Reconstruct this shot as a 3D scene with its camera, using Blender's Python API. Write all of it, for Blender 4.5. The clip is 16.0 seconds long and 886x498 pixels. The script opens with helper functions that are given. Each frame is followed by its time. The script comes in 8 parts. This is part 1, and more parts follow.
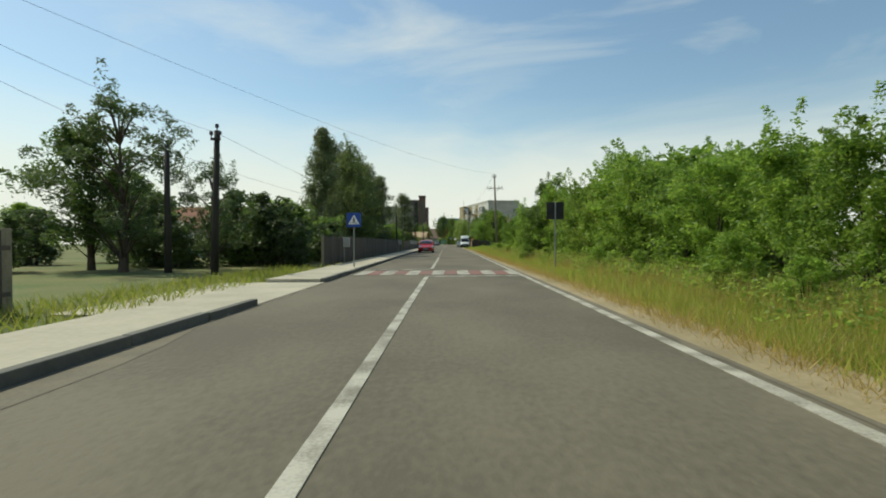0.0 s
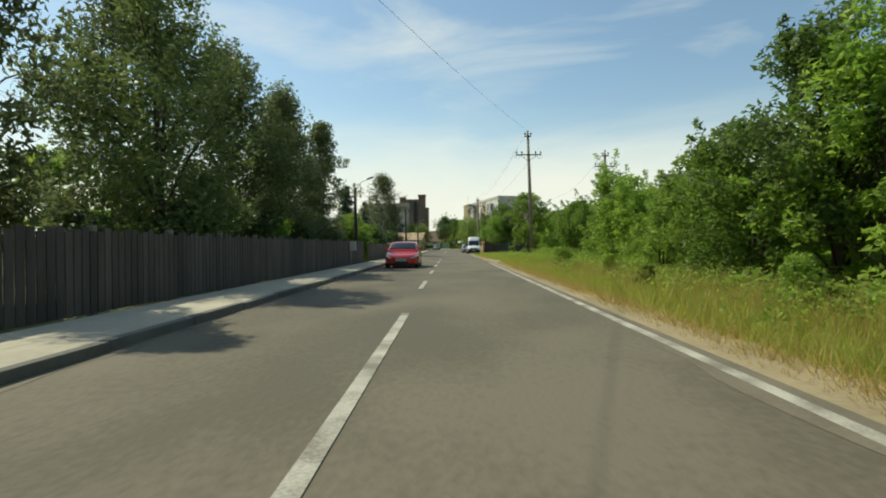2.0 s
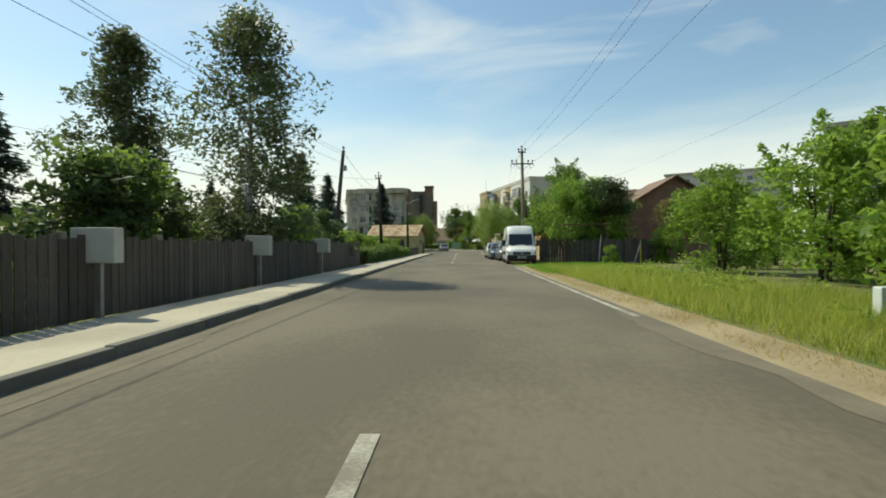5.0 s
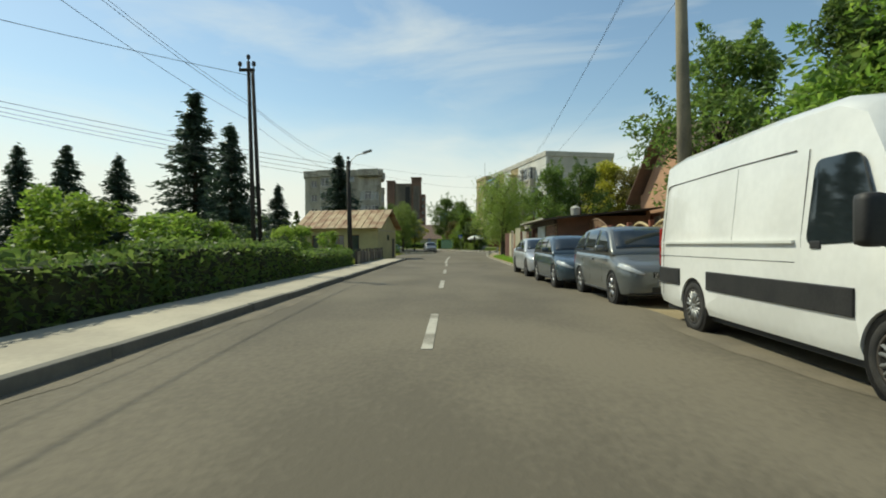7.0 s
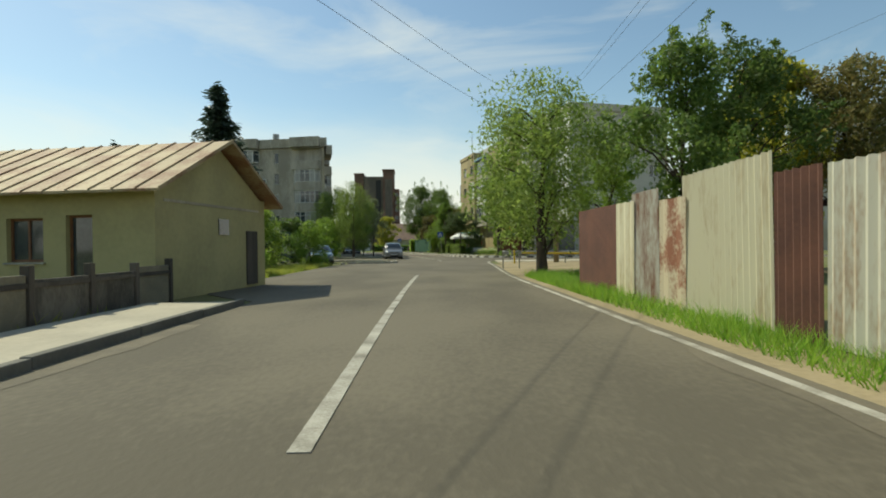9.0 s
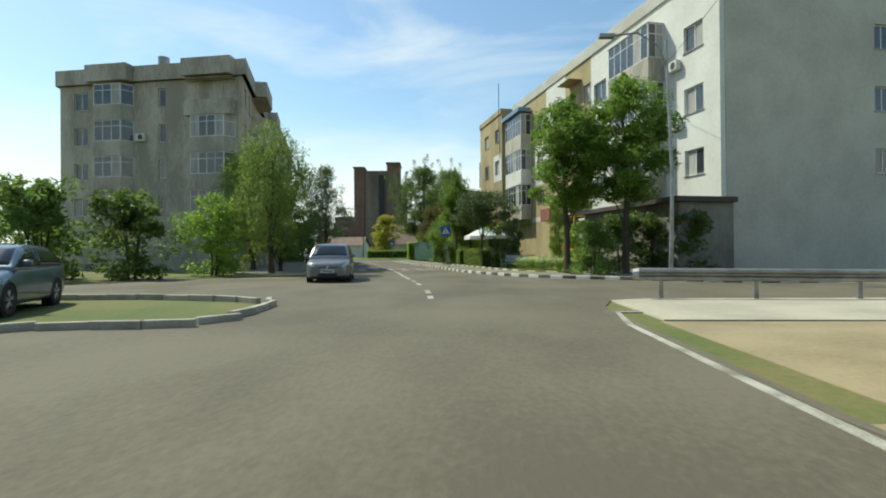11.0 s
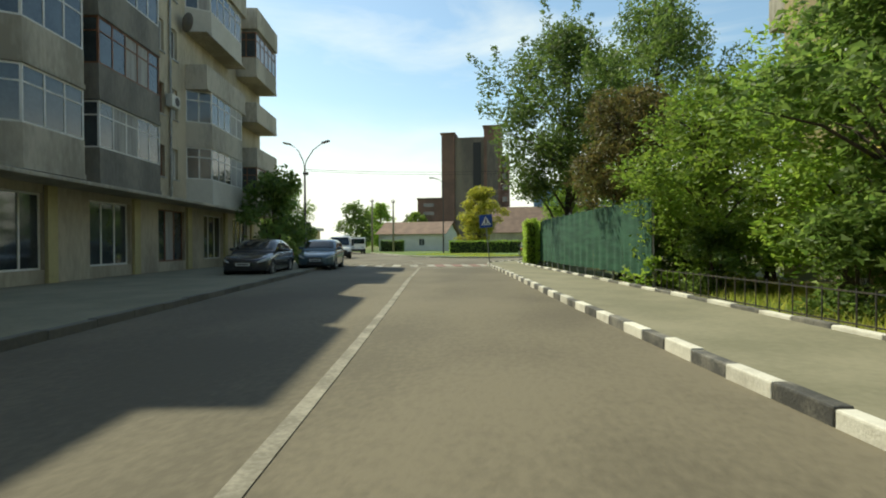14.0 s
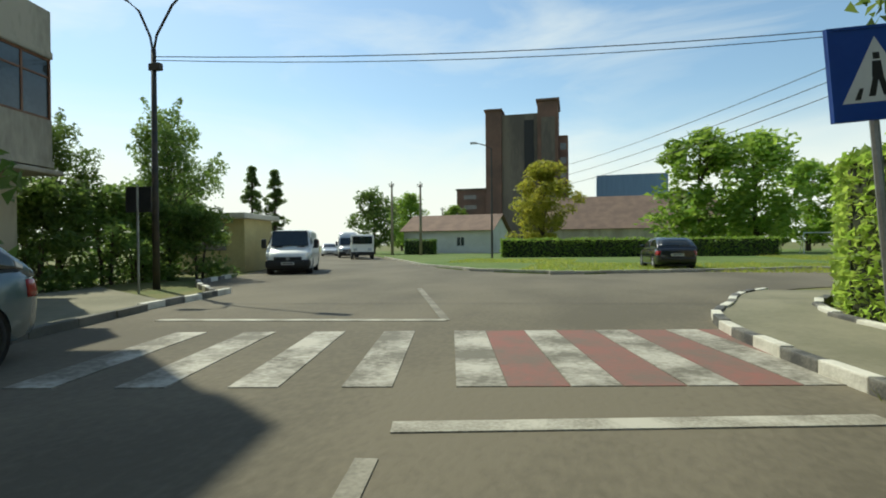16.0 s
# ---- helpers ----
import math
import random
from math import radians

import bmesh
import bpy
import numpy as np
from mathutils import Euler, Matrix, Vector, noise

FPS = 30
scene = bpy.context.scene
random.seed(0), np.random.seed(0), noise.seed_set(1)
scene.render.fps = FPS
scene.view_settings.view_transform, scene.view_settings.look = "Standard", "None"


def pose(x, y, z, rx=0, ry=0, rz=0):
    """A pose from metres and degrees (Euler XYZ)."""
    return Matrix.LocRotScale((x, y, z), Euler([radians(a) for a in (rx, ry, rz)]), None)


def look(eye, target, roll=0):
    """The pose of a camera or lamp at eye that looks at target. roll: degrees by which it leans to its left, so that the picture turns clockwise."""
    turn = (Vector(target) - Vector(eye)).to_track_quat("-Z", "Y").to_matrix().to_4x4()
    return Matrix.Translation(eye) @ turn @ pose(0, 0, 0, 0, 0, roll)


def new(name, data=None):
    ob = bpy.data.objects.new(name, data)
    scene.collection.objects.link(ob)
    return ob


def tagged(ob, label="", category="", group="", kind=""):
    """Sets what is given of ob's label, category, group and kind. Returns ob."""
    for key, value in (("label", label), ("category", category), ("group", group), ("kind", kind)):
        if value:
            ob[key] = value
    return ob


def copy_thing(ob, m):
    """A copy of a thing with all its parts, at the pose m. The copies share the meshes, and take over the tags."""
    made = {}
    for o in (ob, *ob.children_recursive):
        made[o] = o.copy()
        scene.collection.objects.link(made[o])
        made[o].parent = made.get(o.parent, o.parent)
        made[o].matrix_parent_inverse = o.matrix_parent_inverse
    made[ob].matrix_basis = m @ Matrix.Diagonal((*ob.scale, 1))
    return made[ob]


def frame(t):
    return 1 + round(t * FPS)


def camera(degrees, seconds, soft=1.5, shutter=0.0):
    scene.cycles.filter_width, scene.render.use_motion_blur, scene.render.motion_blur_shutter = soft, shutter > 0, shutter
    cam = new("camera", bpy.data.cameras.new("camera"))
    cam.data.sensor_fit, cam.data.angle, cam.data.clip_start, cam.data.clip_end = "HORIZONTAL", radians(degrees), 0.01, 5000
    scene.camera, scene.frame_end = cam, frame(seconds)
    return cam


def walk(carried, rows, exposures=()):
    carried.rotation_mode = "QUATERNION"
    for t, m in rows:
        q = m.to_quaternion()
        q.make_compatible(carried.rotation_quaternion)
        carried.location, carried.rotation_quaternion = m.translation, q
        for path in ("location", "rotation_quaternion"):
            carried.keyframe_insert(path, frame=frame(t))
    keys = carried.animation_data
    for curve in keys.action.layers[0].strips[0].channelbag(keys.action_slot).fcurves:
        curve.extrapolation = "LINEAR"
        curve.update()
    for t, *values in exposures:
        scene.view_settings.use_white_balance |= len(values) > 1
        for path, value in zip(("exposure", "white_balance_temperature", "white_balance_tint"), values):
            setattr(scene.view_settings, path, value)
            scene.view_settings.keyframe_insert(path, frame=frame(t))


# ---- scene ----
cam = camera(80.19, 16.0, 1.9)
PATH = [
    (0.0, pose(0.000, -0.000, 1.197, 89.260, 0.308, 0.748)),
    (0.5, pose(0.024, 7.996, 1.193, 89.617, 0.322, 0.920)),
    (1.0, pose(0.005, 15.950, 1.202, 89.628, 0.161, 0.922)),
    (1.5, pose(0.002, 23.840, 1.198, 89.536, 0.436, 0.975)),
    (2.0, pose(-0.037, 31.592, 1.200, 89.657, 0.298, 1.018)),
    (2.5, pose(-0.078, 39.219, 1.201, 89.657, 0.296, 1.054)),
    (3.0, pose(-0.122, 46.740, 1.200, 89.626, 0.331, 1.056)),
    (3.5, pose(-0.137, 54.137, 1.197, 89.641, 0.226, 1.053)),
    (4.0, pose(-0.161, 61.452, 1.210, 89.766, 0.166, 1.495)),
    (4.5, pose(-0.341, 68.717, 1.208, 89.707, 0.152, 2.023)),
    (5.0, pose(-0.512, 76.030, 1.206, 89.647, 0.139, 2.213)),
    (5.5, pose(-0.698, 83.421, 1.204, 89.587, 0.125, 2.138)),
    (6.0, pose(-0.867, 90.903, 1.202, 89.527, 0.111, 1.847)),
    (6.5, pose(-0.943, 98.475, 1.200, 89.468, 0.098, 1.471)),
    (7.0, pose(-0.969, 106.105, 1.196, 89.540, 0.183, 1.203)),
    (7.5, pose(-1.030, 113.663, 1.202, 89.643, 0.053, 0.826)),
    (8.0, pose(-1.075, 121.191, 1.204, 89.654, -0.009, 0.140)),
    (8.5, pose(-0.967, 128.700, 1.198, 89.639, 0.157, -0.471)),
    (9.0, pose(-0.704, 136.167, 1.200, 89.706, 0.765, -1.067)),
    (9.5, pose(-0.371, 143.561, 1.200, 89.866, 0.687, -1.652)),
    (10.0, pose(-0.058, 150.934, 1.200, 90.026, 0.608, -1.589)),
    (10.5, pose(0.210, 158.294, 1.200, 90.186, 0.530, -0.861)),
    (11.0, pose(0.344, 165.642, 1.200, 90.346, 0.452, 0.543)),
    (11.5, pose(0.233, 172.961, 1.200, 90.506, 0.374, 2.608)),
    (12.0, pose(-0.226, 180.194, 1.204, 89.289, 0.008, 4.803)),
    (12.5, pose(-0.851, 187.278, 1.210, 89.468, -0.468, 6.893)),
    (13.0, pose(-1.735, 194.204, 1.193, 89.607, 0.276, 8.736)),
    (13.5, pose(-2.739, 200.931, 1.186, 89.409, 0.759, 10.089)),
    (14.0, pose(-3.818, 207.483, 1.198, 89.480, 0.271, 11.334)),
    (14.5, pose(-5.039, 213.767, 1.201, 89.552, 0.549, 12.640)),
    (15.0, pose(-6.351, 219.658, 1.194, 89.246, 0.455, 13.864)),
    (15.5, pose(-7.604, 225.089, 1.196, 89.410, 0.687, 14.943)),
    (16.0, pose(-8.897, 230.148, 1.197, 89.528, 0.475, 15.914)),
]
walk(cam, PATH, [(0.0, -0.20, 6770, -3), (2.5, -0.02, 7020, -3), (4.0, 0.10, 7020, -3), (6.5, -0.12, 6870, -3), (9.0, -0.10, 6970, -3), (11.5, 0.22, 6370, -3), (12.5, 0.25, 7020, -3), (13.5, 0.30, 7120, -3), (15.4, 0.28, 7020, -3), (16.0, 0.03, 6620, -3)])
# ---- light ----
SUN_EL, SUN_DIR = 50.0, Vector((-0.84, 0.54, 0.0)).normalized()
world = bpy.data.worlds.new("sky")
scene.world = world
world.use_nodes = True
wn, wl = world.node_tree.nodes, world.node_tree.links
sky = wn.new("ShaderNodeTexSky")
sky.sky_type, sky.sun_disc = "NISHITA", False
sky.sun_elevation, sky.sun_rotation = radians(SUN_EL), radians(-57)
sky.air_density, sky.dust_density, sky.ozone_density = 1.2, 0.6, 2.6
bg = wn["Background"]
bg.inputs["Strength"].default_value = 0.14
wco = wn.new("ShaderNodeTexCoord")
wsq = wn.new("ShaderNodeMapping")
wsq.inputs["Scale"].default_value = (1.2, 1.2, 4.5)
wsq.inputs["Rotation"].default_value = (0.25, 0.15, 0.6)
wl.new(wco.outputs["Generated"], wsq.inputs["Vector"])
wno = wn.new("ShaderNodeTexNoise")
wno.inputs["Scale"].default_value, wno.inputs["Detail"].default_value = 1.7, 7.0
wno.inputs["Roughness"].default_value, wno.inputs["Distortion"].default_value = 0.55, 0.6
wl.new(wsq.outputs["Vector"], wno.inputs["Vector"])
wra = wn.new("ShaderNodeMapRange")
wra.inputs["From Min"].default_value, wra.inputs["From Max"].default_value = 0.50, 0.78
wra.inputs["To Max"].default_value = 0.6
wl.new(wno.outputs["Fac"], wra.inputs["Value"])
# low bank of white cloud above the horizon
wsp = wn.new("ShaderNodeSeparateXYZ")
wl.new(wco.outputs["Generated"], wsp.inputs["Vector"])
wlo = wn.new("ShaderNodeMath")
wlo.operation = "MULTIPLY_ADD"
wlo.inputs[1].default_value = -0.22
wl.new(wno.outputs["Fac"], wlo.inputs[0])
wl.new(wsp.outputs["Z"], wlo.inputs[2])
wba = wn.new("ShaderNodeMapRange")
wba.interpolation_type = "SMOOTHSTEP"
wba.inputs["From Min"].default_value, wba.inputs["From Max"].default_value = 0.17, -0.05
wba.inputs["To Max"].default_value = 0.92
wl.new(wlo.outputs["Value"], wba.inputs["Value"])
wmax = wn.new("ShaderNodeMath")
wmax.operation = "MAXIMUM"
wl.new(wra.outputs["Result"], wmax.inputs[0])
wl.new(wba.outputs["Result"], wmax.inputs[1])
wmx = wn.new("ShaderNodeMix")
wmx.data_type = "RGBA"
wmx.inputs["B"].default_value = (7.0, 6.9, 6.8, 1)
wl.new(wmax.outputs["Value"], wmx.inputs["Factor"])
wl.new(sky.outputs["Color"], wmx.inputs["A"])
wl.new(wmx.outputs["Result"], bg.inputs["Color"])
sun = bpy.data.lights.new("sun", "SUN")
sun.energy, sun.angle, sun.color = 4.3, radians(0.53), (1.0, 0.94, 0.82)
sun_ob = new("sun", sun)
sun_ob.matrix_world = look((0, 0, 60), Vector((0, 0, 60)) - SUN_DIR * math.cos(radians(SUN_EL)) - Vector((0, 0, math.sin(radians(SUN_EL)))))

# ---- materials ----
def surf(name, a, b, size=1.0, rough=0.8, bump=0.2, metal=0.0, fine=12.0, lo=0.35, hi=0.65, vary=0.0, stretch=(1, 1, 1), spec=0.4, coat=0.0):
    """A two-scale weathered surface: colours a and b in patches of the given size in metres, with fine grain."""
    m = bpy.data.materials.new(name)
    m.use_nodes = True
    n, l = m.node_tree.nodes, m.node_tree.links
    p = n["Principled BSDF"]
    p.inputs["Roughness"].default_value, p.inputs["Metallic"].default_value = rough, metal
    p.inputs["Specular IOR Level"].default_value = spec
    p.inputs["Coat Weight"].default_value = coat
    co = n.new("ShaderNodeNewGeometry")
    mp = n.new("ShaderNodeMapping")
    mp.inputs["Scale"].default_value = stretch
    l.new(co.outputs["Position"], mp.inputs["Vector"])
    big, small = n.new("ShaderNodeTexNoise"), n.new("ShaderNodeTexNoise")
    big.inputs["Scale"].default_value, big.inputs["Detail"].default_value = 1.0 / size, 6.0
    small.inputs["Scale"].default_value, small.inputs["Detail"].default_value = fine / size, 4.0
    for t in (big, small):
        l.new(mp.outputs["Vector"], t.inputs["Vector"])
    add = n.new("ShaderNodeMath")
    add.operation = "MULTIPLY_ADD"
    add.inputs[1].default_value = 0.4
    l.new(small.outputs["Fac"], add.inputs[0])
    l.new(big.outputs["Fac"], add.inputs[2])
    rg = n.new("ShaderNodeMapRange")
    rg.inputs["From Min"].default_value, rg.inputs["From Max"].default_value = lo + 0.2, hi + 0.2
    l.new(add.outputs["Value"], rg.inputs["Value"])
    mx = n.new("ShaderNodeMix")
    mx.data_type = "RGBA"
    mx.inputs["A"].default_value, mx.inputs["B"].default_value = (*a, 1), (*b, 1)
    l.new(rg.outputs["Result"], mx.inputs["Factor"])
    out = mx.outputs["Result"]
    if vary:
        ob = n.new("ShaderNodeObjectInfo")
        vr = n.new("ShaderNodeMapRange")
        vr.inputs["To Min"].default_value, vr.inputs["To Max"].default_value = 1 - vary, 1 + vary
        l.new(ob.outputs["Random"], vr.inputs["Value"])
        hs = n.new("ShaderNodeHueSaturation")
        l.new(vr.outputs["Result"], hs.inputs["Value"])
        l.new(out, hs.inputs["Color"])
        out = hs.outputs["Color"]
    l.new(out, p.inputs["Base Color"])
    if bump:
        bp = n.new("ShaderNodeBump")
        bp.inputs["Strength"].default_value, bp.inputs["Distance"].default_value = bump, 0.02
        l.new(small.outputs["Fac"], bp.inputs["Height"])
        l.new(bp.outputs["Normal"], p.inputs["Normal"])
    return m


def leafy(name, a, b, through_light=0.35):
    """Foliage whose leaves differ one by one and let light through."""
    m = bpy.data.materials.new(name)
    m.use_nodes = True
    n, l = m.node_tree.nodes, m.node_tree.links
    p = n["Principled BSDF"]
    p.inputs["Roughness"].default_value = 0.5
    p.inputs["Specular IOR Level"].default_value = 0.35
    g = n.new("ShaderNodeNewGeometry")
    ob = n.new("ShaderNodeObjectInfo")
    mx = n.new("ShaderNodeMix")
    mx.data_type = "RGBA"
    mx.inputs["A"].default_value, mx.inputs["B"].default_value = (*a, 1), (*b, 1)
    l.new(g.outputs["Random Per Island"], mx.inputs["Factor"])
    vr = n.new("ShaderNodeMapRange")
    vr.inputs["To Min"].default_value, vr.inputs["To Max"].default_value = 0.75, 1.25
    l.new(ob.outputs["Random"], vr.inputs["Value"])
    hs = n.new("ShaderNodeHueSaturation")
    l.new(vr.outputs["Result"], hs.inputs["Value"])
    l.new(mx.outputs["Result"], hs.inputs["Color"])
    l.new(hs.outputs["Color"], p.inputs["Base Color"])
    tr = n.new("ShaderNodeBsdfTranslucent")
    bright = n.new("ShaderNodeHueSaturation")
    bright.inputs["Value"].default_value = 1.5
    l.new(hs.outputs["Color"], bright.inputs["Color"])
    l.new(bright.outputs["Color"], tr.inputs["Color"])
    ms = n.new("ShaderNodeMixShader")
    ms.inputs["Fac"].default_value = through_light
    l.new(p.outputs["BSDF"], ms.inputs[1])
    l.new(tr.outputs["BSDF"], ms.inputs[2])
    l.new(ms.outputs["Shader"], n["Material Output"].inputs["Surface"])
    return m


M = {}
M["grass"] = surf("grass_ground", (0.085, 0.12, 0.025), (0.19, 0.165, 0.06), 3.5, 0.95, 0.8, fine=30)
M["lawn"] = surf("lawn", (0.075, 0.13, 0.02), (0.13, 0.17, 0.035), 4.0, 0.95, 0.8, fine=40)
M["kerb_pale"] = surf("pale_kerb_concrete", (0.46, 0.43, 0.35), (0.32, 0.295, 0.235), 0.5, 0.9, 0.3, vary=0.12)
M["dirt"] = surf("sandy_dirt", (0.36, 0.285, 0.165), (0.25, 0.20, 0.11), 1.8, 0.95, 0.6, fine=25)
M["asphalt"] = surf("asphalt", (0.111, 0.095, 0.066), (0.162, 0.139, 0.096), 3.2, 0.85, 0.4, fine=45, spec=0.3, lo=0.38, hi=0.62, stretch=(1.2, 0.7, 1))
M["dust"] = surf("dusty_asphalt", (0.175, 0.148, 0.10), (0.138, 0.118, 0.082), 0.7, 0.9, 0.4, fine=20, lo=0.4, hi=0.6)
M["patch"] = surf("asphalt_patch", (0.06, 0.055, 0.045), (0.085, 0.078, 0.063), 1.0, 0.85, 0.4, fine=40)
M["paving"] = surf("concrete_paving", (0.48, 0.43, 0.32), (0.37, 0.33, 0.25), 1.6, 0.9, 0.3, fine=20)
M["pavement2"] = surf("worn_pavement", (0.24, 0.22, 0.15), (0.17, 0.16, 0.105), 1.6, 0.9, 0.3, fine=20)
M["kerb"] = surf("kerb_concrete", (0.17, 0.16, 0.13), (0.12, 0.115, 0.095), 0.8, 0.9, 0.3, vary=0.12)
M["kerb_white"] = surf("kerb_white_paint", (0.68, 0.65, 0.56), (0.45, 0.42, 0.35), 0.3, 0.7, 0.3, lo=0.45, hi=0.8, vary=0.1)
M["kerb_black"] = surf("kerb_black_paint", (0.075, 0.073, 0.068), (0.22, 0.205, 0.17), 0.3, 0.7, 0.3, lo=0.4, hi=0.72, vary=0.2)
M["line"] = surf("road_paint", (0.47, 0.44, 0.36), (0.20, 0.18, 0.135), 0.5, 0.75, 0.2, lo=0.38, hi=0.66, fine=18)
M["faint"] = surf("faint_road_paint", (0.30, 0.275, 0.215), (0.16, 0.145, 0.108), 0.6, 0.8, 0.2, lo=0.34, hi=0.6, fine=16)
M["zebra"] = surf("worn_zebra_paint", (0.46, 0.43, 0.36), (0.15, 0.135, 0.10), 0.8, 0.75, 0.2, lo=0.36, hi=0.6, fine=14)
M["redline"] = surf("red_road_paint", (0.25, 0.10, 0.08), (0.16, 0.115, 0.09), 0.8, 0.8, 0.2)
M["bark"] = surf("bark", (0.10, 0.075, 0.05), (0.05, 0.04, 0.03), 0.25, 0.95, 0.8, stretch=(1, 1, 0.25))
M["birch"] = surf("birch_bark", (0.42, 0.39, 0.33), (0.10, 0.09, 0.08), 0.3, 0.85, 0.4, lo=0.5, hi=0.6, stretch=(1, 1, 2.5))
M["wood"] = surf("weathered_wood", (0.12, 0.10, 0.08), (0.075, 0.063, 0.05), 0.4, 0.9, 0.5, stretch=(1, 1, 0.15), vary=0.2)
M["polewood"] = surf("tarred_pole_wood", (0.05, 0.042, 0.034), (0.028, 0.025, 0.022), 0.3, 0.85, 0.5, stretch=(1, 1, 0.12))
M["concrete"] = surf("pole_concrete", (0.27, 0.235, 0.16), (0.19, 0.165, 0.115), 0.6, 0.9, 0.3)
M["steel"] = surf("galvanised_steel", (0.36, 0.36, 0.34), (0.24, 0.24, 0.225), 0.4, 0.45, 0.1, metal=0.7)
M["darksteel"] = surf("dark_steel", (0.05, 0.05, 0.05), (0.09, 0.075, 0.06), 0.3, 0.6, 0.2, metal=0.4)
M["ceramic"] = surf("brown_insulator", (0.035, 0.03, 0.028), (0.06, 0.05, 0.04), 0.1, 0.3, 0.0)
M["cable"] = surf("black_cable", (0.02, 0.02, 0.02), (0.035, 0.035, 0.035), 0.4, 0.7, 0.0)
M["leaf_mid"] = leafy("leaf_mid_green", (0.125, 0.22, 0.03), (0.25, 0.33, 0.055), 0.52)
M["leaf_dark"] = leafy("leaf_dark_green", (0.08, 0.14, 0.03), (0.15, 0.205, 0.05), 0.55)
M["leaf_light"] = leafy("leaf_light_green", (0.19, 0.29, 0.04), (0.30, 0.37, 0.07), 0.6)
M["leaf_deep"] = leafy("leaf_deep_green", (0.085, 0.16, 0.025), (0.19, 0.27, 0.045), 0.55)
M["leaf_willow"] = leafy("leaf_willow_green", (0.14, 0.205, 0.04), (0.225, 0.28, 0.07), 0.5)
M["leaf_olive"] = leafy("leaf_olive_green", (0.08, 0.115, 0.032), (0.15, 0.185, 0.055), 0.45)
M["leaf_silver"] = leafy("leaf_silver_green", (0.13, 0.165, 0.075), (0.22, 0.24, 0.12), 0.5)
M["leaf_dim"] = leafy("leaf_dim_green", (0.05, 0.085, 0.025), (0.10, 0.13, 0.045), 0.4)
M["leaf_birch"] = leafy("leaf_birch", (0.09, 0.125, 0.045), (0.165, 0.185, 0.08), 0.45)
M["leaf_yellow"] = leafy("leaf_yellow_green", (0.24, 0.26, 0.03), (0.37, 0.33, 0.05), 0.55)
M["leaf_red"] = leafy("leaf_red_brown", (0.10, 0.115, 0.035), (0.20, 0.155, 0.05), 0.45)
M["leaf_spruce"] = leafy("spruce_needles", (0.03, 0.055, 0.036), (0.06, 0.09, 0.055), 0.25)
M["blade"] = leafy("grass_blade", (0.19, 0.26, 0.03), (0.35, 0.33, 0.075), 0.55)
M["lush"] = leafy("lush_grass_blade", (0.13, 0.28, 0.03), (0.27, 0.39, 0.055), 0.55)
M["straw"] = leafy("dry_grass_blade", (0.38, 0.28, 0.075), (0.52, 0.39, 0.13), 0.4)
M["flower"] = leafy("pale_flower", (0.34, 0.40, 0.14), (0.62, 0.64, 0.38), 0.3)


# ---- building helpers ----
def thing(name, label, category, group="", at=(0, 0, 0), turn=0.0, kind=""):
    ob = new(name)
    ob.empty_display_size = 0.1
    ob.matrix_world = pose(*at, 0, 0, turn)
    return tagged(ob, label, category, group, kind)


def part(name, bm, material, parent=None, label="", smooth=False):
    me = bpy.data.meshes.new(name)
    bmesh.ops.recalc_face_normals(bm, faces=bm.faces)
    bm.to_mesh(me)
    bm.free()
    me.materials.append(material)
    if smooth:
        me.shade_smooth()
    ob = new(name, me)
    if parent is not None:
        ob.parent = parent
    if label:
        ob["label"] = label
    return ob


def part_mesh(name, me, parent, m=None):
    ob = new(name, me)
    ob.parent = parent
    if m is not None:
        ob.matrix_basis = m
    return ob


def box(bm, x0, x1, y0, y1, z0, z1, bevel=0.0, m=None):
    vs = [bm.verts.new((x, y, z)) for x in (x0, x1) for y in (y0, y1) for z in (z0, z1)]
    fs = [bm.faces.new([vs[i] for i in q]) for q in ((0, 1, 3, 2), (4, 6, 7, 5), (0, 4, 5, 1), (2, 3, 7, 6), (0, 2, 6, 4), (1, 5, 7, 3))]
    if bevel:
        r = bmesh.ops.bevel(bm, geom=list({e for q in fs for e in q.edges}), offset=bevel, segments=2, affect="EDGES", profile=0.6)
        vs = list({v for q in r["faces"] for v in q.verts} | {v for v in vs if v.is_valid})
    if m is not None:
        bmesh.ops.transform(bm, matrix=m, verts=[v for v in vs if v.is_valid])
    return vs


def B(x0, x1, y0, y1, z0, z1, bevel=0.0, m=None):
    bm = bmesh.new()
    box(bm, x0, x1, y0, y1, z0, z1, bevel, m)
    return bm


def tube(bm, pts, radii, sides=8, cap=True):
    """A tapered round bar through the points."""
    pts = [Vector(p) for p in pts]
    rings = []
    for i, p in enumerate(pts):
        d = (pts[min(i + 1, len(pts) - 1)] - pts[max(i - 1, 0)]).normalized()
        a = d.orthogonal().normalized() if abs(d.z) < 0.95 else Vector((1, 0, 0))
        a = (a - d * a.dot(d)).normalized()
        b = d.cross(a)
        r = radii[i] if hasattr(radii, "__len__") else radii
        rings.append([bm.verts.new(p + (a * math.cos(q) + b * math.sin(q)) * r) for q in [2 * math.pi * k / sides for k in range(sides)]])
    for u, v in zip(rings, rings[1:]):
        for k in range(sides):
            bm.faces.new((u[k], u[(k + 1) % sides], v[(k + 1) % sides], v[k]))
    if cap:
        bm.faces.new(rings[0][::-1])
        bm.faces.new(rings[-1])


def T(pts, radii, sides=8):
    bm = bmesh.new()
    tube(bm, pts, radii, sides)
    return bm


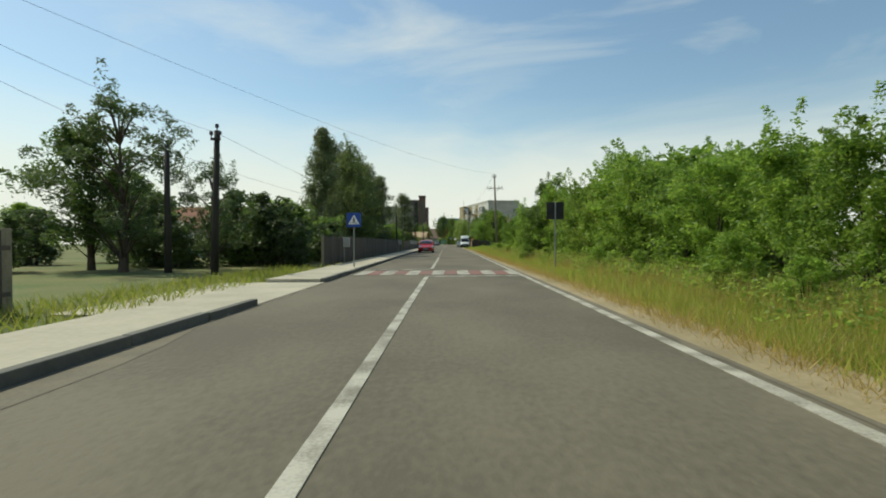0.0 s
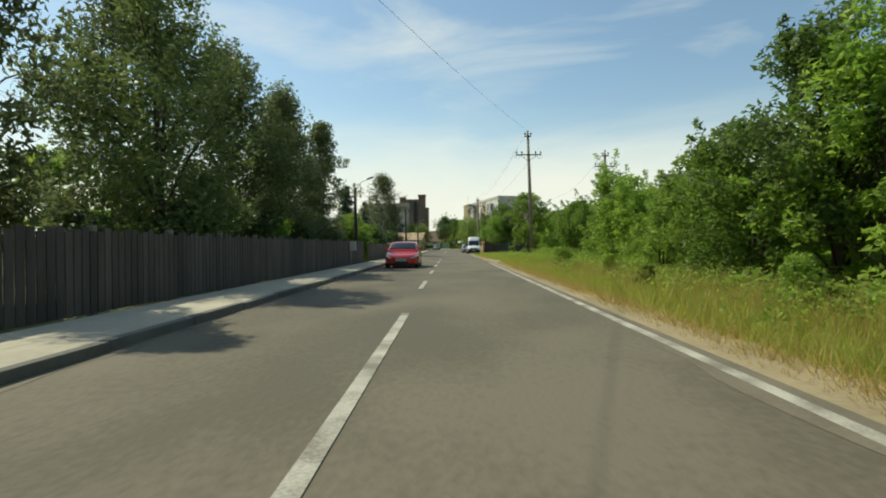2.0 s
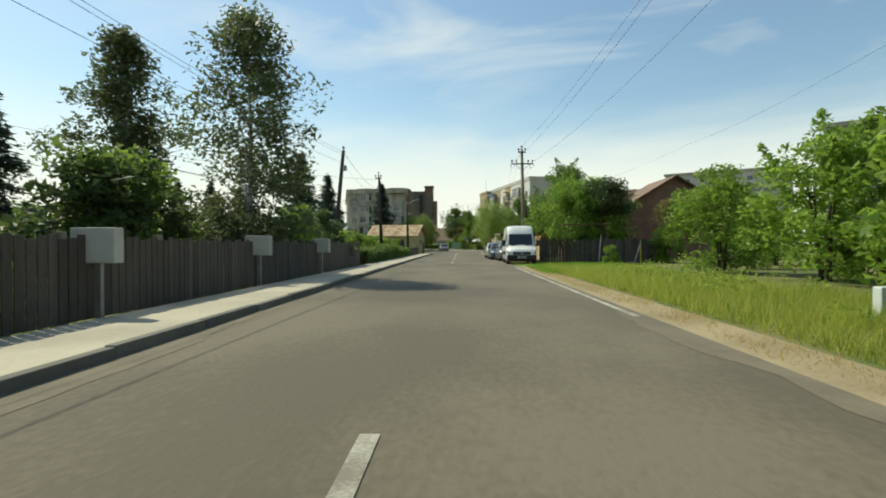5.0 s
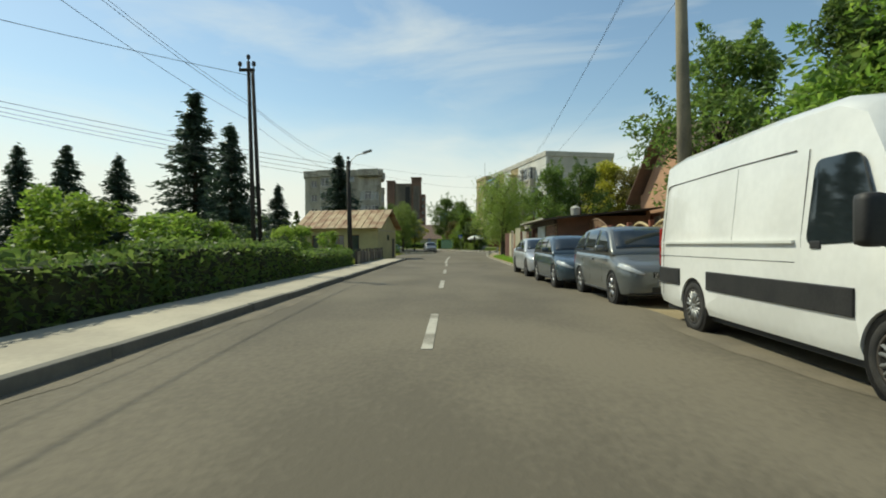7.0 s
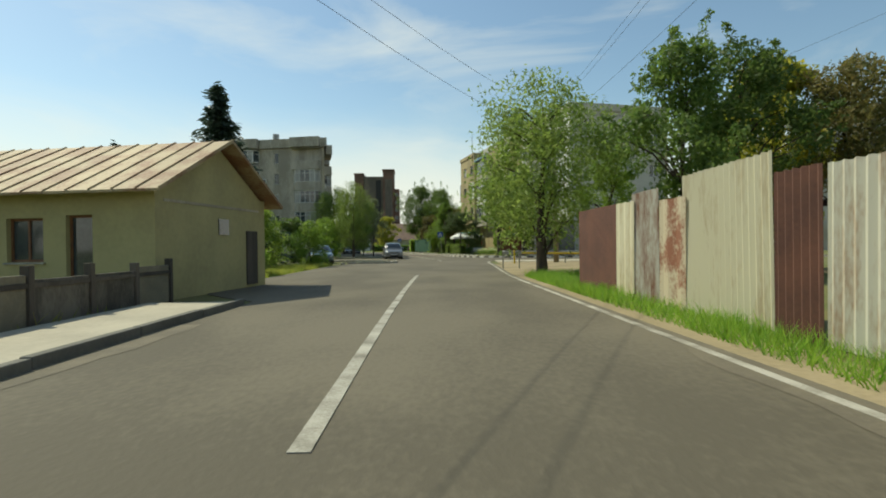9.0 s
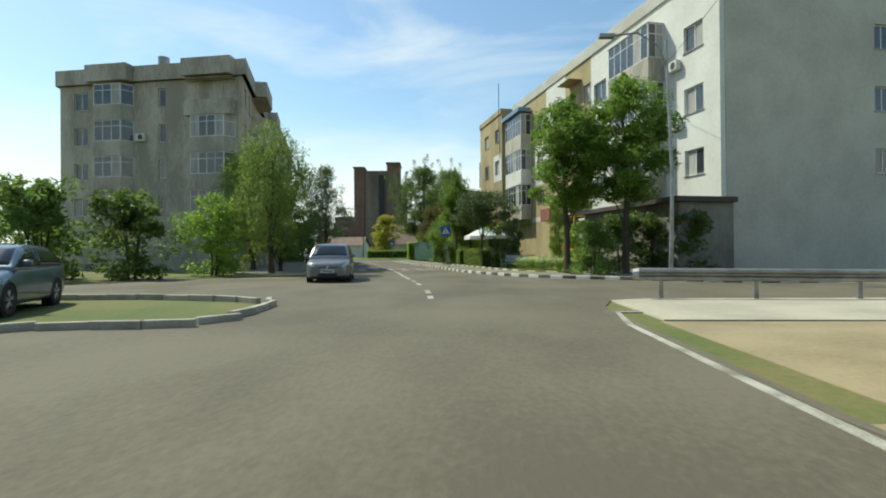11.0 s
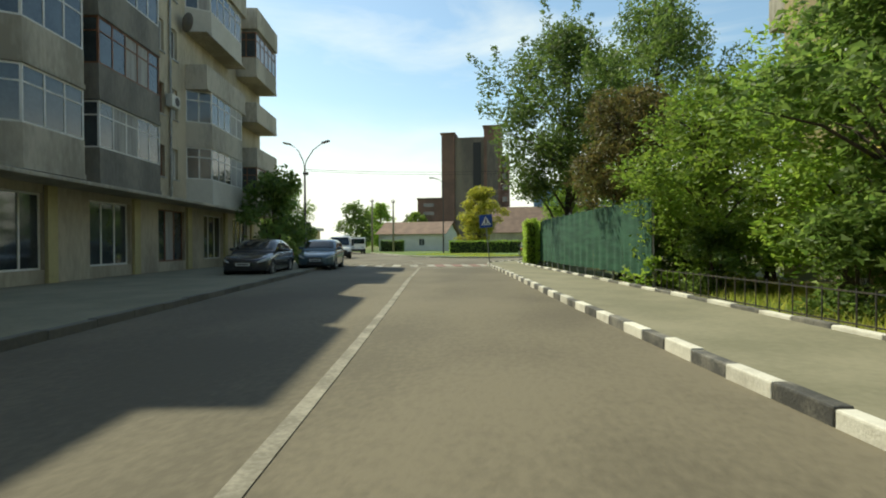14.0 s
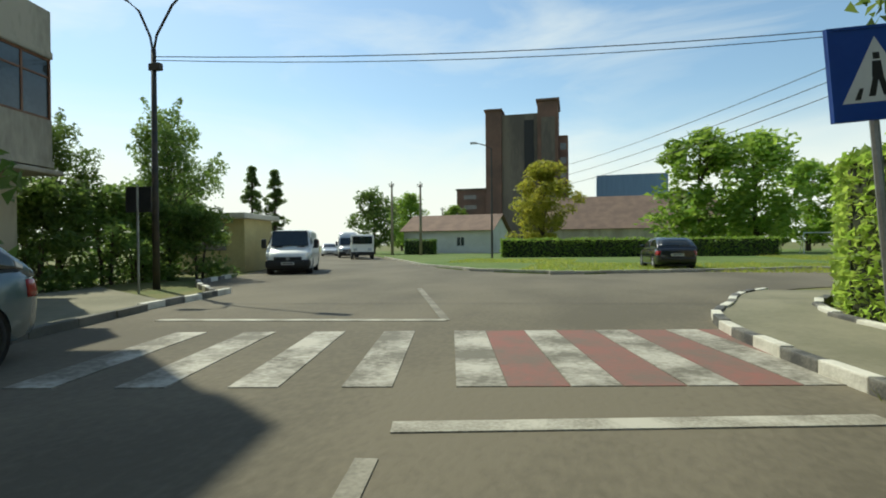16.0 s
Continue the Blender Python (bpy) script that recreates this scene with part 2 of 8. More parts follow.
def grid_solid(xs, zs, solid, y0, y1, m=None):
    """One welded plate made of the solid cells of a grid in x and z, from y0 to y1."""
    bm = bmesh.new()
    vert = {}

    def v(i, j, k):
        if (i, j, k) not in vert:
            vert[i, j, k] = bm.verts.new((xs[i], (y0, y1)[k], zs[j]))
        return vert[i, j, k]
    nx, nz = len(xs) - 1, len(zs) - 1
    full = {(i, j) for i in range(nx) for j in range(nz) if solid(i, j)}
    for i, j in full:
        bm.faces.new((v(i, j, 0), v(i + 1, j, 0), v(i + 1, j + 1, 0), v(i, j + 1, 0)))
        bm.faces.new((v(i, j, 1), v(i, j + 1, 1), v(i + 1, j + 1, 1), v(i + 1, j, 1)))
        if (i - 1, j) not in full:
            bm.faces.new((v(i, j, 0), v(i, j + 1, 0), v(i, j + 1, 1), v(i, j, 1)))
        if (i + 1, j) not in full:
            bm.faces.new((v(i + 1, j, 0), v(i + 1, j, 1), v(i + 1, j + 1, 1), v(i + 1, j + 1, 0)))
        if (i, j - 1) not in full:
            bm.faces.new((v(i, j, 0), v(i, j, 1), v(i + 1, j, 1), v(i + 1, j, 0)))
        if (i, j + 1) not in full:
            bm.faces.new((v(i, j + 1, 0), v(i + 1, j + 1, 0), v(i + 1, j + 1, 1), v(i, j + 1, 1)))
    if m is not None:
        bmesh.ops.transform(bm, matrix=m, verts=bm.verts)
    return bm


def slab(bm, outline, z0, z1):
    """A flat plate with the outline, from z0 up to z1."""
    top = [bm.verts.new((x, y, z1)) for x, y in outline]
    low = [bm.verts.new((x, y, z0)) for x, y in outline]
    f = bm.faces.new(top)
    for i in range(len(top)):
        j = (i + 1) % len(top)
        bm.faces.new((top[i], low[i], low[j], top[j]))
    bmesh.ops.triangulate(bm, faces=[f])


def structure(name, bm, material, label, category):
    ob = part(name, bm, material)
    return tagged(ob, label, category, "", "structure")


def along(line, step):
    """Points every step metres along a polyline, with the direction there."""
    out, left = [], 0.0
    for (ax, ay), (bx, by) in zip(line, line[1:]):
        d = math.hypot(bx - ax, by - ay)
        s = left
        while s < d:
            out.append((ax + (bx - ax) * s / d, ay + (by - ay) * s / d, math.degrees(math.atan2(by - ay, bx - ax))))
            s += step
        left = s - d
    return out


def smooth_line(line, n=6):
    """A polyline rounded by Catmull-Rom."""
    p = [Vector(q) for q in line]
    out = []
    for i in range(len(p) - 1):
        a, b, c, d = p[max(i - 1, 0)], p[i], p[i + 1], p[min(i + 2, len(p) - 1)]
        for k in range(n):
            s = k / n
            v = 0.5 * ((2 * b) + (c - a) * s + (2 * a - 5 * b + 4 * c - d) * s * s + (3 * b - a - 3 * c + d) * s ** 3)
            out.append((v.x, v.y))
    return out + [tuple(p[-1])]


def offset(line, d):
    """The polyline moved by d to its left."""
    out = []
    for i, (x, y) in enumerate(line):
        a, b = line[max(i - 1, 0)], line[min(i + 1, len(line) - 1)]
        l = math.hypot(b[0] - a[0], b[1] - a[1])
        out.append((x - (b[1] - a[1]) / l * d, y + (b[0] - a[0]) / l * d))
    return out


# ---- ground, road, pavements ----
structure("ground", B(-2500, 2500, -2000, 3500, -0.5, 0.0), M["grass"], "wide green and dry grass ground", "ground")
LEFT = smooth_line([(-3.6, -60), (-3.65, 5), (-3.75, 15), (-3.8, 25), (-3.95, 40), (-4.1, 60), (-4.2, 80), (-4.4, 100), (-4.6, 120), (-4.75, 148)])
LEFT2 = smooth_line([(-4.75, 148), (-7.3, 151.5), (-7.4, 158), (-7.2, 171), (-6.6, 173.6), (-4.1, 174.2), (-3.55, 176.2), (-4.2, 178.2), (-7.5, 179.5), (-14, 180.5), (-14, 189), (-6.2, 190.5), (-4.9, 192.6), (-5.5, 194.5), (-6.5, 198), (-7.6, 202), (-9.3, 210), (-11.4, 218.5), (-13.5, 227), (-15.4, 233.5), (-16.9, 238), (-17.6, 240.8), (-19.6, 242.6), (-20.9, 244), (-22.2, 247.5), (-28.2, 260), (-39.5, 283), (-60, 320)])
RIGHT = smooth_line([(2.75, -60), (2.75, 60), (2.6, 72), (2.55, 100), (2.5, 130), (2.45, 150), (2.5, 157), (3.0, 166), (3.5, 175), (3.9, 177.4), (5.2, 178.4), (12, 178.0), (40, 176)])
KERB = smooth_line([(40, 182), (14, 184.2), (9.2, 185.7), (7.3, 187), (5.4, 188.4), (4.0, 189.9), (2.8, 192.1), (1.8, 194.5), (1.05, 197), (0.3, 200.6), (-0.85, 206), (-2.2, 212), (-3.6, 218.6), (-5.1, 226.3), (-6.5, 233.2), (-7.15, 236.6), (-7.2, 238.6), (-6.7, 240.3), (-5.3, 243.6), (-1, 247), (14, 251), (40, 256)])
FAR = smooth_line([(40, 262), (14, 258.5), (-0.1, 255.8), (-6.8, 252.2), (-9.9, 250.9), (-13.6, 252.6), (-18, 258), (-22.0, 265.5), (-27.2, 275), (-33.5, 286), (-53, 318)])
road = bmesh.new()
slab(road, LEFT + LEFT2[1:] + FAR[::-1] + KERB[::-1] + RIGHT[::-1], -0.2, 0.02)
structure("road", road, M["asphalt"], "worn grey asphalt road with dusty edges", "road")

def strip(name, line, w0, w1, z0, z1, material, label, category):
    bm = bmesh.new()
    slab(bm, offset(line, w0) + offset(line, w1)[::-1], z0, z1)
    return structure(name, bm, material, label, category)


def cut(line, y0, y1):
    return [p for p in line if y0 <= p[1] <= y1]


strip("dirt_shoulder", cut(RIGHT, -60, 170), 0.02, -0.9, -0.1, 0.012, M["dirt"], "dusty sand shoulder beside the asphalt", "ground")
PAVE_L = smooth_line([(-3.7, 15.5), (-3.8, 25), (-3.95, 40), (-4.1, 60), (-4.2, 80), (-4.4, 100), (-4.6, 120), (-4.75, 147)])
strip("pavement_left", PAVE_L, 0.14, 1.75, -0.1, 0.13, M["paving"], "pale concrete pavement beside the road", "pavement")
PAVE_0 = [(-3.6, -40), (-3.66, 8.6)]
strip("pavement_entry", PAVE_0, 0.14, 1.7, -0.1, 0.13, M["paving"], "pale concrete pavement beside the road", "pavement")
strip("driveway_apron", [(-3.66, 8.6), (-3.7, 15.5)], 0.0, 3.0, -0.1, 0.035, M["paving"], "dusty concrete driveway crossing", "pavement")
INNER = smooth_line([(11, 189.4), (9.2, 190.4), (6.4, 192.3), (4.7, 194.4), (3.8, 196.8), (2.85, 201), (1.2, 208.6), (0.1, 213), (-1.2, 219), (-2.5, 224.6), (-4.1, 231.6), (-5.4, 237.6), (-5.4, 239.6), (-4.8, 241.4), (-3, 243.8)])
bm = bmesh.new()
slab(bm, offset(cut(KERB, 184, 243.7), -0.12) + [(-3, 243.8)] + INNER[::-1][1:], -0.1, 0.12)
structure("pavement_right", bm, M["pavement2"], "worn concrete pavement beside painted kerb", "pavement")
bm = bmesh.new()
slab(bm, [(-5.0, 192.9), (-6.5, 198), (-7.6, 202), (-9.3, 210), (-11.4, 218.5), (-13.5, 227), (-15.4, 233.5), (-17.4, 239), (-22, 241.5), (-19, 222), (-14.5, 203.4), (-10.5, 192)], -0.1, 0.1)
structure("pavement_far_left", bm, M["pavement2"], "shaded concrete pavement before flats", "pavement")
bm = bmesh.new()
slab(bm, [(4.2, 178.2), (5.2, 178.6), (14, 178.2), (14, 174), (4.0, 174.6)], -0.1, 0.03)
structure("kerb_island", bm, M["paving"], "dusty concrete corner at the side road", "pavement")
bm = bmesh.new()
slab(bm, [(3.2, 156.5), (15, 156), (15, 174), (3.9, 174.5)], -0.1, 0.01)
structure("gravel_yard", bm, M["dirt"], "sandy open yard beside road", "ground")
bm = bmesh.new()
slab(bm, [(2.6, 69.5), (4.0, 70.2), (9.5, 71.2), (9.5, 74.8), (3.1, 75.6), (2.6, 77)], -0.1, 0.016)
structure("dirt_track", bm, M["dirt"], "sandy driveway leaving the road", "ground")
bm = bmesh.new()
slab(bm, [(2.4, 103), (3.0, 104.5), (3.2, 106.2), (5.6, 107.6), (5.8, 108.3), (4.6, 110.5), (5.0, 133), (2.45, 133)], -0.1, 0.015)
structure("parking_dirt", bm, M["dirt"], "sandy parking strip beside the road", "ground")
bm = bmesh.new()
slab(bm, [(q[0], q[1] + 0.15) for q in FAR] + [(-30, 330), (60, 330), (60, 262)], -0.1, 0.05)
structure("green_ground", bm, M["lawn"], "green lawn with weeds beyond the crossing", "ground")

bm = bmesh.new()
slab(bm, [(2.95, 98), (9.8, 98), (9.8, 112.4), (4.2, 112.4), (2.7, 108)], -0.1, 0.006)
structure("corner_turf", bm, M["lawn"], "short green turf at garden corner", "ground")


fine = lambda line, step: [(p[0], p[1]) for p in along(line, step)]


def dust_band(name, line, side, width, seed, label):
    """A ragged band of blown dust that lies on the asphalt along an edge."""
    r = random.Random(seed)
    near = offset(line, 0.0)
    far = []
    k = 0.5
    for q in offset(line, side * 1.0):
        k = min(1.0, max(0.15, k + r.uniform(-0.3, 0.3)))
        far.append(k)
    outer = [(a[0] + (b[0] - a[0]) * width * f, a[1] + (b[1] - a[1]) * width * f) for a, b, f in zip(near, offset(line, side * 1.0), far)]
    bm = bmesh.new()
    top = [[bm.verts.new((*p, 0.024)) for p in near], [bm.verts.new((*p, 0.024)) for p in outer]]
    for i in range(len(near) - 1):
        bm.faces.new((top[0][i], top[0][i + 1], top[1][i + 1], top[1][i]))
    return structure(name, bm, M["dust"], label, "road")


dust_band("dust_band_left", fine(cut(LEFT, -20, 147), 0.5), -1, 0.45, 5, "pale dust along grey kerb")
dust_band("dust_band_right", fine(cut(RIGHT, -20, 176), 0.5), 1, 0.5, 7, "pale dust along sandy shoulder")

# kerbs: stones of their own
KMESH = {}
for key, mt in (("kerb", "kerb"), ("kerb_pale", "kerb_pale"), ("kerb_white", "kerb_white"), ("kerb_black", "kerb_black")):
    b = bmesh.new()
    box(b, 0.0, 0.985, -0.07, 0.07, -0.1, 0.15, 0.018)
    me = bpy.data.meshes.new("kerb_stone")
    b.to_mesh(me)
    b.free()
    me.materials.append(M[mt])
    KMESH[key] = me


def kerb_row(label, line, keys, length=1.0, high=0.0):
    root = thing("kerb", label, "kerb", kind="structure")
    for i, (x, y, a) in enumerate(along(line, length)):
        part_mesh("kerb_stone", KMESH[keys[i % len(keys)]], root, pose(x, y, high + 0.008 * math.sin(i * 2.3), 0, 0, a + 0.6 * math.sin(i * 1.7)) @ Matrix.Diagonal((length, 1, 1, 1)))
    return root


kerb_row("grey concrete kerb stones along pavement", offset(PAVE_L, 0.07), ["kerb"], 2.0)
kerb_row("grey concrete kerb stones along pavement", offset(PAVE_0, 0.07), ["kerb"], 2.0)
kerb_row("black and white painted kerb stones", offset(cut(KERB, 184, 243.7), -0.06), ["kerb_white", "kerb_black"], 0.62)
kerb_row("black and white painted inner edging stones", INNER, ["kerb_white", "kerb_black"], 0.75, 0.03)
kerb_row("pale kerb stones at the corner", cut(LEFT2, 170.5, 179.6)[2:], ["kerb_pale"], 0.8)
kerb_row("grey kerb stones before flats", [(-4.9, 192.6), (-6.5, 198), (-7.6, 202), (-9.3, 210), (-11.4, 218.5), (-13.5, 227), (-15.4, 233.5), (-16.9, 238)], ["kerb"], 1.0)
kerb_row("black and white kerb stones at the corner", [(-17.0, 238), (-17.6, 240.8), (-19.6, 242.6), (-20.9, 244), (-22.2, 247.5)], ["kerb_white", "kerb_black"], 0.7)
kerb_row("pale kerb stones along lawn", [(14, 258.5), (-0.1, 255.8), (-6.8, 252.2), (-9.9, 250.9), (-13.6, 252.6), (-18, 258), (-22.0, 265.5), (-27.2, 275)], ["kerb_pale"], 1.0)


# road markings
def paint(name, quads, material, label, z=0.027):
    bm = bmesh.new()
    for q in quads:
        slab(bm, q, 0.0, z)
    return structure(name, bm, material, label, "road marking")


def bar(ax, ay, bx, by, w):
    d = math.hypot(bx - ax, by - ay)
    nx, ny = -(by - ay) / d * w / 2, (bx - ax) / d * w / 2
    return [(ax + nx, ay + ny), (ax - nx, ay - ny), (bx - nx, by - ny), (bx + nx, by + ny)]


def ribbon(line, w):
    return offset(line, w / 2) + offset(line, -w / 2)[::-1]


CENTRE = smooth_line([(-0.75, -60), (-0.8, 20), (-0.85, 40), (-0.95, 60), (-1.05, 80), (-1.25, 105), (-1.4, 125), (-1.5, 150), (-1.05, 165), (-0.1, 176), (-0.12, 179.2), (-0.25, 181.2), (-0.5, 183.4), (-0.78, 185.3), (-1.08, 187.1), (-1.4, 189), (-2.0, 192.5), (-2.35, 194.9), (-2.85, 197.7), (-3.6, 201.5)])
CENTRE2 = [(-4.2, 204.3), (-5.75, 212), (-7.0, 218), (-8.3, 224), (-9.5, 230), (-10.1, 232.8)]
CENTRE = fine(CENTRE, 0.8)
centre_x = lambda y: next(a[0] + (b[0] - a[0]) * (y - a[1]) / (b[1] - a[1]) for a, b in zip(CENTRE, CENTRE[1:]) if a[1] <= y <= b[1])
quads = [ribbon(cut(CENTRE, a, b), w) for a, b, w in ((-60, 18.2, 0.14), (22.7, 41, 0.14), (139, 158, 0.14), (188.6, 201, 0.15))]
for y0, y1 in ((46, 49.2), (53.8, 56.8), (61.4, 64.4), (68.4, 71.2), (76.5, 79.3), (112, 115), (120.2, 123.2), (127.6, 131), (135, 138)):
    quads.append(bar(-0.8 - 0.0055 * max(y0 - 25, 0), y0, -0.8 - 0.0055 * max(y1 - 25, 0), y1, 0.13))
for y0, y1 in ((178.9, 179.8), (180.8, 182.0), (184.5, 185.8), (186.7, 187.6)):
    quads.append(bar(centre_x(y0), y0, centre_x(y1), y1, 0.15))
paint("faint_centre_line", [ribbon(CENTRE2, 0.13), bar(-11.1, 238.0, -13.4, 243.6, 0.14)], M["faint"], "faint worn white centre line", 0.0285)
paint("centre_line", quads, M["line"], "worn white centre line on asphalt", 0.029)
paint("edge_line", [ribbon([(x - 0.22, y) for x, y in fine(cut(RIGHT, -60, 70), 2.0)], 0.14), ribbon([(x - 0.2, y) for x, y in fine(cut(RIGHT, 84, 109), 2.0)], 0.11), ribbon([(x - 0.2, y) for x, y in fine(cut(RIGHT, 132.5, 176), 2.0)], 0.11)], M["line"], "white edge line beside sandy shoulder", 0.0275)
paint("stop_line", [bar(-0.85, 18.05, 2.45, 18.3, 0.3), bar(-3.65, 22.45, -0.75, 22.8, 0.22)], M["line"], "white stop lines at crossing", 0.0305)
U = Vector((-0.227, 0.974))


def zebra(cx, cy, u, n0, n1, pitch, depth, wide, red, coat="zebra"):
    side = Vector((u[1], -u[0]))
    c = Vector((cx, cy))
    whites, reds = [], []
    for i in range(n0, n1):
        a = c + side * (i * pitch) - u * depth / 2
        b = a + u * depth
        whites.append(bar(a.x, a.y, b.x, b.y, wide))
        if i + 0.5 in red or i in red:
            a = a + side * pitch / 2
            b = b + side * pitch / 2
            reds.append(bar(a.x, a.y, b.x, b.y, pitch - wide - 0.02))
    for name, quads, mt, label in (("zebra_crossing", whites, coat, "worn white zebra crossing stripes"), ("red_crossing_field", reds, "redline", "faded red fields between crossing stripes")):
        if quads:
            root = thing(name, label, "road marking", kind="structure")
            for q in quads:
                g = bmesh.new()
                slab(g, q, 0.0, 0.0285 if name[0] == "z" else 0.0265)
                part("stripe", g, M[mt], root)


zebra(-0.45, 20.4, Vector((0, 1)), -3, 4, 0.95, 2.7, 0.45, range(-3, 3), "line")
zebra(-3.7, 202.2, U, -4, 4, 0.95, 2.8, 0.42, range(0, 4))
zebra(-10.15, 235.75, Vector((-0.26, 0.966)), -4, 4, 0.95, 2.8, 0.42, range(0, 4))
for seg in [bar(-2.7, 199.65, 0.15, 200.45, 0.2), bar(-10.15, 233.3, -7.05, 234.25, 0.2), bar(-8.0, 203.1, -4.2, 204.3, 0.2), bar(-15.6, 237.0, -11.1, 238.0, 0.2)]:
    paint("stop_line", [seg], M["line"], "white stop line before crossing", 0.0305)
# two small dark quads laid on the asphalt
b = bmesh.new()
for x, y, w, d in ((0.6, 135.2, 0.24, 0.06), (-2.6, 239.5, 0.5, 0.3)):
    slab(b, [(x - w, y - d), (x + w, y - d * 0.7), (x + w * 0.9, y + d), (x - w * 0.8, y + d * 0.8)], 0, 0.026)
structure("asphalt_patches", b, M["patch"], "small dark patches on the asphalt", "road")


# ---- trees ----
def leaves(rng, centres, radii, per, size, flat=0.6, droop=0.0):
    """Vertices and quads of many leaf sprays spread over round clumps."""
    n = len(centres) * per
    c = np.repeat(np.asarray(centres, float), per, 0)
    r = np.repeat(np.asarray(radii, float), per)
    d = rng.normal(size=(n, 3))
    d /= np.linalg.norm(d, axis=1, keepdims=True)
    p = c + d * (r * rng.uniform(0.35, 1.05, n) ** 0.7)[:, None] * np.array([1, 1, flat])
    p[:, 2] -= droop * rng.uniform(0, 1, n) ** 2 * r * 2
    a = rng.normal(size=(n, 3))
    a[:, 2] *= 0.6
    if droop:
        a[:, 2] -= 1.5 * droop
    a /= np.linalg.norm(a, axis=1, keepdims=True)
    b = np.cross(a, rng.normal(size=(n, 3)))
    b /= np.linalg.norm(b, axis=1, keepdims=True)
    s = (size * rng.uniform(0.6, 1.3, n))[:, None]
    v = np.stack([p - a * s, p + a * s * 0.3 + b * s * 0.62, p + a * s * 0.9 - b * s * 0.25], 1).reshape(-1, 3)
    return v


def leaf_mesh(name, v, material, k=3):
    me = bpy.data.meshes.new(name)
    n = len(v) // k
    me.vertices.add(k * n)
    me.vertices.foreach_set("co", v.astype(np.float32).ravel())
    me.loops.add(k * n)
    me.loops.foreach_set("vertex_index", np.arange(k * n, dtype=np.int32))
    me.polygons.add(n)
    me.polygons.foreach_set("loop_start", np.arange(0, k * n, k, dtype=np.int32))
    me.update(calc_edges=True)
    me.materials.append(material)
    return me


PROTO = {}


def tree_proto(key, height, wide, clear, clumps, per, size, leaf, bark="bark", seed=1, shape="round", droop=0.0, trunk=0.0, multi=1, shoots=0, loose=1.0):
    """A tree of unit place: tapered trunk with limbs, and a crown of leaf clumps with gaps."""
    rng = np.random.default_rng(seed)
    root = thing("tree", "", "")
    trunk = trunk or 0.018 * height + 0.03
    centres, radii = [], []
    while len(centres) < clumps:
        h = rng.uniform(0, 1)
        prof = {"round": math.sqrt(max(0, 1 - (2 * h - 0.85) ** 2 / 1.35)), "tall": math.sin(math.pi * min(1, 0.18 + 0.82 * h)) ** 0.7 * (1 - 0.35 * h),
                "bush": 1 - 0.55 * h ** 2, "cone": 1.02 - h}[shape]
        ang, rr = rng.uniform(0, 2 * math.pi), math.sqrt(rng.uniform(0.02, 1)) * prof
        wob = 0.82 + 0.3 * math.sin(ang * 2 + seed) * math.cos(ang * 3 + h * 5)
        z = clear + (height - clear) * (0.04 + 0.93 * h)
        centres.append((math.cos(ang) * rr * wide * wob, math.sin(ang) * rr * wide * wob, z))
        radii.append(wide * rng.uniform(0.16, 0.34) * loose)
    v = leaves(rng, centres, radii, int(per * 1.55), size * 0.95, 0.75, droop)
    if shoots:
        # long upright sprays that stand out of the crown
        sc, sr = [], []
        for k in range(shoots):
            c = Vector(centres[int(rng.integers(0, clumps))])
            d = Vector((c.x / wide * 0.55 + rng.uniform(-0.3, 0.3), c.y / wide * 0.55 + rng.uniform(-0.3, 0.3), 1)).normalized()
            reach = wide * rng.uniform(0.35, 0.75)
            for q in range(5):
                sc.append(tuple(c + d * reach * (0.2 + 0.2 * q) + Vector((0, 0, -0.06 * reach * q * q / 4))))
                sr.append(wide * (0.11 - 0.016 * q))
        v = np.concatenate([v, leaves(rng, sc, sr, max(14, int(per * 0.16)), size * 0.95, 0.75, droop)])
    bm = bmesh.new()
    tops = []
    for k in range(multi):
        a = 2 * math.pi * k / multi + seed
        sx = (0.25 * wide if multi > 1 else 0.04 * wide)
        base = Vector((math.cos(a), math.sin(a), 0)) * (0.15 if multi > 1 else 0)
        pts = [base + Vector((math.cos(a) * sx * q * q + 0.05 * wide * math.sin(q * 5 + seed) * q, math.sin(a) * sx * q * q + 0.05 * wide * math.cos(q * 4 + seed) * q, height * 0.86 * q)) for q in (0, 0.08, 0.25, 0.45, 0.65, 0.85, 1.0)]
        tube(bm, [pts[0] - Vector((0, 0, 0.15))] + pts, [trunk * 1.35] + [trunk * q for q in (1.2, 1.0, 0.85, 0.62, 0.42, 0.22, 0.08)], 7)
        tops.append(pts)
    for i in range(0, clumps, max(1, clumps // (9 if key[:3] == "far" else 22))):
        c = Vector(centres[i])
        pts = tops[i % multi]
        j = min(5, max(1, int(6 * max(0.0, (c.z - 0.25 * wide)) / (height * 0.86))))
        s = pts[j]
        mid = s.lerp(c, 0.5) + Vector((0, 0, 0.1 * wide))
        tube(bm, [s, mid, c], [trunk * 0.33, trunk * 0.2, trunk * 0.05], 5, False)
    part("trunk", bm, M[bark], root, smooth=True)
    part_mesh("crown", leaf_mesh("crown", v, M[leaf]), root)
    PROTO[key] = (root, height)
    return root


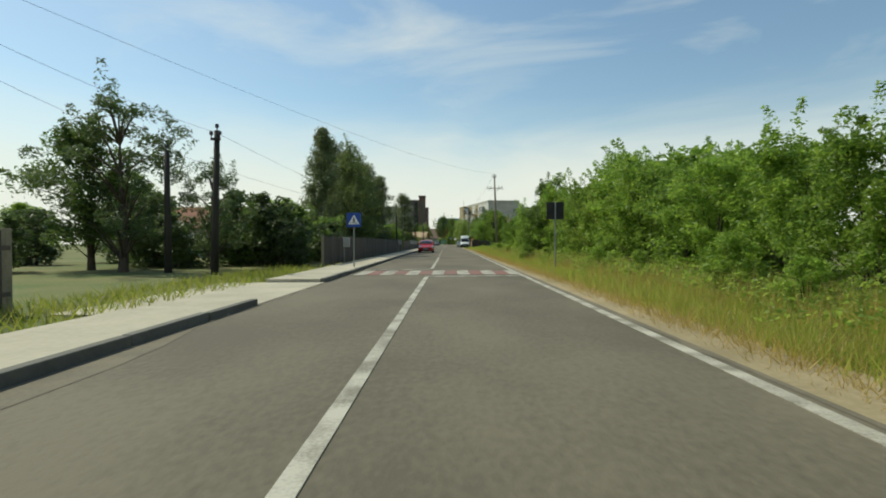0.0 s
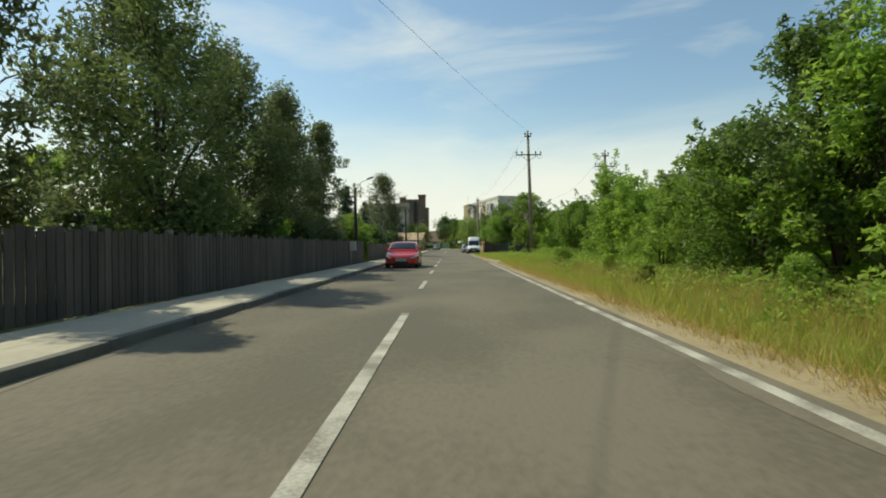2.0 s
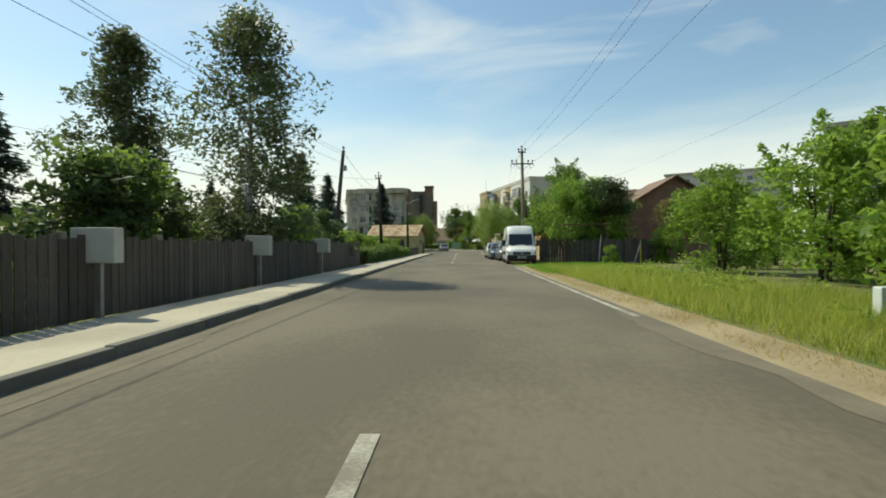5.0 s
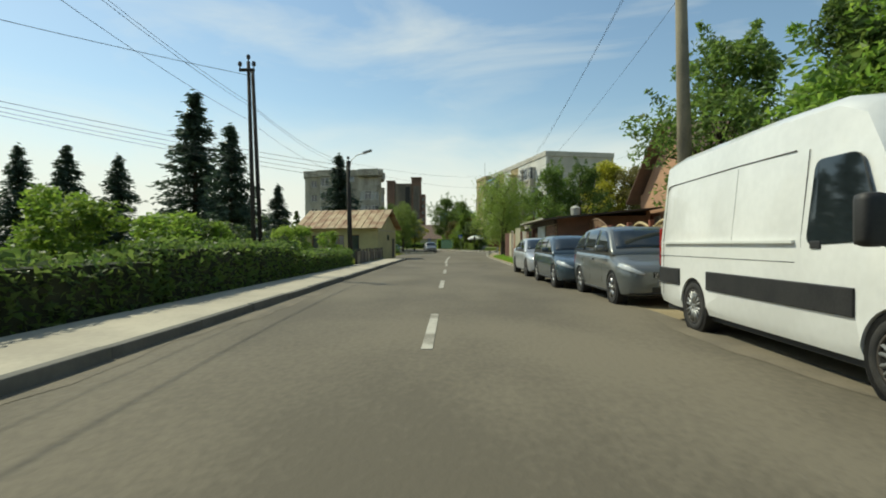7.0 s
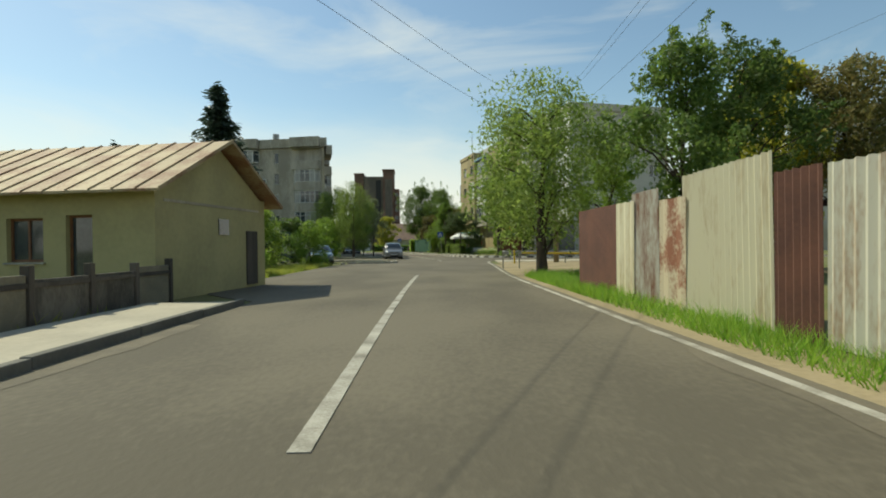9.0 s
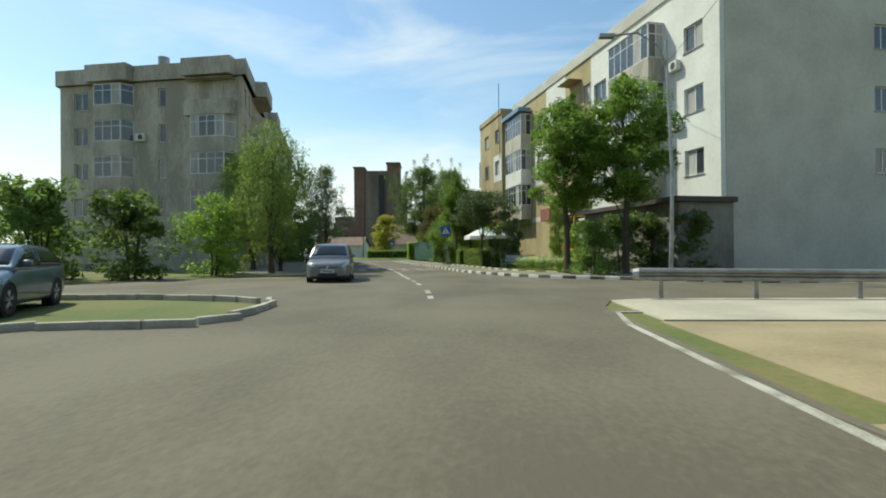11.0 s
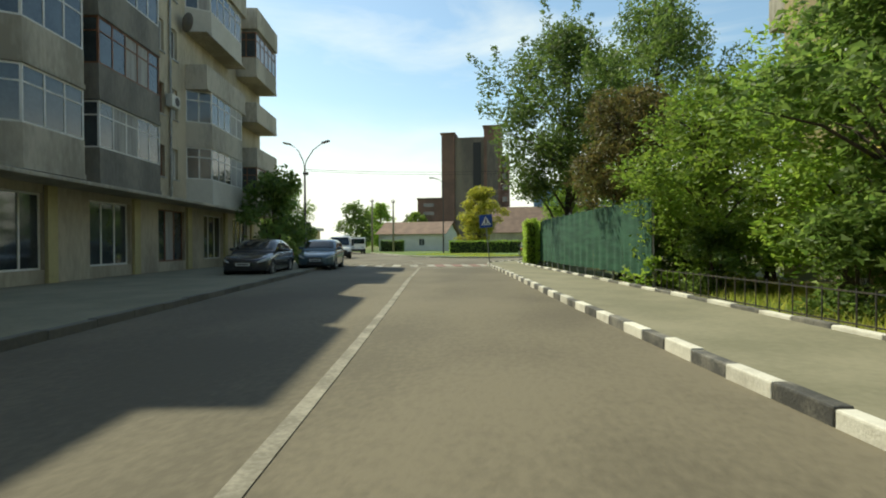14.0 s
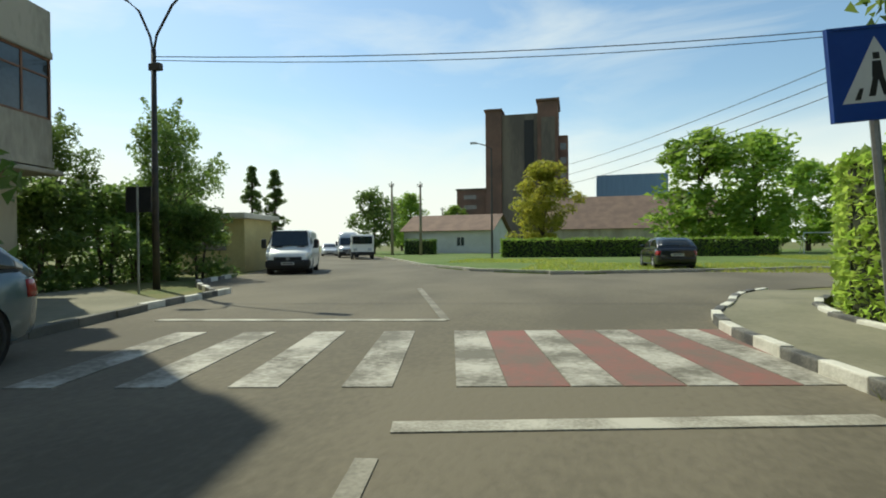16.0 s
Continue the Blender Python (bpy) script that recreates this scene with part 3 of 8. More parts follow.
def spruce_proto(key, height, wide, seed=3):
    rng = np.random.default_rng(seed)
    root = thing("tree", "", "")
    part("trunk", T([(0, 0, -0.1), (0, 0, height * 0.5), (0, 0, height)], [0.16, 0.1, 0.02], 7), M["bark"], root, smooth=True)
    vs = []
    tiers = 26
    for k in range(tiers):
        h = k / tiers
        z0, reach = 0.6 + (height - 0.7) * h, wide * (1 - h) ** 0.85 + 0.12
        for q in range(13):
            a = rng.uniform(0, 2 * math.pi)
            z = z0 + rng.uniform(-0.9, 0.9) * height / tiers
            l = reach * rng.uniform(0.55, 1.18)
            n = int(40 * (l / wide) + 11)
            s = rng.uniform(0.08, 1, n)
            droop = -0.28 * l * s + 0.2 * l * s ** 3
            p = np.stack([np.cos(a) * l * s, np.sin(a) * l * s, z + droop], 1) + rng.normal(scale=(0.08, 0.08, 0.15), size=(n, 3))
            d = np.stack([np.cos(a + rng.normal(scale=0.7, size=n)), np.sin(a + rng.normal(scale=0.7, size=n)), rng.normal(scale=0.3, size=n) - 0.3], 1)
            b = np.cross(d, rng.normal(size=(n, 3)))
            b /= np.linalg.norm(b, axis=1, keepdims=True)
            sz = 0.2 * rng.uniform(0.6, 1.3, n)[:, None]
            vs.append(np.stack([p - d * sz, p + b * sz * 0.35, p + d * sz, p - b * sz * 0.35], 1).reshape(-1, 3))
    part_mesh("crown", leaf_mesh("crown", np.concatenate(vs), M["leaf_spruce"], 4), root)
    PROTO[key] = (root, height)


USED = set()


def plant(key, x, y, high, label, turn=0.0, broad=1.0, name="tree", group=""):
    root, h = PROTO[key]
    s = high / h
    m = pose(x, y, 0, 0, 0, turn) @ Matrix.Diagonal((s * broad, s * broad, s, 1))
    if key not in USED:
        USED.add(key)
        root.matrix_basis = m
        ob = root
    else:
        ob = copy_thing(root, m)
        ob.matrix_basis = m
    ob.name = name
    ob["label"], ob["category"] = label, "tree" if name == "tree" else "bush"
    if group:
        ob["group"] = group
    return ob


tree_proto("ash", 8, 2.8, 1.6, 86, 92, 0.118, "leaf_mid", seed=2, shoots=26, loose=0.82)
tree_proto("dark", 8, 3.0, 1.5, 85, 84, 0.13, "leaf_dark", seed=5, shoots=24)
tree_proto("birch", 11, 2.3, 1.6, 120, 72, 0.12, "leaf_birch", "birch", seed=11, shape="tall", droop=0.5, trunk=0.13)
tree_proto("birch_b", 11, 2.9, 1.2, 130, 66, 0.12, "leaf_birch", "birch", seed=12, shape="tall", droop=0.35, trunk=0.13)
tree_proto("birch_high", 11, 2.6, 3.4, 90, 84, 0.10, "leaf_silver", "bark", seed=13, shape="tall", droop=0.35, trunk=0.13)
tree_proto("broad", 10, 3.4, 0.8, 120, 74, 0.125, "leaf_mid", seed=14, shoots=30)
tree_proto("walnut", 5.5, 2.6, 1.5, 110, 74, 0.095, "leaf_deep", seed=61, shoots=12, trunk=0.11, loose=0.85)
tree_proto("airy", 8, 3.3, 1.4, 64, 80, 0.095, "leaf_dim", seed=51, shoots=20, loose=0.62)
tree_proto("street", 8.5, 2.1, 3.3, 84, 150, 0.095, "leaf_deep", seed=53, shoots=16, trunk=0.15)
tree_proto("spreading", 6.2, 2.9, 3.6, 84, 100, 0.10, "leaf_dim", seed=55, shoots=0, trunk=0.12, loose=0.85)
tree_proto("linden_fine", 12, 4.6, 3.4, 150, 130, 0.125, "leaf_dark", seed=57, shoots=30, loose=0.85)
tree_proto("olive", 10, 3.4, 0.8, 120, 84, 0.12, "leaf_olive", seed=14, shoots=30)
tree_proto("willow", 9, 3.2, 2.3, 95, 130, 0.095, "leaf_willow", seed=17, droop=0.8)
tree_proto("thicket", 5, 2.5, 0.1, 104, 72, 0.095, "leaf_mid", seed=21, shape="bush", multi=4, trunk=0.06, shoots=34, loose=0.74)
tree_proto("thicket_b", 5, 2.3, 0.5, 104, 72, 0.095, "leaf_deep", seed=23, shape="round", multi=3, trunk=0.06, shoots=34, loose=0.74)
tree_proto("thicket_light", 5, 2.4, 0.1, 100, 72, 0.095, "leaf_light", seed=25, shape="bush", multi=4, trunk=0.06, shoots=34, loose=0.74)
tree_proto("bush", 5, 2.5, 0.1, 90, 54, 0.125, "leaf_mid", seed=21, shape="bush", multi=4, trunk=0.06, shoots=24)
tree_proto("bush_b", 5, 2.3, 0.1, 90, 56, 0.125, "leaf_mid", seed=23, shape="round", multi=3, trunk=0.06)
tree_proto("bush_light", 5, 2.4, 0.1, 90, 56, 0.125, "leaf_light", seed=25, shape="bush", multi=4, trunk=0.06)
tree_proto("far_bush", 5, 2.5, 0.1, 70, 25, 0.235, "leaf_mid", seed=41, shape="bush", multi=4, trunk=0.06)
tree_proto("far_dark", 8, 3.2, 0.8, 80, 34, 0.26, "leaf_dark", seed=43)
tree_proto("far_mid", 8, 3.2, 0.8, 80, 34, 0.26, "leaf_mid", seed=44)
tree_proto("shrub_dark", 3, 1.6, 0.05, 50, 52, 0.118, "leaf_dark", seed=27, shape="bush", multi=4, trunk=0.04)
tree_proto("shrub", 3, 1.6, 0.05, 50, 56, 0.115, "leaf_mid", seed=28, shape="bush", multi=4, trunk=0.04)
tree_proto("fence_shrub", 3, 1.6, 0.05, 44, 42, 0.13, "leaf_dim", seed=29, shape="bush", multi=4, trunk=0.04)
tree_proto("shrub_light", 3, 1.5, 0.05, 40, 60, 0.11, "leaf_light", seed=30, shape="bush", multi=4, trunk=0.03, shoots=14)
tree_proto("yellow", 8, 2.9, 1.0, 90, 90, 0.16, "leaf_yellow", seed=31)
tree_proto("red", 8, 2.7, 3.0, 90, 110, 0.115, "leaf_red", seed=33)
tree_proto("poplar", 14, 2.0, 0.5, 90, 50, 0.24, "leaf_dark", seed=35, shape="tall")
spruce_proto("spruce", 13, 3.0)
rnd = random.Random(4)
# left of the first street
plant("airy", -13.9, 22.2, 7.4, "dark open crowned tree behind the pavement", 20, 1.15)
plant("airy", -11.0, 24.2, 5.0, "small dark open crowned tree behind the pavement", 200, 0.95)
plant("dark", -16.5, 24, 6.6, "dark broadleaf tree behind the pavement", 120, 1.1)
plant("dark", -22, 36, 6.0, "dark broadleaf tree beyond garden", 60, 1.3)
plant("birch", -10.3, 42.5, 10.6, "tall slender birch beside the pavement", 10)
plant("birch_b", -11.5, 49.5, 11.5, "tall slender birch beside the pavement", 80)
plant("olive", -8.9, 47.4, 9.9, "full green tree beside the pavement", 40, 0.85)
plant("olive", -9.6, 54, 9.0, "full green tree beside the pavement", 160, 0.9)
plant("birch_b", -9.6, 61, 10.5, "tall weeping birch beside the pavement", 200, 1.1)
plant("birch_b", -11.2, 57.0, 11.4, "tall weeping birch behind the fence", 120, 1.15)
plant("birch", -10.6, 64.3, 10.8, "tall weeping birch behind the fence", 250, 1.25)
plant("birch_b", -13.4, 69.5, 10.4, "tall weeping birch behind the fence", 310, 1.2)
plant("birch", -9.0, 67.5, 9.8, "tall weeping birch beside the pavement", 290, 1.25)
plant("birch", -20.3, 106, 14.0, "tall weeping birch beyond gardens", 120, 1.45)
plant("birch_b", -8.5, 95.3, 10.2, "weeping birch beside the pavement", 30, 1.25)
for x, y, h in ((-23, 100, 8.8), (-25.6, 101, 8.0), (-32, 104, 6.4), (-39, 165, 11.4), (-42, 161, 11.8), (-48, 162, 12), (-24.7, 153.9, 15.1), (-19.7, 150, 11.2), (-15.7, 173.6, 12.7), (-24.5, 176, 9.2)):
    plant("spruce", x, y, h, "dark green spruce with drooping branches", rnd.uniform(0, 360), 1.5)
for x, y, h, k in ((-10, 28, 3.2, "shrub_dark"), (-9.5, 33, 3.4, "shrub_dark"), (-12, 38, 4.2, "bush_b"), (-8.6, 38, 3.0, "shrub_dark"), (-8.3, 73, 3.6, "shrub"), (-9, 78, 3.6, "bush_light"), (-8.5, 83, 3.2, "shrub"), (-9, 88, 3.4, "shrub_dark"),
                   (-11, 92, 4.0, "bush_b"), (-8.6, 101, 3.0, "shrub"), (-9.5, 106, 2.6, "shrub_dark"), (-9, 112, 2.2, "bush_light"), (-10, 118, 2.4, "shrub"), (-9, 124, 1.9, "shrub"), (-8.8, 130, 2.0, "bush_light"), (-8.4, 137, 1.9, "shrub"), (-11, 140, 2.4, "bush_light"),
                   (-16, 118, 3.0, "bush_b"), (-22, 125, 3.2, "shrub_dark"), (-28, 130, 3.6, "shrub_dark"), (-15, 130, 2.6, "bush_light"), (-34, 120, 3.4, "shrub_dark"), (-28, 112, 3.6, "bush_b"), (-13, 80, 4.4, "bush_b"), (-15, 86, 4.6, "bush"), (-14, 70, 4.5, "bush_b"), (-17, 60, 5, "bush"), (-16, 52, 5, "bush_b"), (-15, 44, 4.6, "bush")):
    plant("far_bush" if x < -10.5 else k, x, y, h, "leafy garden bush behind the fence", rnd.uniform(0, 360), 1.0, "bush")
fill = random.Random(21)
for k in range(24):
    yy = 26.5 + 3.35 * k
    plant(fill.choice(["fence_shrub", "fence_shrub", "far_bush"]), -7.9 - fill.uniform(0, 1.3), yy + fill.uniform(-0.8, 0.8), fill.uniform(2.0, 3.1), "leafy garden bush behind the fence", fill.uniform(0, 360), 1.15, "bush")
for x, y, h in ((-9.4, 27.6, 3.7), (-11.8, 29.0, 4.1), (-10.4, 32.6, 3.6), (-13.8, 33.2, 4.0), (-15.6, 27.6, 3.9), (-17.8, 31.6, 4.2)):
    plant("fence_shrub", x, y, h, "tall dark green bush behind pavement", fill.uniform(0, 360), 1.1, "bush")
for k in range(9):
    plant(fill.choice(["fence_shrub", "fence_shrub", "shrub"]), -8.6 - fill.uniform(0, 1.6), 108.5 + 3.0 * k, fill.uniform(1.5, 2.2), "leafy garden bush behind the hedge", fill.uniform(0, 360), 1.3, "bush")
# right of the first street: a long thicket
y = -6.0
while y < 66:
    k = rnd.choice(["thicket", "thicket_b", "thicket_light", "thicket"])
    h = {0: 4.6, 1: 4.9, 2: 5.2, 3: 5.4, 4: 4.3, 5: 5.0, 6: 4.7}[min(6, max(0, int(y // 11)))] * rnd.uniform(0.72, 1.08) * (0.86 if y < 21 else 0.94)
    plant(k, 8.4 + rnd.uniform(-0.6, 0.9), y, h, "dense green roadside thicket bush", rnd.uniform(0, 360), 1.05, "bush", "roadside thicket")
    if rnd.random() < 0.75:
        plant("far_bush", 11.8 + rnd.uniform(-0.5, 1), y + 1.2, h * 1.1, "dense green roadside thicket bush", rnd.uniform(0, 360), 1.1, "bush", "roadside thicket")
    y += rnd.uniform(2.4, 3.3)
plant("walnut", 6.9, 113.9, 5.7, "leafy green walnut tree over board fence", 70, 1.0)
plant("spreading", 9.6, 114.3, 5.9, "dark green tree over board fence", 140, 0.95)
plant("red", 14.6, 113.5, 4.6, "brownish shrub tree before brick house", 40, 1.1)
plant("shrub", 8.9, 110.2, 1.15, "bright green bush in garden grass", 10, 1.1, "bush")
plant("dark", 8.6, 43.5, 6.3, "bushy green tree in thicket", 30, 1.0)
for x, y, h in ((12.5, 68, 3.8), (11.5, 71.5, 3.2), (14, 74, 4.2), (17, 70, 5.0), (10.5, 75.5, 3.0)):
    plant("far_bush", x, y, h, "low green bush beyond verge", rnd.uniform(0, 360), 1.1, "bush")
for x, y, h in ((-13.5, 26, 2.6), (-17, 30, 2.9), (-20.5, 33, 3.0), (-12.5, 31.5, 2.7), (-24, 30, 3.2), (-28, 34, 3.4), (-19, 22, 2.4), (-15, 37, 3.2)):
    plant("fence_shrub", x, y, h, "dark green bush behind pavement", rnd.uniform(0, 360), 1.25, "bush")
plant("ash", 8.8, 27.5, 5.7, "bushy green tree in thicket", 200, 1.0)
for x, y, h in ((4.5, 30.5, 1.0), (4.9, 32.2, 0.8), (5.2, 28.4, 0.9), (5.0, 36.5, 0.8), (5.5, 40.2, 1.0), (5.0, 45.3, 0.7), (5.5, 15.2, 0.9), (5.9, 11.0, 1.3), (5.5, 8.2, 0.9), (6.0, 5.0, 1.4), (6.2, 2.2, 1.5), (5.7, 20.5, 1.0), (5.6, 50.6, 0.9), (5.2, 56.4, 1.0), (5.9, 61.0, 1.1)):
    plant(fill.choice(["shrub", "shrub_light"]), x, y, h, "bushy green weed on the verge", fill.uniform(0, 360), 0.95, "bush")
plant("ash", 7.0, 79.6, 6.0, "green walnut tree behind pole", 70, 1.05)
for x, y, h, k in ((10.5, 79, 4.2, "bush"), (12, 84, 4.6, "far_bush"), (11, 89, 4.3, "far_bush"), (11.5, 94, 4.8, "bush"), (10.5, 99, 4.5, "bush_b"), (14.0, 103, 2.6, "bush"), (13.2, 111.8, 2.6, "bush_b"), (9.4, 117.2, 6.3, "bush_b"), (10, 118.5, 6.2, "bush_b"), (13, 86, 5.5, "far_bush"), (15, 96, 6, "far_bush"), (18, 108, 3.2, "far_bush")):
    plant(k, x, y, h, "dense green garden bush", rnd.uniform(0, 360), 1.05, "bush")
plant("dark", 7.6, 116.5, 6.4, "dark green tree beside pole", 10, 0.95)
plant("dark", 12.0, 124.0, 6.8, "green tree beside house", 70)
plant("dark", 8.9, 125.6, 8.6, "big dark green tree before house", 160, 0.95)
plant("willow", 3.9, 158.3, 8.3, "light green willow beside the road", 15, 1.3)
plant("dark", 8.2, 154.6, 8.3, "dense dark green tree behind tin fence", 100, 0.8)
plant("dark", 11.0, 156, 8.6, "dense dark green tree behind tin fence", 210, 0.85)
plant("yellow", 14.4, 159.5, 9.3, "yellowing tree behind fence", 10, 0.8)
plant("red", 16.6, 158, 8.9, "rust brown tree behind fence", 140, 0.8)
plant("willow", 22.9, 159, 10.4, "light green tree behind houses", 300, 1.1)
plant("ash", 9.5, 166, 6.6, "green tree standing in sandy yard", 300)
plant("street", 6.2, 191.6, 8.4, "round crowned green tree before flats", 50, 1.15)
plant("street", 8.7, 190.5, 9.1, "round crowned green tree before flats", 150, 1.1)
plant("shrub_dark", 11.8, 191.0, 3.0, "dense dark shrub before flats", 200, 1.0, "bush")
plant("shrub_dark", 9.2, 192.6, 3.0, "dense dark shrub before flats", 0, 1.0, "bush")
plant("shrub", 7.3, 193.6, 2.6, "green shrub before flats", 0, 1.0, "bush")
plant("shrub_dark", 10.8, 192.4, 3.0, "dense dark shrub before flats", 90, 0.9, "bush")
plant("fence_shrub", 4.75, 201.4, 3.4, "small bushy tree with grey green leaves", 90, 0.55)
plant("shrub_dark", 7.0, 189.7, 2.5, "dense dark shrub before flats", 140, 0.9, "bush")
plant("ash", 6.6, 195.3, 4.2, "young slender tree in flower bed", 90, 0.5)
plant("spreading", 2.75, 203.3, 5.4, "dark spreading tree over parasol", 0, 1.05)
plant("red", 2.3, 211.6, 6.8, "tree with reddish brown leaves", 60, 0.75)
plant("shrub_dark", 4.4, 206.6, 3.4, "bushy tree beside parasol", 40, 0.9, "bush")
plant("street", 1.1, 211.2, 7.3, "slender dark green tree before flats", 30, 0.85)
for x, y in ((1.0, 217), (0.1, 221), (1.8, 213.6), (-0.3, 223.4), (2.2, 216)):
    plant("shrub_dark", x, y, 1.7, "low dark shrub under trees", x * 40, 1.1, "bush")
plant("shrub_dark", 0.7, 211.6, 1.9, "dense green bush beside pavement", 70, 1.0, "bush")
plant("broad", 0.2, 222.4, 5.5, "dense green tree by pavement", 20, 1.25)
plant("dark", 1.7, 217.0, 5.9, "dense dark green tree by pavement", 90, 1.1)
plant("broad", 2.2, 219.6, 6.1, "dense green tree by pavement", 90, 1.25)
plant("broad", 2.6, 224.6, 6.0, "dense green tree by pavement", 200, 1.2)
plant("red", -1.3, 226.7, 6.7, "tree with reddish brown leaves", 200, 0.9)
plant("shrub", -0.3, 222.7, 3.0, "green shrub behind cloth fence", 20, 0.9, "bush")
plant("bush_light", -0.9, 225.8, 3.2, "light green shrub behind cloth fence", 60, 0.6, "bush")
plant("broad", 2.6, 228.6, 6.6, "bright green tree behind fence", 250, 0.85)
plant("linden_fine", -2.8, 236.2, 12.4, "tall dark green linden tree", 60, 0.97)
plant("linden_fine", 0.7, 231.6, 11.3, "tall dark green linden tree", 130, 0.82)
plant("bush", -3.0, 238.8, 4.2, "light green bush behind the fence", 10, 0.7, "bush")
# left after the bend
plant("willow", -9.6, 195.2, 8.6, "light green willow beside pavement", 40, 0.85)
plant("willow", -13.0, 201.6, 8.8, "light green willow before flats", 100, 0.9)
plant("birch_high", -8.2, 202.3, 7.4, "silvery leaved tree beside pavement", 100, 1.15)
plant("dark", -10.0, 198.0, 5.6, "dark green tree beside pavement", 240)
for x, y, h, k in ((-15, 191, 4.2, "shrub_dark"), (-18, 189, 4.6, "shrub_dark"), (-12.5, 194.5, 4.4, "bush_b"), (-21, 192, 4.2, "shrub_dark"), (-24, 188, 4.4, "bush_b"), (-9, 172, 3.0, "bush_b"), (-10.5, 166, 3.4, "bush_light"), (-9.5, 160, 2.8, "bush_b"), (-13, 170, 4.4, "willow"), (-12, 179, 2.2, "shrub_dark")):
    plant(k, x, y, h, "leafy bush beside the street", rnd.uniform(0, 360), 1.0, "bush")
plant("shrub_dark", -18.9, 234.6, 5.2, "dark green shrub before flats", 10, 0.9, "bush")
plant("dark", -10.4, 209.5, 4.9, "small dark round tree before flats", 50, 0.8)
plant("dark", -24.3, 246.4, 6.2, "dark tree at the corner", 20, 0.85)
plant("dark", -24.6, 242.4, 4.9, "dark tree beside flats corner", 130, 0.9)
for x, y, h in ((-23.4, 240.8, 3.0), (-23.9, 243.4, 3.2), (-24.2, 244.9, 2.8), (-22.9, 246.4, 2.6), (-25.8, 247.0, 3.0)):
    plant("shrub_dark", x, y, h, "dark green shrub at street corner", rnd.uniform(0, 360), 1.1, "bush")
for x, y, h, k in ((-66.5, 310, 15.5, "poplar"), (-62.6, 311, 14.8, "poplar"), (-36.6, 294.2, 8.4, "far_dark"), (-40, 318, 10, "far_mid"), (-46, 330, 9, "far_mid"), (-36, 335, 9, "far_mid"), (-14.0, 286, 9.6, "yellow"), (2.6, 294, 13.2, "far_mid"), (8.6, 296, 13.0, "far_mid"), (24, 300, 12, "far_mid"), (17, 306, 11, "far_mid"), (-38, 262, 6, "far_dark"), (-33, 256, 5, "far_dark")):
    plant(k, x, y, h, "full green tree beyond the crossing", rnd.uniform(0, 360), 1.25 if h > 10 else 1.1)
# distant tree line that closes the view
far_rnd = random.Random(15)
for x, y in [(-58 + 0.0 * k, 60 + 9 * k) for k in range(16)] + [(-44, 196 + 9 * k) for k in range(5)] + [(-30 + 7 * k, 402) for k in range(-6, 14)] + [(34, 20 + 11 * k) for k in range(13)] + [(-46, 14 + 10 * k) for k in range(6)]:
    plant(far_rnd.choice(["far_dark", "far_mid", "far_dark"]), x + far_rnd.uniform(-9, 9), y + far_rnd.uniform(-5, 5), far_rnd.uniform(5, 8), "distant green tree closing the view", far_rnd.uniform(0, 360), 1.2, "tree", "distant trees")

# ---- more materials ----
M["plaster_grey"] = surf("grey_plaster", (0.47, 0.43, 0.345), (0.29, 0.265, 0.21), 1.8, 0.92, 0.25, lo=0.4, hi=0.62, stretch=(1, 1, 0.35))
M["plaster_beige"] = surf("beige_plaster", (0.50, 0.44, 0.32), (0.34, 0.295, 0.215), 1.8, 0.92, 0.25, lo=0.4, hi=0.64, stretch=(1, 1, 0.35))
M["plaster_dark"] = surf("dark_grey_plaster", (0.25, 0.235, 0.195), (0.15, 0.14, 0.12), 1.4, 0.92, 0.25, stretch=(1, 1, 0.4))
M["plaster_pale"] = surf("pale_plaster", (0.52, 0.50, 0.43), (0.42, 0.40, 0.34), 2.2, 0.9, 0.15)
M["plaster_brown"] = surf("brown_plaster", (0.40, 0.325, 0.17), (0.29, 0.235, 0.125), 1.6, 0.92, 0.25, lo=0.4, hi=0.64, stretch=(1, 1, 0.4))
M["plaster_white"] = surf("white_render", (0.68, 0.67, 0.61), (0.56, 0.55, 0.49), 2.5, 0.85, 0.15)
M["plaster_yellow"] = surf("yellow_plaster", (0.47, 0.41, 0.20), (0.38, 0.33, 0.165), 1.5, 0.92, 0.2)
M["plaster_peach"] = surf("peach_plaster", (0.50, 0.29, 0.17), (0.43, 0.25, 0.15), 1.5, 0.9, 0.15)
M["brick_dark"] = surf("dark_brick", (0.20, 0.115, 0.085), (0.13, 0.082, 0.063), 3.5, 0.9, 0.3)
M["silo"] = surf("stained_concrete", (0.20, 0.17, 0.13), (0.11, 0.095, 0.08), 4.0, 0.9, 0.3, stretch=(1, 1, 0.2))
M["brick"] = surf("red_brick", (0.23, 0.125, 0.085), (0.16, 0.095, 0.068), 0.6, 0.9, 0.4, vary=0.25)
M["frame_white"] = surf("white_window_frame", (0.72, 0.71, 0.66), (0.60, 0.59, 0.54), 0.5, 0.5, 0.0)
M["plaster_ochre"] = surf("ochre_plaster", (0.50, 0.38, 0.17), (0.40, 0.30, 0.14), 1.2, 0.9, 0.25, stretch=(1, 1, 0.4))
M["frame_orange"] = surf("orange_brown_frame", (0.38, 0.15, 0.04), (0.28, 0.10, 0.03), 0.3, 0.45, 0.1)
M["frame_brown"] = surf("brown_window_frame", (0.22, 0.10, 0.045), (0.16, 0.07, 0.035), 0.3, 0.55, 0.1)
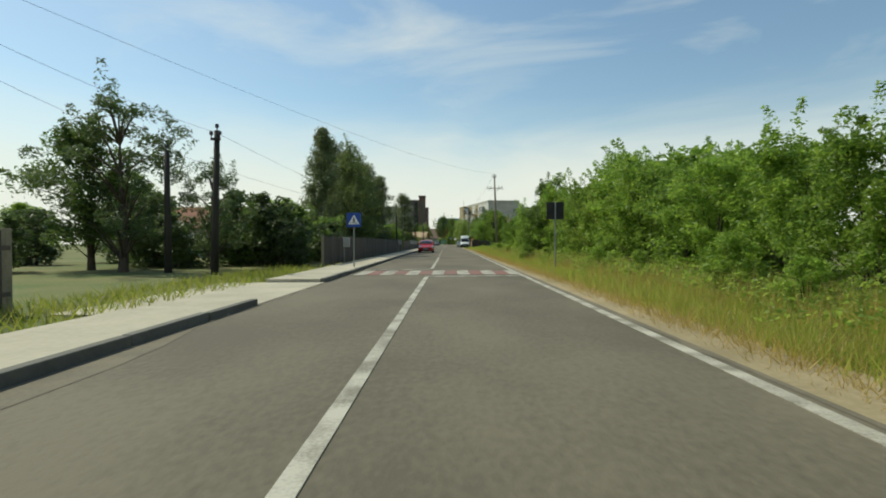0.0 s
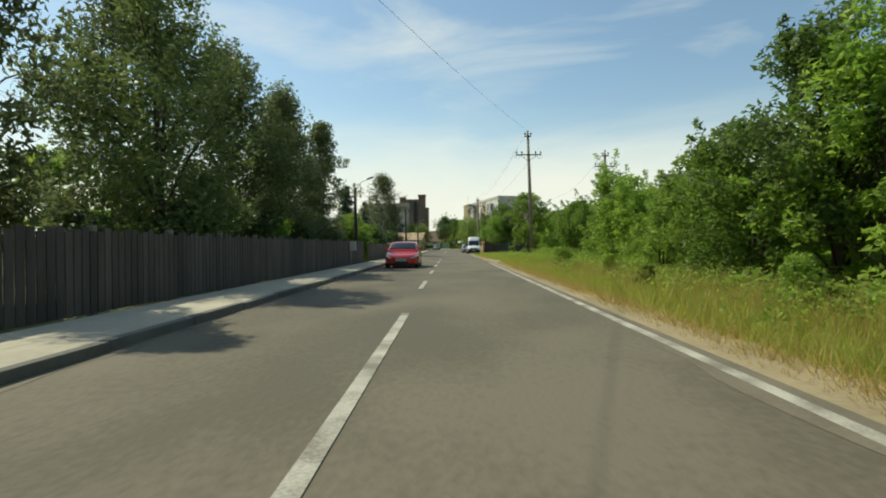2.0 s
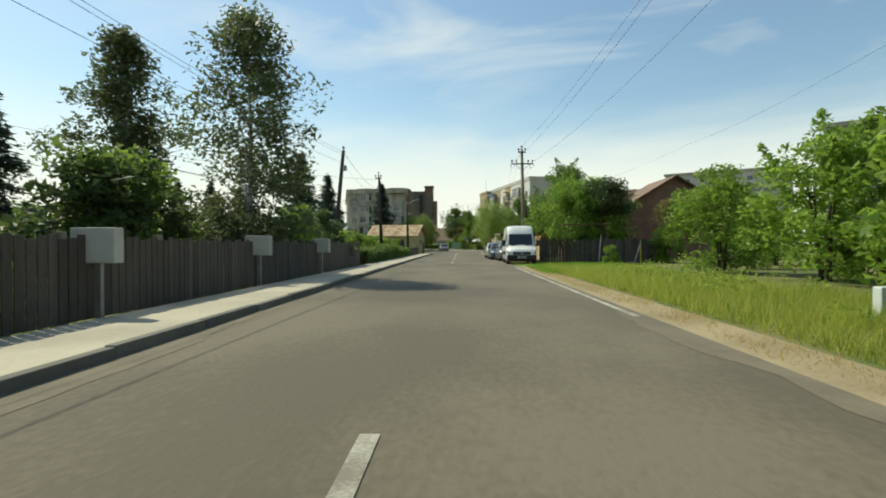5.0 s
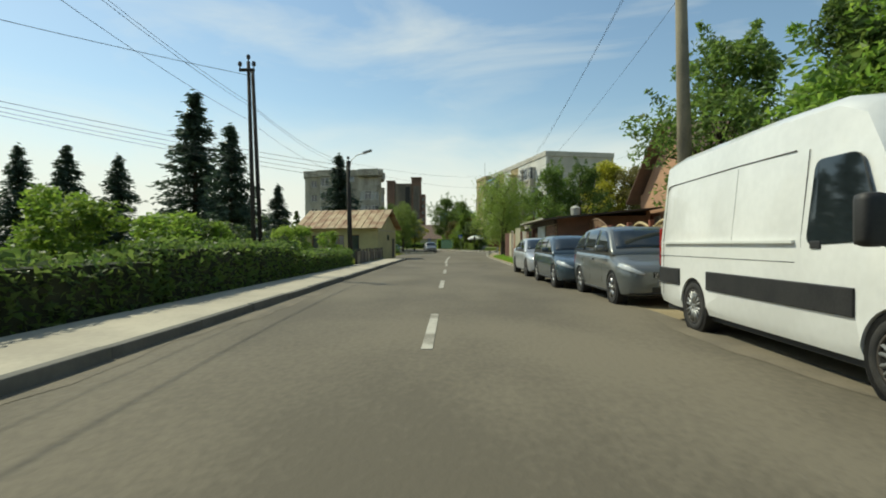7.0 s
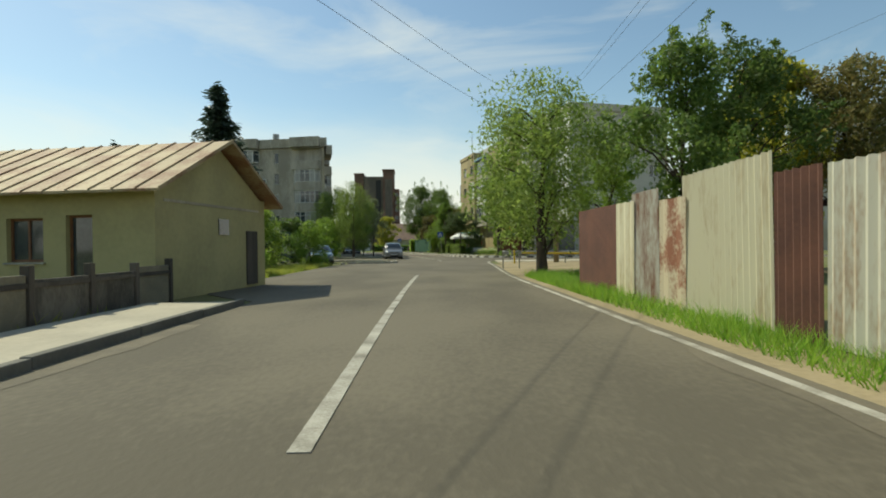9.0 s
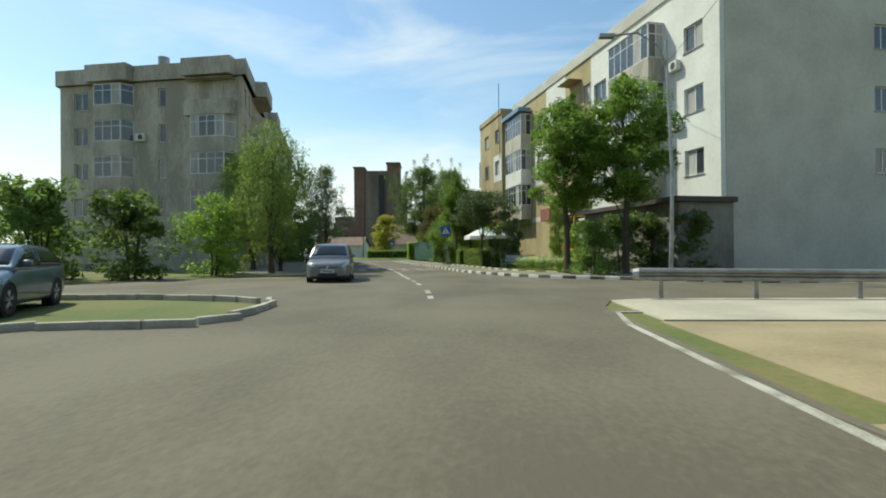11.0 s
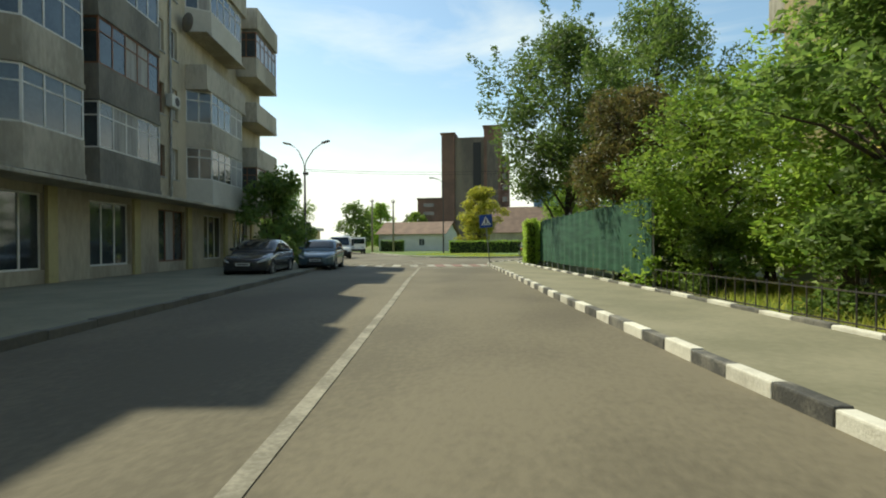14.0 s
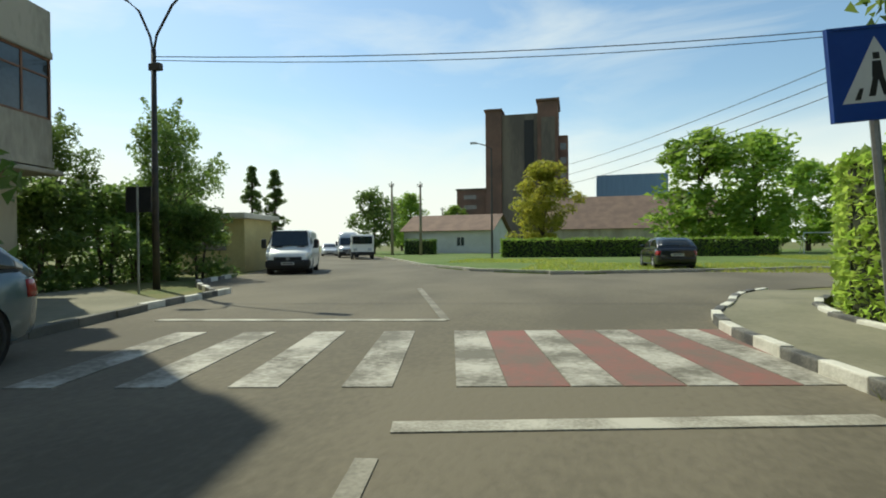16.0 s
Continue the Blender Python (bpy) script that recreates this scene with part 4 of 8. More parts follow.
M["curtain"] = surf("net_curtain", (0.42, 0.41, 0.37), (0.28, 0.27, 0.25), 0.5, 0.95, 0.0, stretch=(3, 3, 0.3))
M["tin_roof"] = surf("rusty_tin_roof", (0.46, 0.35, 0.20), (0.29, 0.155, 0.075), 0.9, 0.7, 0.2, lo=0.42, hi=0.62, vary=0.12)
M["felt"] = surf("roofing_felt", (0.05, 0.045, 0.042), (0.085, 0.075, 0.065), 1.0, 0.95, 0.3)
M["tile_roof"] = surf("brown_tile_roof", (0.24, 0.16, 0.115), (0.18, 0.12, 0.09), 1.2, 0.9, 0.3)
M["red_roof"] = surf("red_tile_roof", (0.30, 0.13, 0.075), (0.22, 0.10, 0.06), 1.0, 0.9, 0.3)
M["blue_roof"] = surf("blue_metal_sheet", (0.13, 0.22, 0.33), (0.16, 0.26, 0.38), 2.0, 0.5, 0.1, stretch=(4, 4, 0.3))
M["tin_grey"] = surf("streaked_grey_tin", (0.50, 0.48, 0.38), (0.30, 0.19, 0.11), 0.8, 0.6, 0.1, lo=0.5, hi=0.75, stretch=(2, 2, 0.5), vary=0.12)
M["tin_rust"] = surf("rusty_tin", (0.16, 0.07, 0.045), (0.11, 0.05, 0.035), 0.7, 0.8, 0.2, vary=0.15)
M["tin_mix"] = surf("half_rusted_tin", (0.44, 0.42, 0.34), (0.20, 0.10, 0.06), 1.0, 0.65, 0.1, lo=0.38, hi=0.6, stretch=(2, 2, 0.5), vary=0.12)
M["tin_cream"] = surf("cream_streaked_tin", (0.56, 0.52, 0.36), (0.36, 0.27, 0.15), 0.9, 0.65, 0.1, lo=0.5, hi=0.78, stretch=(2.5, 2.5, 0.4), vary=0.1)
M["tin_top"] = surf("blotched_cream_tin", (0.48, 0.41, 0.28), (0.24, 0.10, 0.055), 0.7, 0.7, 0.1, lo=0.46, hi=0.62, vary=0.1)
M["board_brown"] = surf("bleached_brown_board", (0.24, 0.15, 0.085), (0.14, 0.085, 0.05), 0.5, 0.9, 0.4, stretch=(2, 2, 0.2), vary=0.2)
M["old_board"] = surf("grey_stained_boarding", (0.16, 0.14, 0.11), (0.08, 0.07, 0.055), 0.5, 0.92, 0.5, lo=0.4, hi=0.62, stretch=(1, 1, 0.4), vary=0.3)
M["paint_white"] = surf("peeling_white_paint", (0.56, 0.59, 0.55), (0.42, 0.44, 0.40), 0.7, 0.7, 0.15)
M["fence_yellow"] = surf("cream_concrete_panel", (0.56, 0.44, 0.24), (0.46, 0.36, 0.19), 0.6, 0.85, 0.2)
M["post_red"] = surf("red_brown_post", (0.30, 0.10, 0.06), (0.22, 0.08, 0.05), 0.5, 0.8, 0.2)
M["orange"] = surf("varnished_orange_boards", (0.58, 0.36, 0.10), (0.46, 0.27, 0.07), 0.5, 0.5, 0.15, stretch=(3, 3, 0.3))
M["yellow_paint"] = surf("yellow_gas_pipe_paint", (0.60, 0.44, 0.03), (0.50, 0.36, 0.03), 0.4, 0.5, 0.0)
M["green_mesh"] = surf("green_shade_cloth", (0.014, 0.06, 0.034), (0.032, 0.105, 0.058), 0.5, 0.8, 0.5, stretch=(0.4, 0.4, 2.5), fine=6)
M["green_glass"] = surf("green_balcony_panel", (0.24, 0.36, 0.26), (0.28, 0.40, 0.30), 0.6, 0.25, 0.0)
M["green_paint"] = surf("green_enamel", (0.05, 0.17, 0.10), (0.04, 0.13, 0.08), 0.4, 0.5, 0.0)
M["canvas"] = surf("white_canvas", (0.78, 0.78, 0.74), (0.68, 0.68, 0.63), 0.8, 0.8, 0.1)
M["canvas_yellow"] = surf("yellow_canvas", (0.70, 0.56, 0.04), (0.62, 0.50, 0.05), 0.5, 0.8, 0.1)
M["canvas_blue"] = surf("blue_canvas", (0.12, 0.42, 0.52), (0.10, 0.35, 0.46), 0.5, 0.8, 0.1)
M["red_cloth"] = surf("red_cloth", (0.45, 0.05, 0.035), (0.36, 0.04, 0.03), 0.5, 0.8, 0.1)
M["awning"] = surf("faded_red_awning", (0.28, 0.10, 0.075), (0.22, 0.08, 0.06), 0.6, 0.8, 0.1)
M["sign_blue"] = surf("blue_sign_sheet", (0.012, 0.06, 0.30), (0.016, 0.07, 0.34), 0.5, 0.4, 0.0)
M["sign_white"] = surf("white_sign_sheet", (0.75, 0.76, 0.74), (0.70, 0.71, 0.69), 0.5, 0.4, 0.0)
M["black"] = surf("matt_black", (0.015, 0.015, 0.015), (0.028, 0.027, 0.025), 0.3, 0.6, 0.1)
M["rubber"] = surf("tyre_rubber", (0.018, 0.018, 0.018), (0.04, 0.037, 0.032), 0.15, 0.85, 0.2)
M["alloy"] = surf("alloy_wheel", (0.42, 0.42, 0.41), (0.32, 0.32, 0.31), 0.2, 0.35, 0.0, metal=0.85)
M["chrome"] = surf("chrome", (0.6, 0.6, 0.6), (0.5, 0.5, 0.5), 0.3, 0.15, 0.0, metal=1.0)
M["lamp_glass"] = surf("headlamp_glass", (0.55, 0.57, 0.57), (0.42, 0.44, 0.44), 0.1, 0.1, 0.0, spec=0.7)
M["tail_glass"] = surf("tail_lamp_glass", (0.35, 0.015, 0.012), (0.28, 0.012, 0.01), 0.2, 0.15, 0.0)
M["plate"] = surf("plate_white", (0.62, 0.62, 0.60), (0.55, 0.55, 0.53), 0.2, 0.5, 0.0)
M["bench_wood"] = surf("grey_bench_slat", (0.34, 0.35, 0.35), (0.26, 0.265, 0.265), 0.4, 0.7, 0.2, stretch=(1, 4, 4))


def paint_coat(name, c, rough=0.28, metal=0.0):
    return surf(name, c, tuple(0.88 * v for v in c), 1.2, rough, 0.0, metal, coat=0.6, spec=0.5)


def glass_mat(name, c, rough=0.06):
    return surf(name, c, tuple(1.8 * v for v in c), 1.0, rough, 0.0, spec=0.8)


M["glass"] = glass_mat("window_glass", (0.035, 0.042, 0.045))
M["car_glass"] = glass_mat("tinted_car_glass", (0.012, 0.016, 0.017), 0.04)


# ---- flats ----
def panel(name, parent, m, width, height, holes, material, thick=0.28, z0=0.0):
    """A wall from x 0 to width, facing -y, with openings (x0, x1, z0, z1) that go through."""
    xs = sorted({0.0, width, *[v for h in holes for v in h[:2]]})
    zs = sorted({z0, height, *[v for h in holes for v in h[2:]]})
    hole = lambda x, z: any(h[0] < x < h[1] and h[2] < z < h[3] for h in holes)
    solid = lambda i, j: not hole((xs[i] + xs[i + 1]) / 2, (zs[j] + zs[j + 1]) / 2)
    return part(name, grid_solid(xs, zs, solid, 0, thick, m), material, parent)


def window(parent, m, x0, x1, z0, z1, panes=2, mat="frame_white", deep=0.12, curtain=0.0, sill=True):
    w = 0.06
    xs = [x0]
    for k in range(panes):
        xs += [x0 + (x1 - x0 - w) * k / panes + w, x0 + (x1 - x0 - w) * (k + 1) / panes]
    xs.append(x1)
    zs = [z0, z0 + w, z1 - w, z1]
    win = part("window", grid_solid(xs, zs, lambda i, j: i % 2 == 0 or j != 1, deep, deep + 0.07, m), M[mat], parent)
    if sill:
        part("sill", B(x0 - 0.05, x1 + 0.05, -0.06, deep, z0 - 0.05, z0 - 0.004, 0, m), M["steel"], win)
    for k in range(panes):
        a, b = xs[2 * k + 1], xs[2 * k + 2]
        part("pane", B(a, b, deep + 0.03, deep + 0.04, z0 + w, z1 - w, 0, m), M["curtain" if (hash_of(a, z0) < curtain) else "glass"], win)
    return win


def hash_of(a, b):
    return abs(math.sin(a * 12.9898 + b * 78.233) * 43758.5453) % 1.0


def bay(parent, m, x0, x1, z, high, out=1.1, low=1.0, mat="plaster_grey", glazed=True, rail=None, cham=False):
    """A balcony box on the wall: floor and parapet, with glazing above."""
    t = 0.1
    c = min(0.55, out * 0.6) if glazed and cham else 0.0
    plan = [(x0, -0.003), (x0 + c, -out), (x1 - c, -out), (x1, -0.003)]
    inner = [(x1 - t, -0.003), (x1 - c - t * (0.6 if c else 1), -out + t), (x0 + c + t * (0.6 if c else 1), -out + t), (x0 + t, -0.003)]
    bm = bmesh.new()
    slab(bm, plan + inner, z, z + low)
    bmesh.ops.transform(bm, matrix=m, verts=bm.verts)
    bal = part("balcony", bm, M[mat if rail is None else rail], parent)
    for name, za, zb in (("balcony_floor", z - 0.16, z - 0.002), ("balcony_cover", z + high - 0.165, z + high - 0.13)):
        bm = bmesh.new()
        slab(bm, [(x0 - 0.02, -0.003), (x0 + c - 0.02, -out - 0.03), (x1 - c + 0.02, -out - 0.03), (x1 + 0.02, -0.003)], za, zb)
        f = bmesh.ops.contextual_create(bm, geom=[v for v in bm.verts if abs(v.co.z - za) < 1e-4])
        bmesh.ops.transform(bm, matrix=m, verts=bm.verts)
        part(name, bm, M[mat], bal)
    if glazed:
        top = z + high - 0.17
        w = 0.055
        mid = z + low + (top - z - low) * 0.68
        zs = [z + low, z + low + w, mid, mid + 0.045, top - w, top]
        fr = "frame_brown" if hash_of(z, x1) < 0.12 else "frame_white"
        for (ax, ay), (bx, by) in zip(plan, plan[1:]):
            d = math.hypot(bx - ax, by - ay) - 0.01
            n = max(1 if d < 1.0 else 2, round(d / 0.75))
            xs = [0.0]
            for k in range(n):
                xs += [(d - w) * k / n + w, (d - w) * (k + 1) / n]
            xs.append(d)
            side = m @ pose(ax, ay, 0, 0, 0, math.degrees(math.atan2(by - ay, bx - ax)))
            part("glazing_frame", grid_solid(xs, zs, lambda i, j: i % 2 == 0 or j % 2 == 0, 0.015, 0.07, side), M[fr], bal)
            for k in range(n):
                part("pane", B(xs[2 * k + 1], xs[2 * k + 2], 0.035, 0.042, z + low + w, top - w, 0, side), M["curtain" if hash_of(ax + k, z) < 0.25 else "glass"], bal)
    elif rail is None and cham is None:
        bars = grid_solid([x0 + (x1 - x0) * q / 24 + o for q in range(24) for o in (0.0, 0.025)] + [x1], [z + low + 0.02, z + low + 0.3, z + low + 0.33], lambda i, j: i % 2 == 0 or j == 1, -out + 0.03, -out + 0.05, m)
        part("balcony_railing", bars, M["darksteel"], bal)
    return bal


def aircon(parent, m, x, z):
    bm = B(x, x + 0.75, -0.34, -0.04, z, z + 0.55, 0.03, m)
    unit = part("air_conditioner", bm, M["plaster_white"], parent, "white air conditioner box")
    ring = bmesh.new()
    tube(ring, [(x + 0.45, -0.345, z + 0.28), (x + 0.45, -0.352, z + 0.28)], 0.2, 16)
    bmesh.ops.transform(ring, matrix=m, verts=ring.verts)
    part("fan_grille", ring, M["darksteel"], unit)


def dish(parent, m, x, z, r=0.4):
    bm = bmesh.new()
    bmesh.ops.create_uvsphere(bm, u_segments=14, v_segments=8, radius=r)
    bmesh.ops.transform(bm, matrix=m @ Matrix.Translation((x, -0.35, z)) @ Matrix.Rotation(radians(20), 4, "X") @ Matrix.Diagonal((1, 0.18, 1, 1)), verts=bm.verts)
    part("satellite_dish", bm, M["darksteel"], parent)


FLOORS, STOREY = (3.3, 5.97, 8.64, 11.31), 2.67
TURN = math.degrees(math.atan2(0.974, -0.227))
# left block: long shaded front along the street and an end wall
flats = thing("apartment_block", "five storey beige plastered apartment block with balconies", "apartment building", at=(-14.4, 203.4, 0), turn=TURN)
L, D, TOP = 37.6, 15.0, 14.05
BX, BY = 0.367 * D, 0.931 * D
I4 = Matrix.Identity(4)
END = pose(BX, BY, 0, 0, 0, -111.5)
bays = ((5.0, 9.2, 1.1), (14.6, 18.1, 1.1), (18.6, 22.4, 0.9), (26.6, 31.8, 1.0), (33.2, 37.3, 1.2))
wins = ((0.9, 2.0), (3.0, 4.1), (10.2, 11.0), (13.2, 14.2), (23.6, 24.6), (25.2, 25.8))
shops = (2, 6, 10.5, 15, 19.5, 24, 28.5, 32.5)
holes = [(a, b, z + 0.85, z + 2.2) for z in FLOORS for a, b in wins] + [(x, x + 2.4, 0.5, 2.75) for x in shops]
panel("front_wall", flats, I4, L, TOP, holes, M["plaster_beige"])
for z in FLOORS:
    for a, b in wins:
        window(flats, I4, a, b, z + 0.85, z + 2.2, 1 if b - a < 0.9 else 2, "frame_brown" if hash_of(b, z) < 0.3 else "frame_white", curtain=0.3)
    for k, (a, b, out) in enumerate(bays):
        skin = "plaster_dark" if k == 2 else ("plaster_pale" if hash_of(k + 2, z) < 0.22 else "plaster_grey")
        bay(flats, I4, a, b, z + 0.02, STOREY, out, 1.0, skin, hash_of(k * 3.1, z) > 0.2, None, k in (0, 1, 3))
for x in shops:
    window(flats, I4, x, x + 2.4, 0.5, 2.75, 3, "frame_white" if x % 2 else "frame_brown", curtain=0.1, sill=False)
for x in (1.4, 4.6, 8.7, 13.1, 17.4, 22.0, 26.5, 31.0, 35.4):
    part("pilaster", B(x, x + 0.42, -0.12, -0.004, 0, 2.99, 0.015), M["plaster_yellow"], flats, "yellow plaster pilaster")
part("ledge", B(0, L, -1.25, -0.005, 3.0, 3.12, 0.03), M["plaster_grey"], flats)
for x, z in ((11.3, 6.9), (14.25, 6.75), (11.2, 9.5), (24.7, 7.2), (2.1, 6.4), (4.15, 9.3), (22.6, 9.6)):
    aircon(flats, I4, x - 0.1, z)
dish(flats, I4, 26.1, 11.4, 0.45)
dish(flats, I4, 12.4, 9.2, 0.35)
part("down_pipe", T([(12.1, -0.08, 3.2), (12.1, -0.08, TOP - 0.1)], 0.05, 8), M["steel"], flats)
part("down_pipe", T([(25.0, -0.08, 3.2), (25.0, -0.08, TOP - 0.1)], 0.05, 8), M["steel"], flats)
ebays = ((3.1, 6.3), (10.9, 14.5))
ewins = ((1.2, 2.4), (8.3, 8.9))
panel("end_wall", flats, END, D - 0.3, TOP, [(a, b, z + 0.85, z + 2.2) for z in FLOORS for a, b in ewins], M["plaster_grey"])
for z in FLOORS:
    for a, b in ewins:
        window(flats, END, a, b, z + 0.85, z + 2.2, 2 if b - a > 0.9 else 1, curtain=0.2)
    for i, (a, b) in enumerate(ebays):
        bay(flats, END, a, b, z + 0.02, STOREY, 0.8, 0.95, glazed=not (z > 11 and i == 1), cham=True)
aircon(flats, END, 6.6, 9.6)
part("back_wall", B(BX + 0.35, L, BY - 0.3, BY, 0, TOP), M["plaster_grey"], flats)
part("far_wall", B(L - 0.3, L, 0.28, BY - 0.3, 0, TOP), M["plaster_grey"], flats)
bm = bmesh.new()
slab(bm, [(1.5, 0.9), (L - 0.8, 0.9), (L - 0.8, BY - 0.9), (BX + 1.0, BY - 0.9)], 0, TOP - 0.2)
part("core", bm, M["curtain"], flats)
bm = bmesh.new()
slab(bm, [(-0.4, -0.3), (L + 0.3, -0.3), (L + 0.3, BY + 0.25), (BX - 0.2, BY + 0.25)], TOP, 15.2)
part("parapet", bm, M["plaster_grey"], flats)
for a, b, out in bays:
    part("parapet_step", B(a - 0.05, b + 0.05, -out - 0.1, -0.302, TOP - 0.05, 15.25, 0.04), M["plaster_grey"], flats)
for a, b in ebays:
    part("parapet_step", B(a - 0.1, b + 0.1, -1.0, -0.25, TOP - 0.05, 15.25, 0.04, END), M["plaster_grey"], flats)
part("roof_tank", T([(3, 6, 15.2), (3, 6, 16.0)], 0.4, 12), M["steel"], flats)

# right block: sunny front, pale near half, brown far half
FLOORS2, STOREY2, HIGH2 = (4.42, 7.79, 11.16), 3.36, 15.6
flats2 = thing("apartment_block", "four storey brown and white apartment block with shops", "apartment building", at=(14.0, 192.0, 0), turn=TURN)
L2, D2 = 37.2, 12.0
F2 = pose(L2, 0, 0, 0, 0, 180)
FX = lambda x: L2 - x


def front(parent, x0, x1, material, wins, bays, out=0.0, rail=None, curtain=0.25, sill=1.2):
    m = pose(x1, out, 0, 0, 0, 180)
    flip = lambda a, b: (x1 - b, x1 - a)
    hs = [(*flip(a, b), z + sill, z + sill + 1.4) for z in FLOORS2 for a, b in wins]
    panel("front_wall", parent, m, x1 - x0, HIGH2, hs, material, 0.28, 3.6)
    for z in FLOORS2:
        for a, b in wins:
            window(parent, m, *flip(a, b), z + sill, z + sill + 1.4, 1 if b - a < 0.9 else 2, curtain=curtain)
        for a, b, gl in bays:
            bay(parent, m, *flip(a, b), z + 0.02, STOREY2, 1.05, 1.2 if gl else 0.95 if z < 5 else 0.8, ("plaster_white" if 7 < z < 8 else "plaster_grey") if gl else "plaster_brown", gl or 7 < z < 8, rail if z < 5 and not gl else None)
    return m


front(flats2, 0.0, 13.0, M["plaster_white"], ((1.2, 2.7), (10.9, 12.6)), ((4.4, 8.8, True),), sill=0.8)
front(flats2, 13.0, 29.5, M["plaster_brown"], ((13.05, 14.1), (17.5, 18.95), (21.8, 23.2)), ((14.5, 16.6, False), (24.7, 29.1, True)), 0.0, "green_glass")
front(flats2, 29.5, 37.2, M["plaster_brown"], ((30.3, 31.7), (33.9, 35.4)), (), 1.3, sill=1.7)
ALL_WINS = ((13.05, 14.1), (17.5, 18.95), (21.8, 23.2), (30.3, 31.7))
for x0, x1, z0, z1 in ((20.6, 23.9, 7.75, 11.15), (17.2, 21.1, 11.3, 15.58), (29.6, 32.2, 8.7, 11.5)):
    ox = 1.3 if x0 > 29 else 0.0
    sill = 1.7 if x0 > 29 else 1.2
    hs = [(a, b, z + sill, z + sill + 1.4) for z in FLOORS2 for a, b in ALL_WINS]
    mm = pose(x1, ox + 0.025, 0, 0, 0, 180)
    panel("insulation_patch", flats2, mm, x1 - x0, z1, [(max(0.0, x1 - b), min(x1 - x0, x1 - a), q0, q1) for a, b, q0, q1 in hs if a < x1 and b > x0 and q0 > z0 and q1 < z1], M["plaster_white"], 0.02, z0)
for z in FLOORS2:
    part("floor_joint", B(13.02, 29.48, 0.001, 0.02, z - 0.5, z - 0.06), M["plaster_pale"], flats2)
ENDR = pose(0, -0.3, 0, 0, 0, -90)
panel("end_wall", flats2, ENDR, D2 - 0.6, HIGH2, [(9.4, 10.6, z + 0.85, z + 2.2) for z in FLOORS2], M["plaster_pale"])
for z in FLOORS2:
    window(flats2, ENDR, 9.4, 10.6, z + 0.85, z + 2.2, 2)
part("back_wall", B(0, L2, -D2, -D2 + 0.3, 0, HIGH2), M["plaster_brown"], flats2)
part("far_wall", B(L2 - 0.28, L2, -D2 + 0.3, 1.0, 0, HIGH2), M["plaster_brown"], flats2)
part("core", B(0.8, L2 - 0.8, -D2 + 0.9, -0.9, 0, 15.4), M["curtain"], flats2)
part("return_wall", B(29.5, 29.75, -0.3, 1.02, 0, HIGH2), M["plaster_brown"], flats2)
part("parapet", B(-0.15, 29.5, -D2 - 0.1, 0.12, HIGH2, 16.4, 0.04), M["plaster_pale"], flats2)
part("parapet", B(29.51, L2 + 0.1, -D2 - 0.1, 1.42, HIGH2, 16.15, 0.04), M["plaster_brown"], flats2)
part("loggia_roof", B(24.5, 29.4, 0.13, 1.35, 14.54, 14.95, 0.05), M["blue_roof"], flats2, "blue sheet roof over loggia")
for x, z in ((2.8, 7.9), (2.9, 11.2)):
    aircon(flats2, F2, FX(x) - 0.75, z)
dish(flats2, F2, FX(13.75), 5.1, 0.48)
side = part("side_balcony", B(37.21, 38.2, 0.1, 1.2, 8.9, 10.1, 0.02), M["plaster_grey"], flats2)
part("pane", B(37.22, 38.18, 0.12, 1.18, 10.1, 11.9), M["glass"], side)
# ground floor: shop extension, wall, restaurant front
part("shop_extension", B(-0.8, 8.4, 0.005, 3.0, 0, 3.5), M["plaster_dark"], flats2, "grey shop extension")
part("extension_roof", B(-1.1, 8.7, 0.0, 3.4, 3.5, 3.75, 0.02), M["felt"], flats2)
part("ground_wall", B(8.4, 13.0, -0.28, 0.0, 0, 3.6), M["plaster_pale"], flats2)
for x in (9.2,):
    m = pose(x + 1.6, 0.02, 0, 0, 0, 180)
    part("shop_door", B(0, 1.5, -0.06, -0.003, 0.1, 2.6, 0.01, m), M["glass"], flats2)
    part("door_surround", B(-0.12, 1.62, -0.03, -0.001, 0.05, 2.8, 0.0, m), M["frame_white"], flats2)
part("canopy_beam", B(8.7, 12.9, 0.002, 0.9, 3.3, 3.5, 0.02), M["plaster_pale"], flats2)
part("ground_wall", B(13.0, 37.19, -0.28, 0.0, 0, 3.6), M["plaster_brown"], flats2)
G2 = pose(37.2, 1.3, 0, 0, 0, 180)
panel("ground_front", flats2, G2, 7.7, 3.6, [(4.8, 6.83, 1.87, 3.3)], M["plaster_ochre"], 0.28, 0.0)
window(flats2, G2, 4.8, 6.83, 1.87, 3.3, 3)
bay(flats2, G2, 1.1, 3.55, 0.0, 3.98, 0.35, 1.85, "plaster_grey", True)
part("cornice", B(29.45, 33.55, 1.302, 1.42, 3.5, 3.85, 0.02), M["plaster_ochre"], flats2, "ochre cornice over ground floor")
part("gas_pipe", T([(29.5, 1.47, 3.7), (33.5, 1.47, 3.78), (33.55, 1.47, 1.9)], 0.035), M["yellow_paint"], flats2, "yellow gas pipe")
rest = part("restaurant_front", B(12.90, 15.60, 0.3, 1.9, 0, 1.95, 0.02), M["orange"], flats2, "orange boarded restaurant front")
for k in range(17):
    part("board", B(12.92 + 0.158 * k, 13.07 + 0.158 * k, 1.901, 1.918, 0.05, 1.9, 0.004), M["orange"], rest)
bm = bmesh.new()
for x in (12.95, 13.75, 13.95, 15.42):
    box(bm, x, x + 0.11, 1.78, 1.88, 1.95, 3.6)
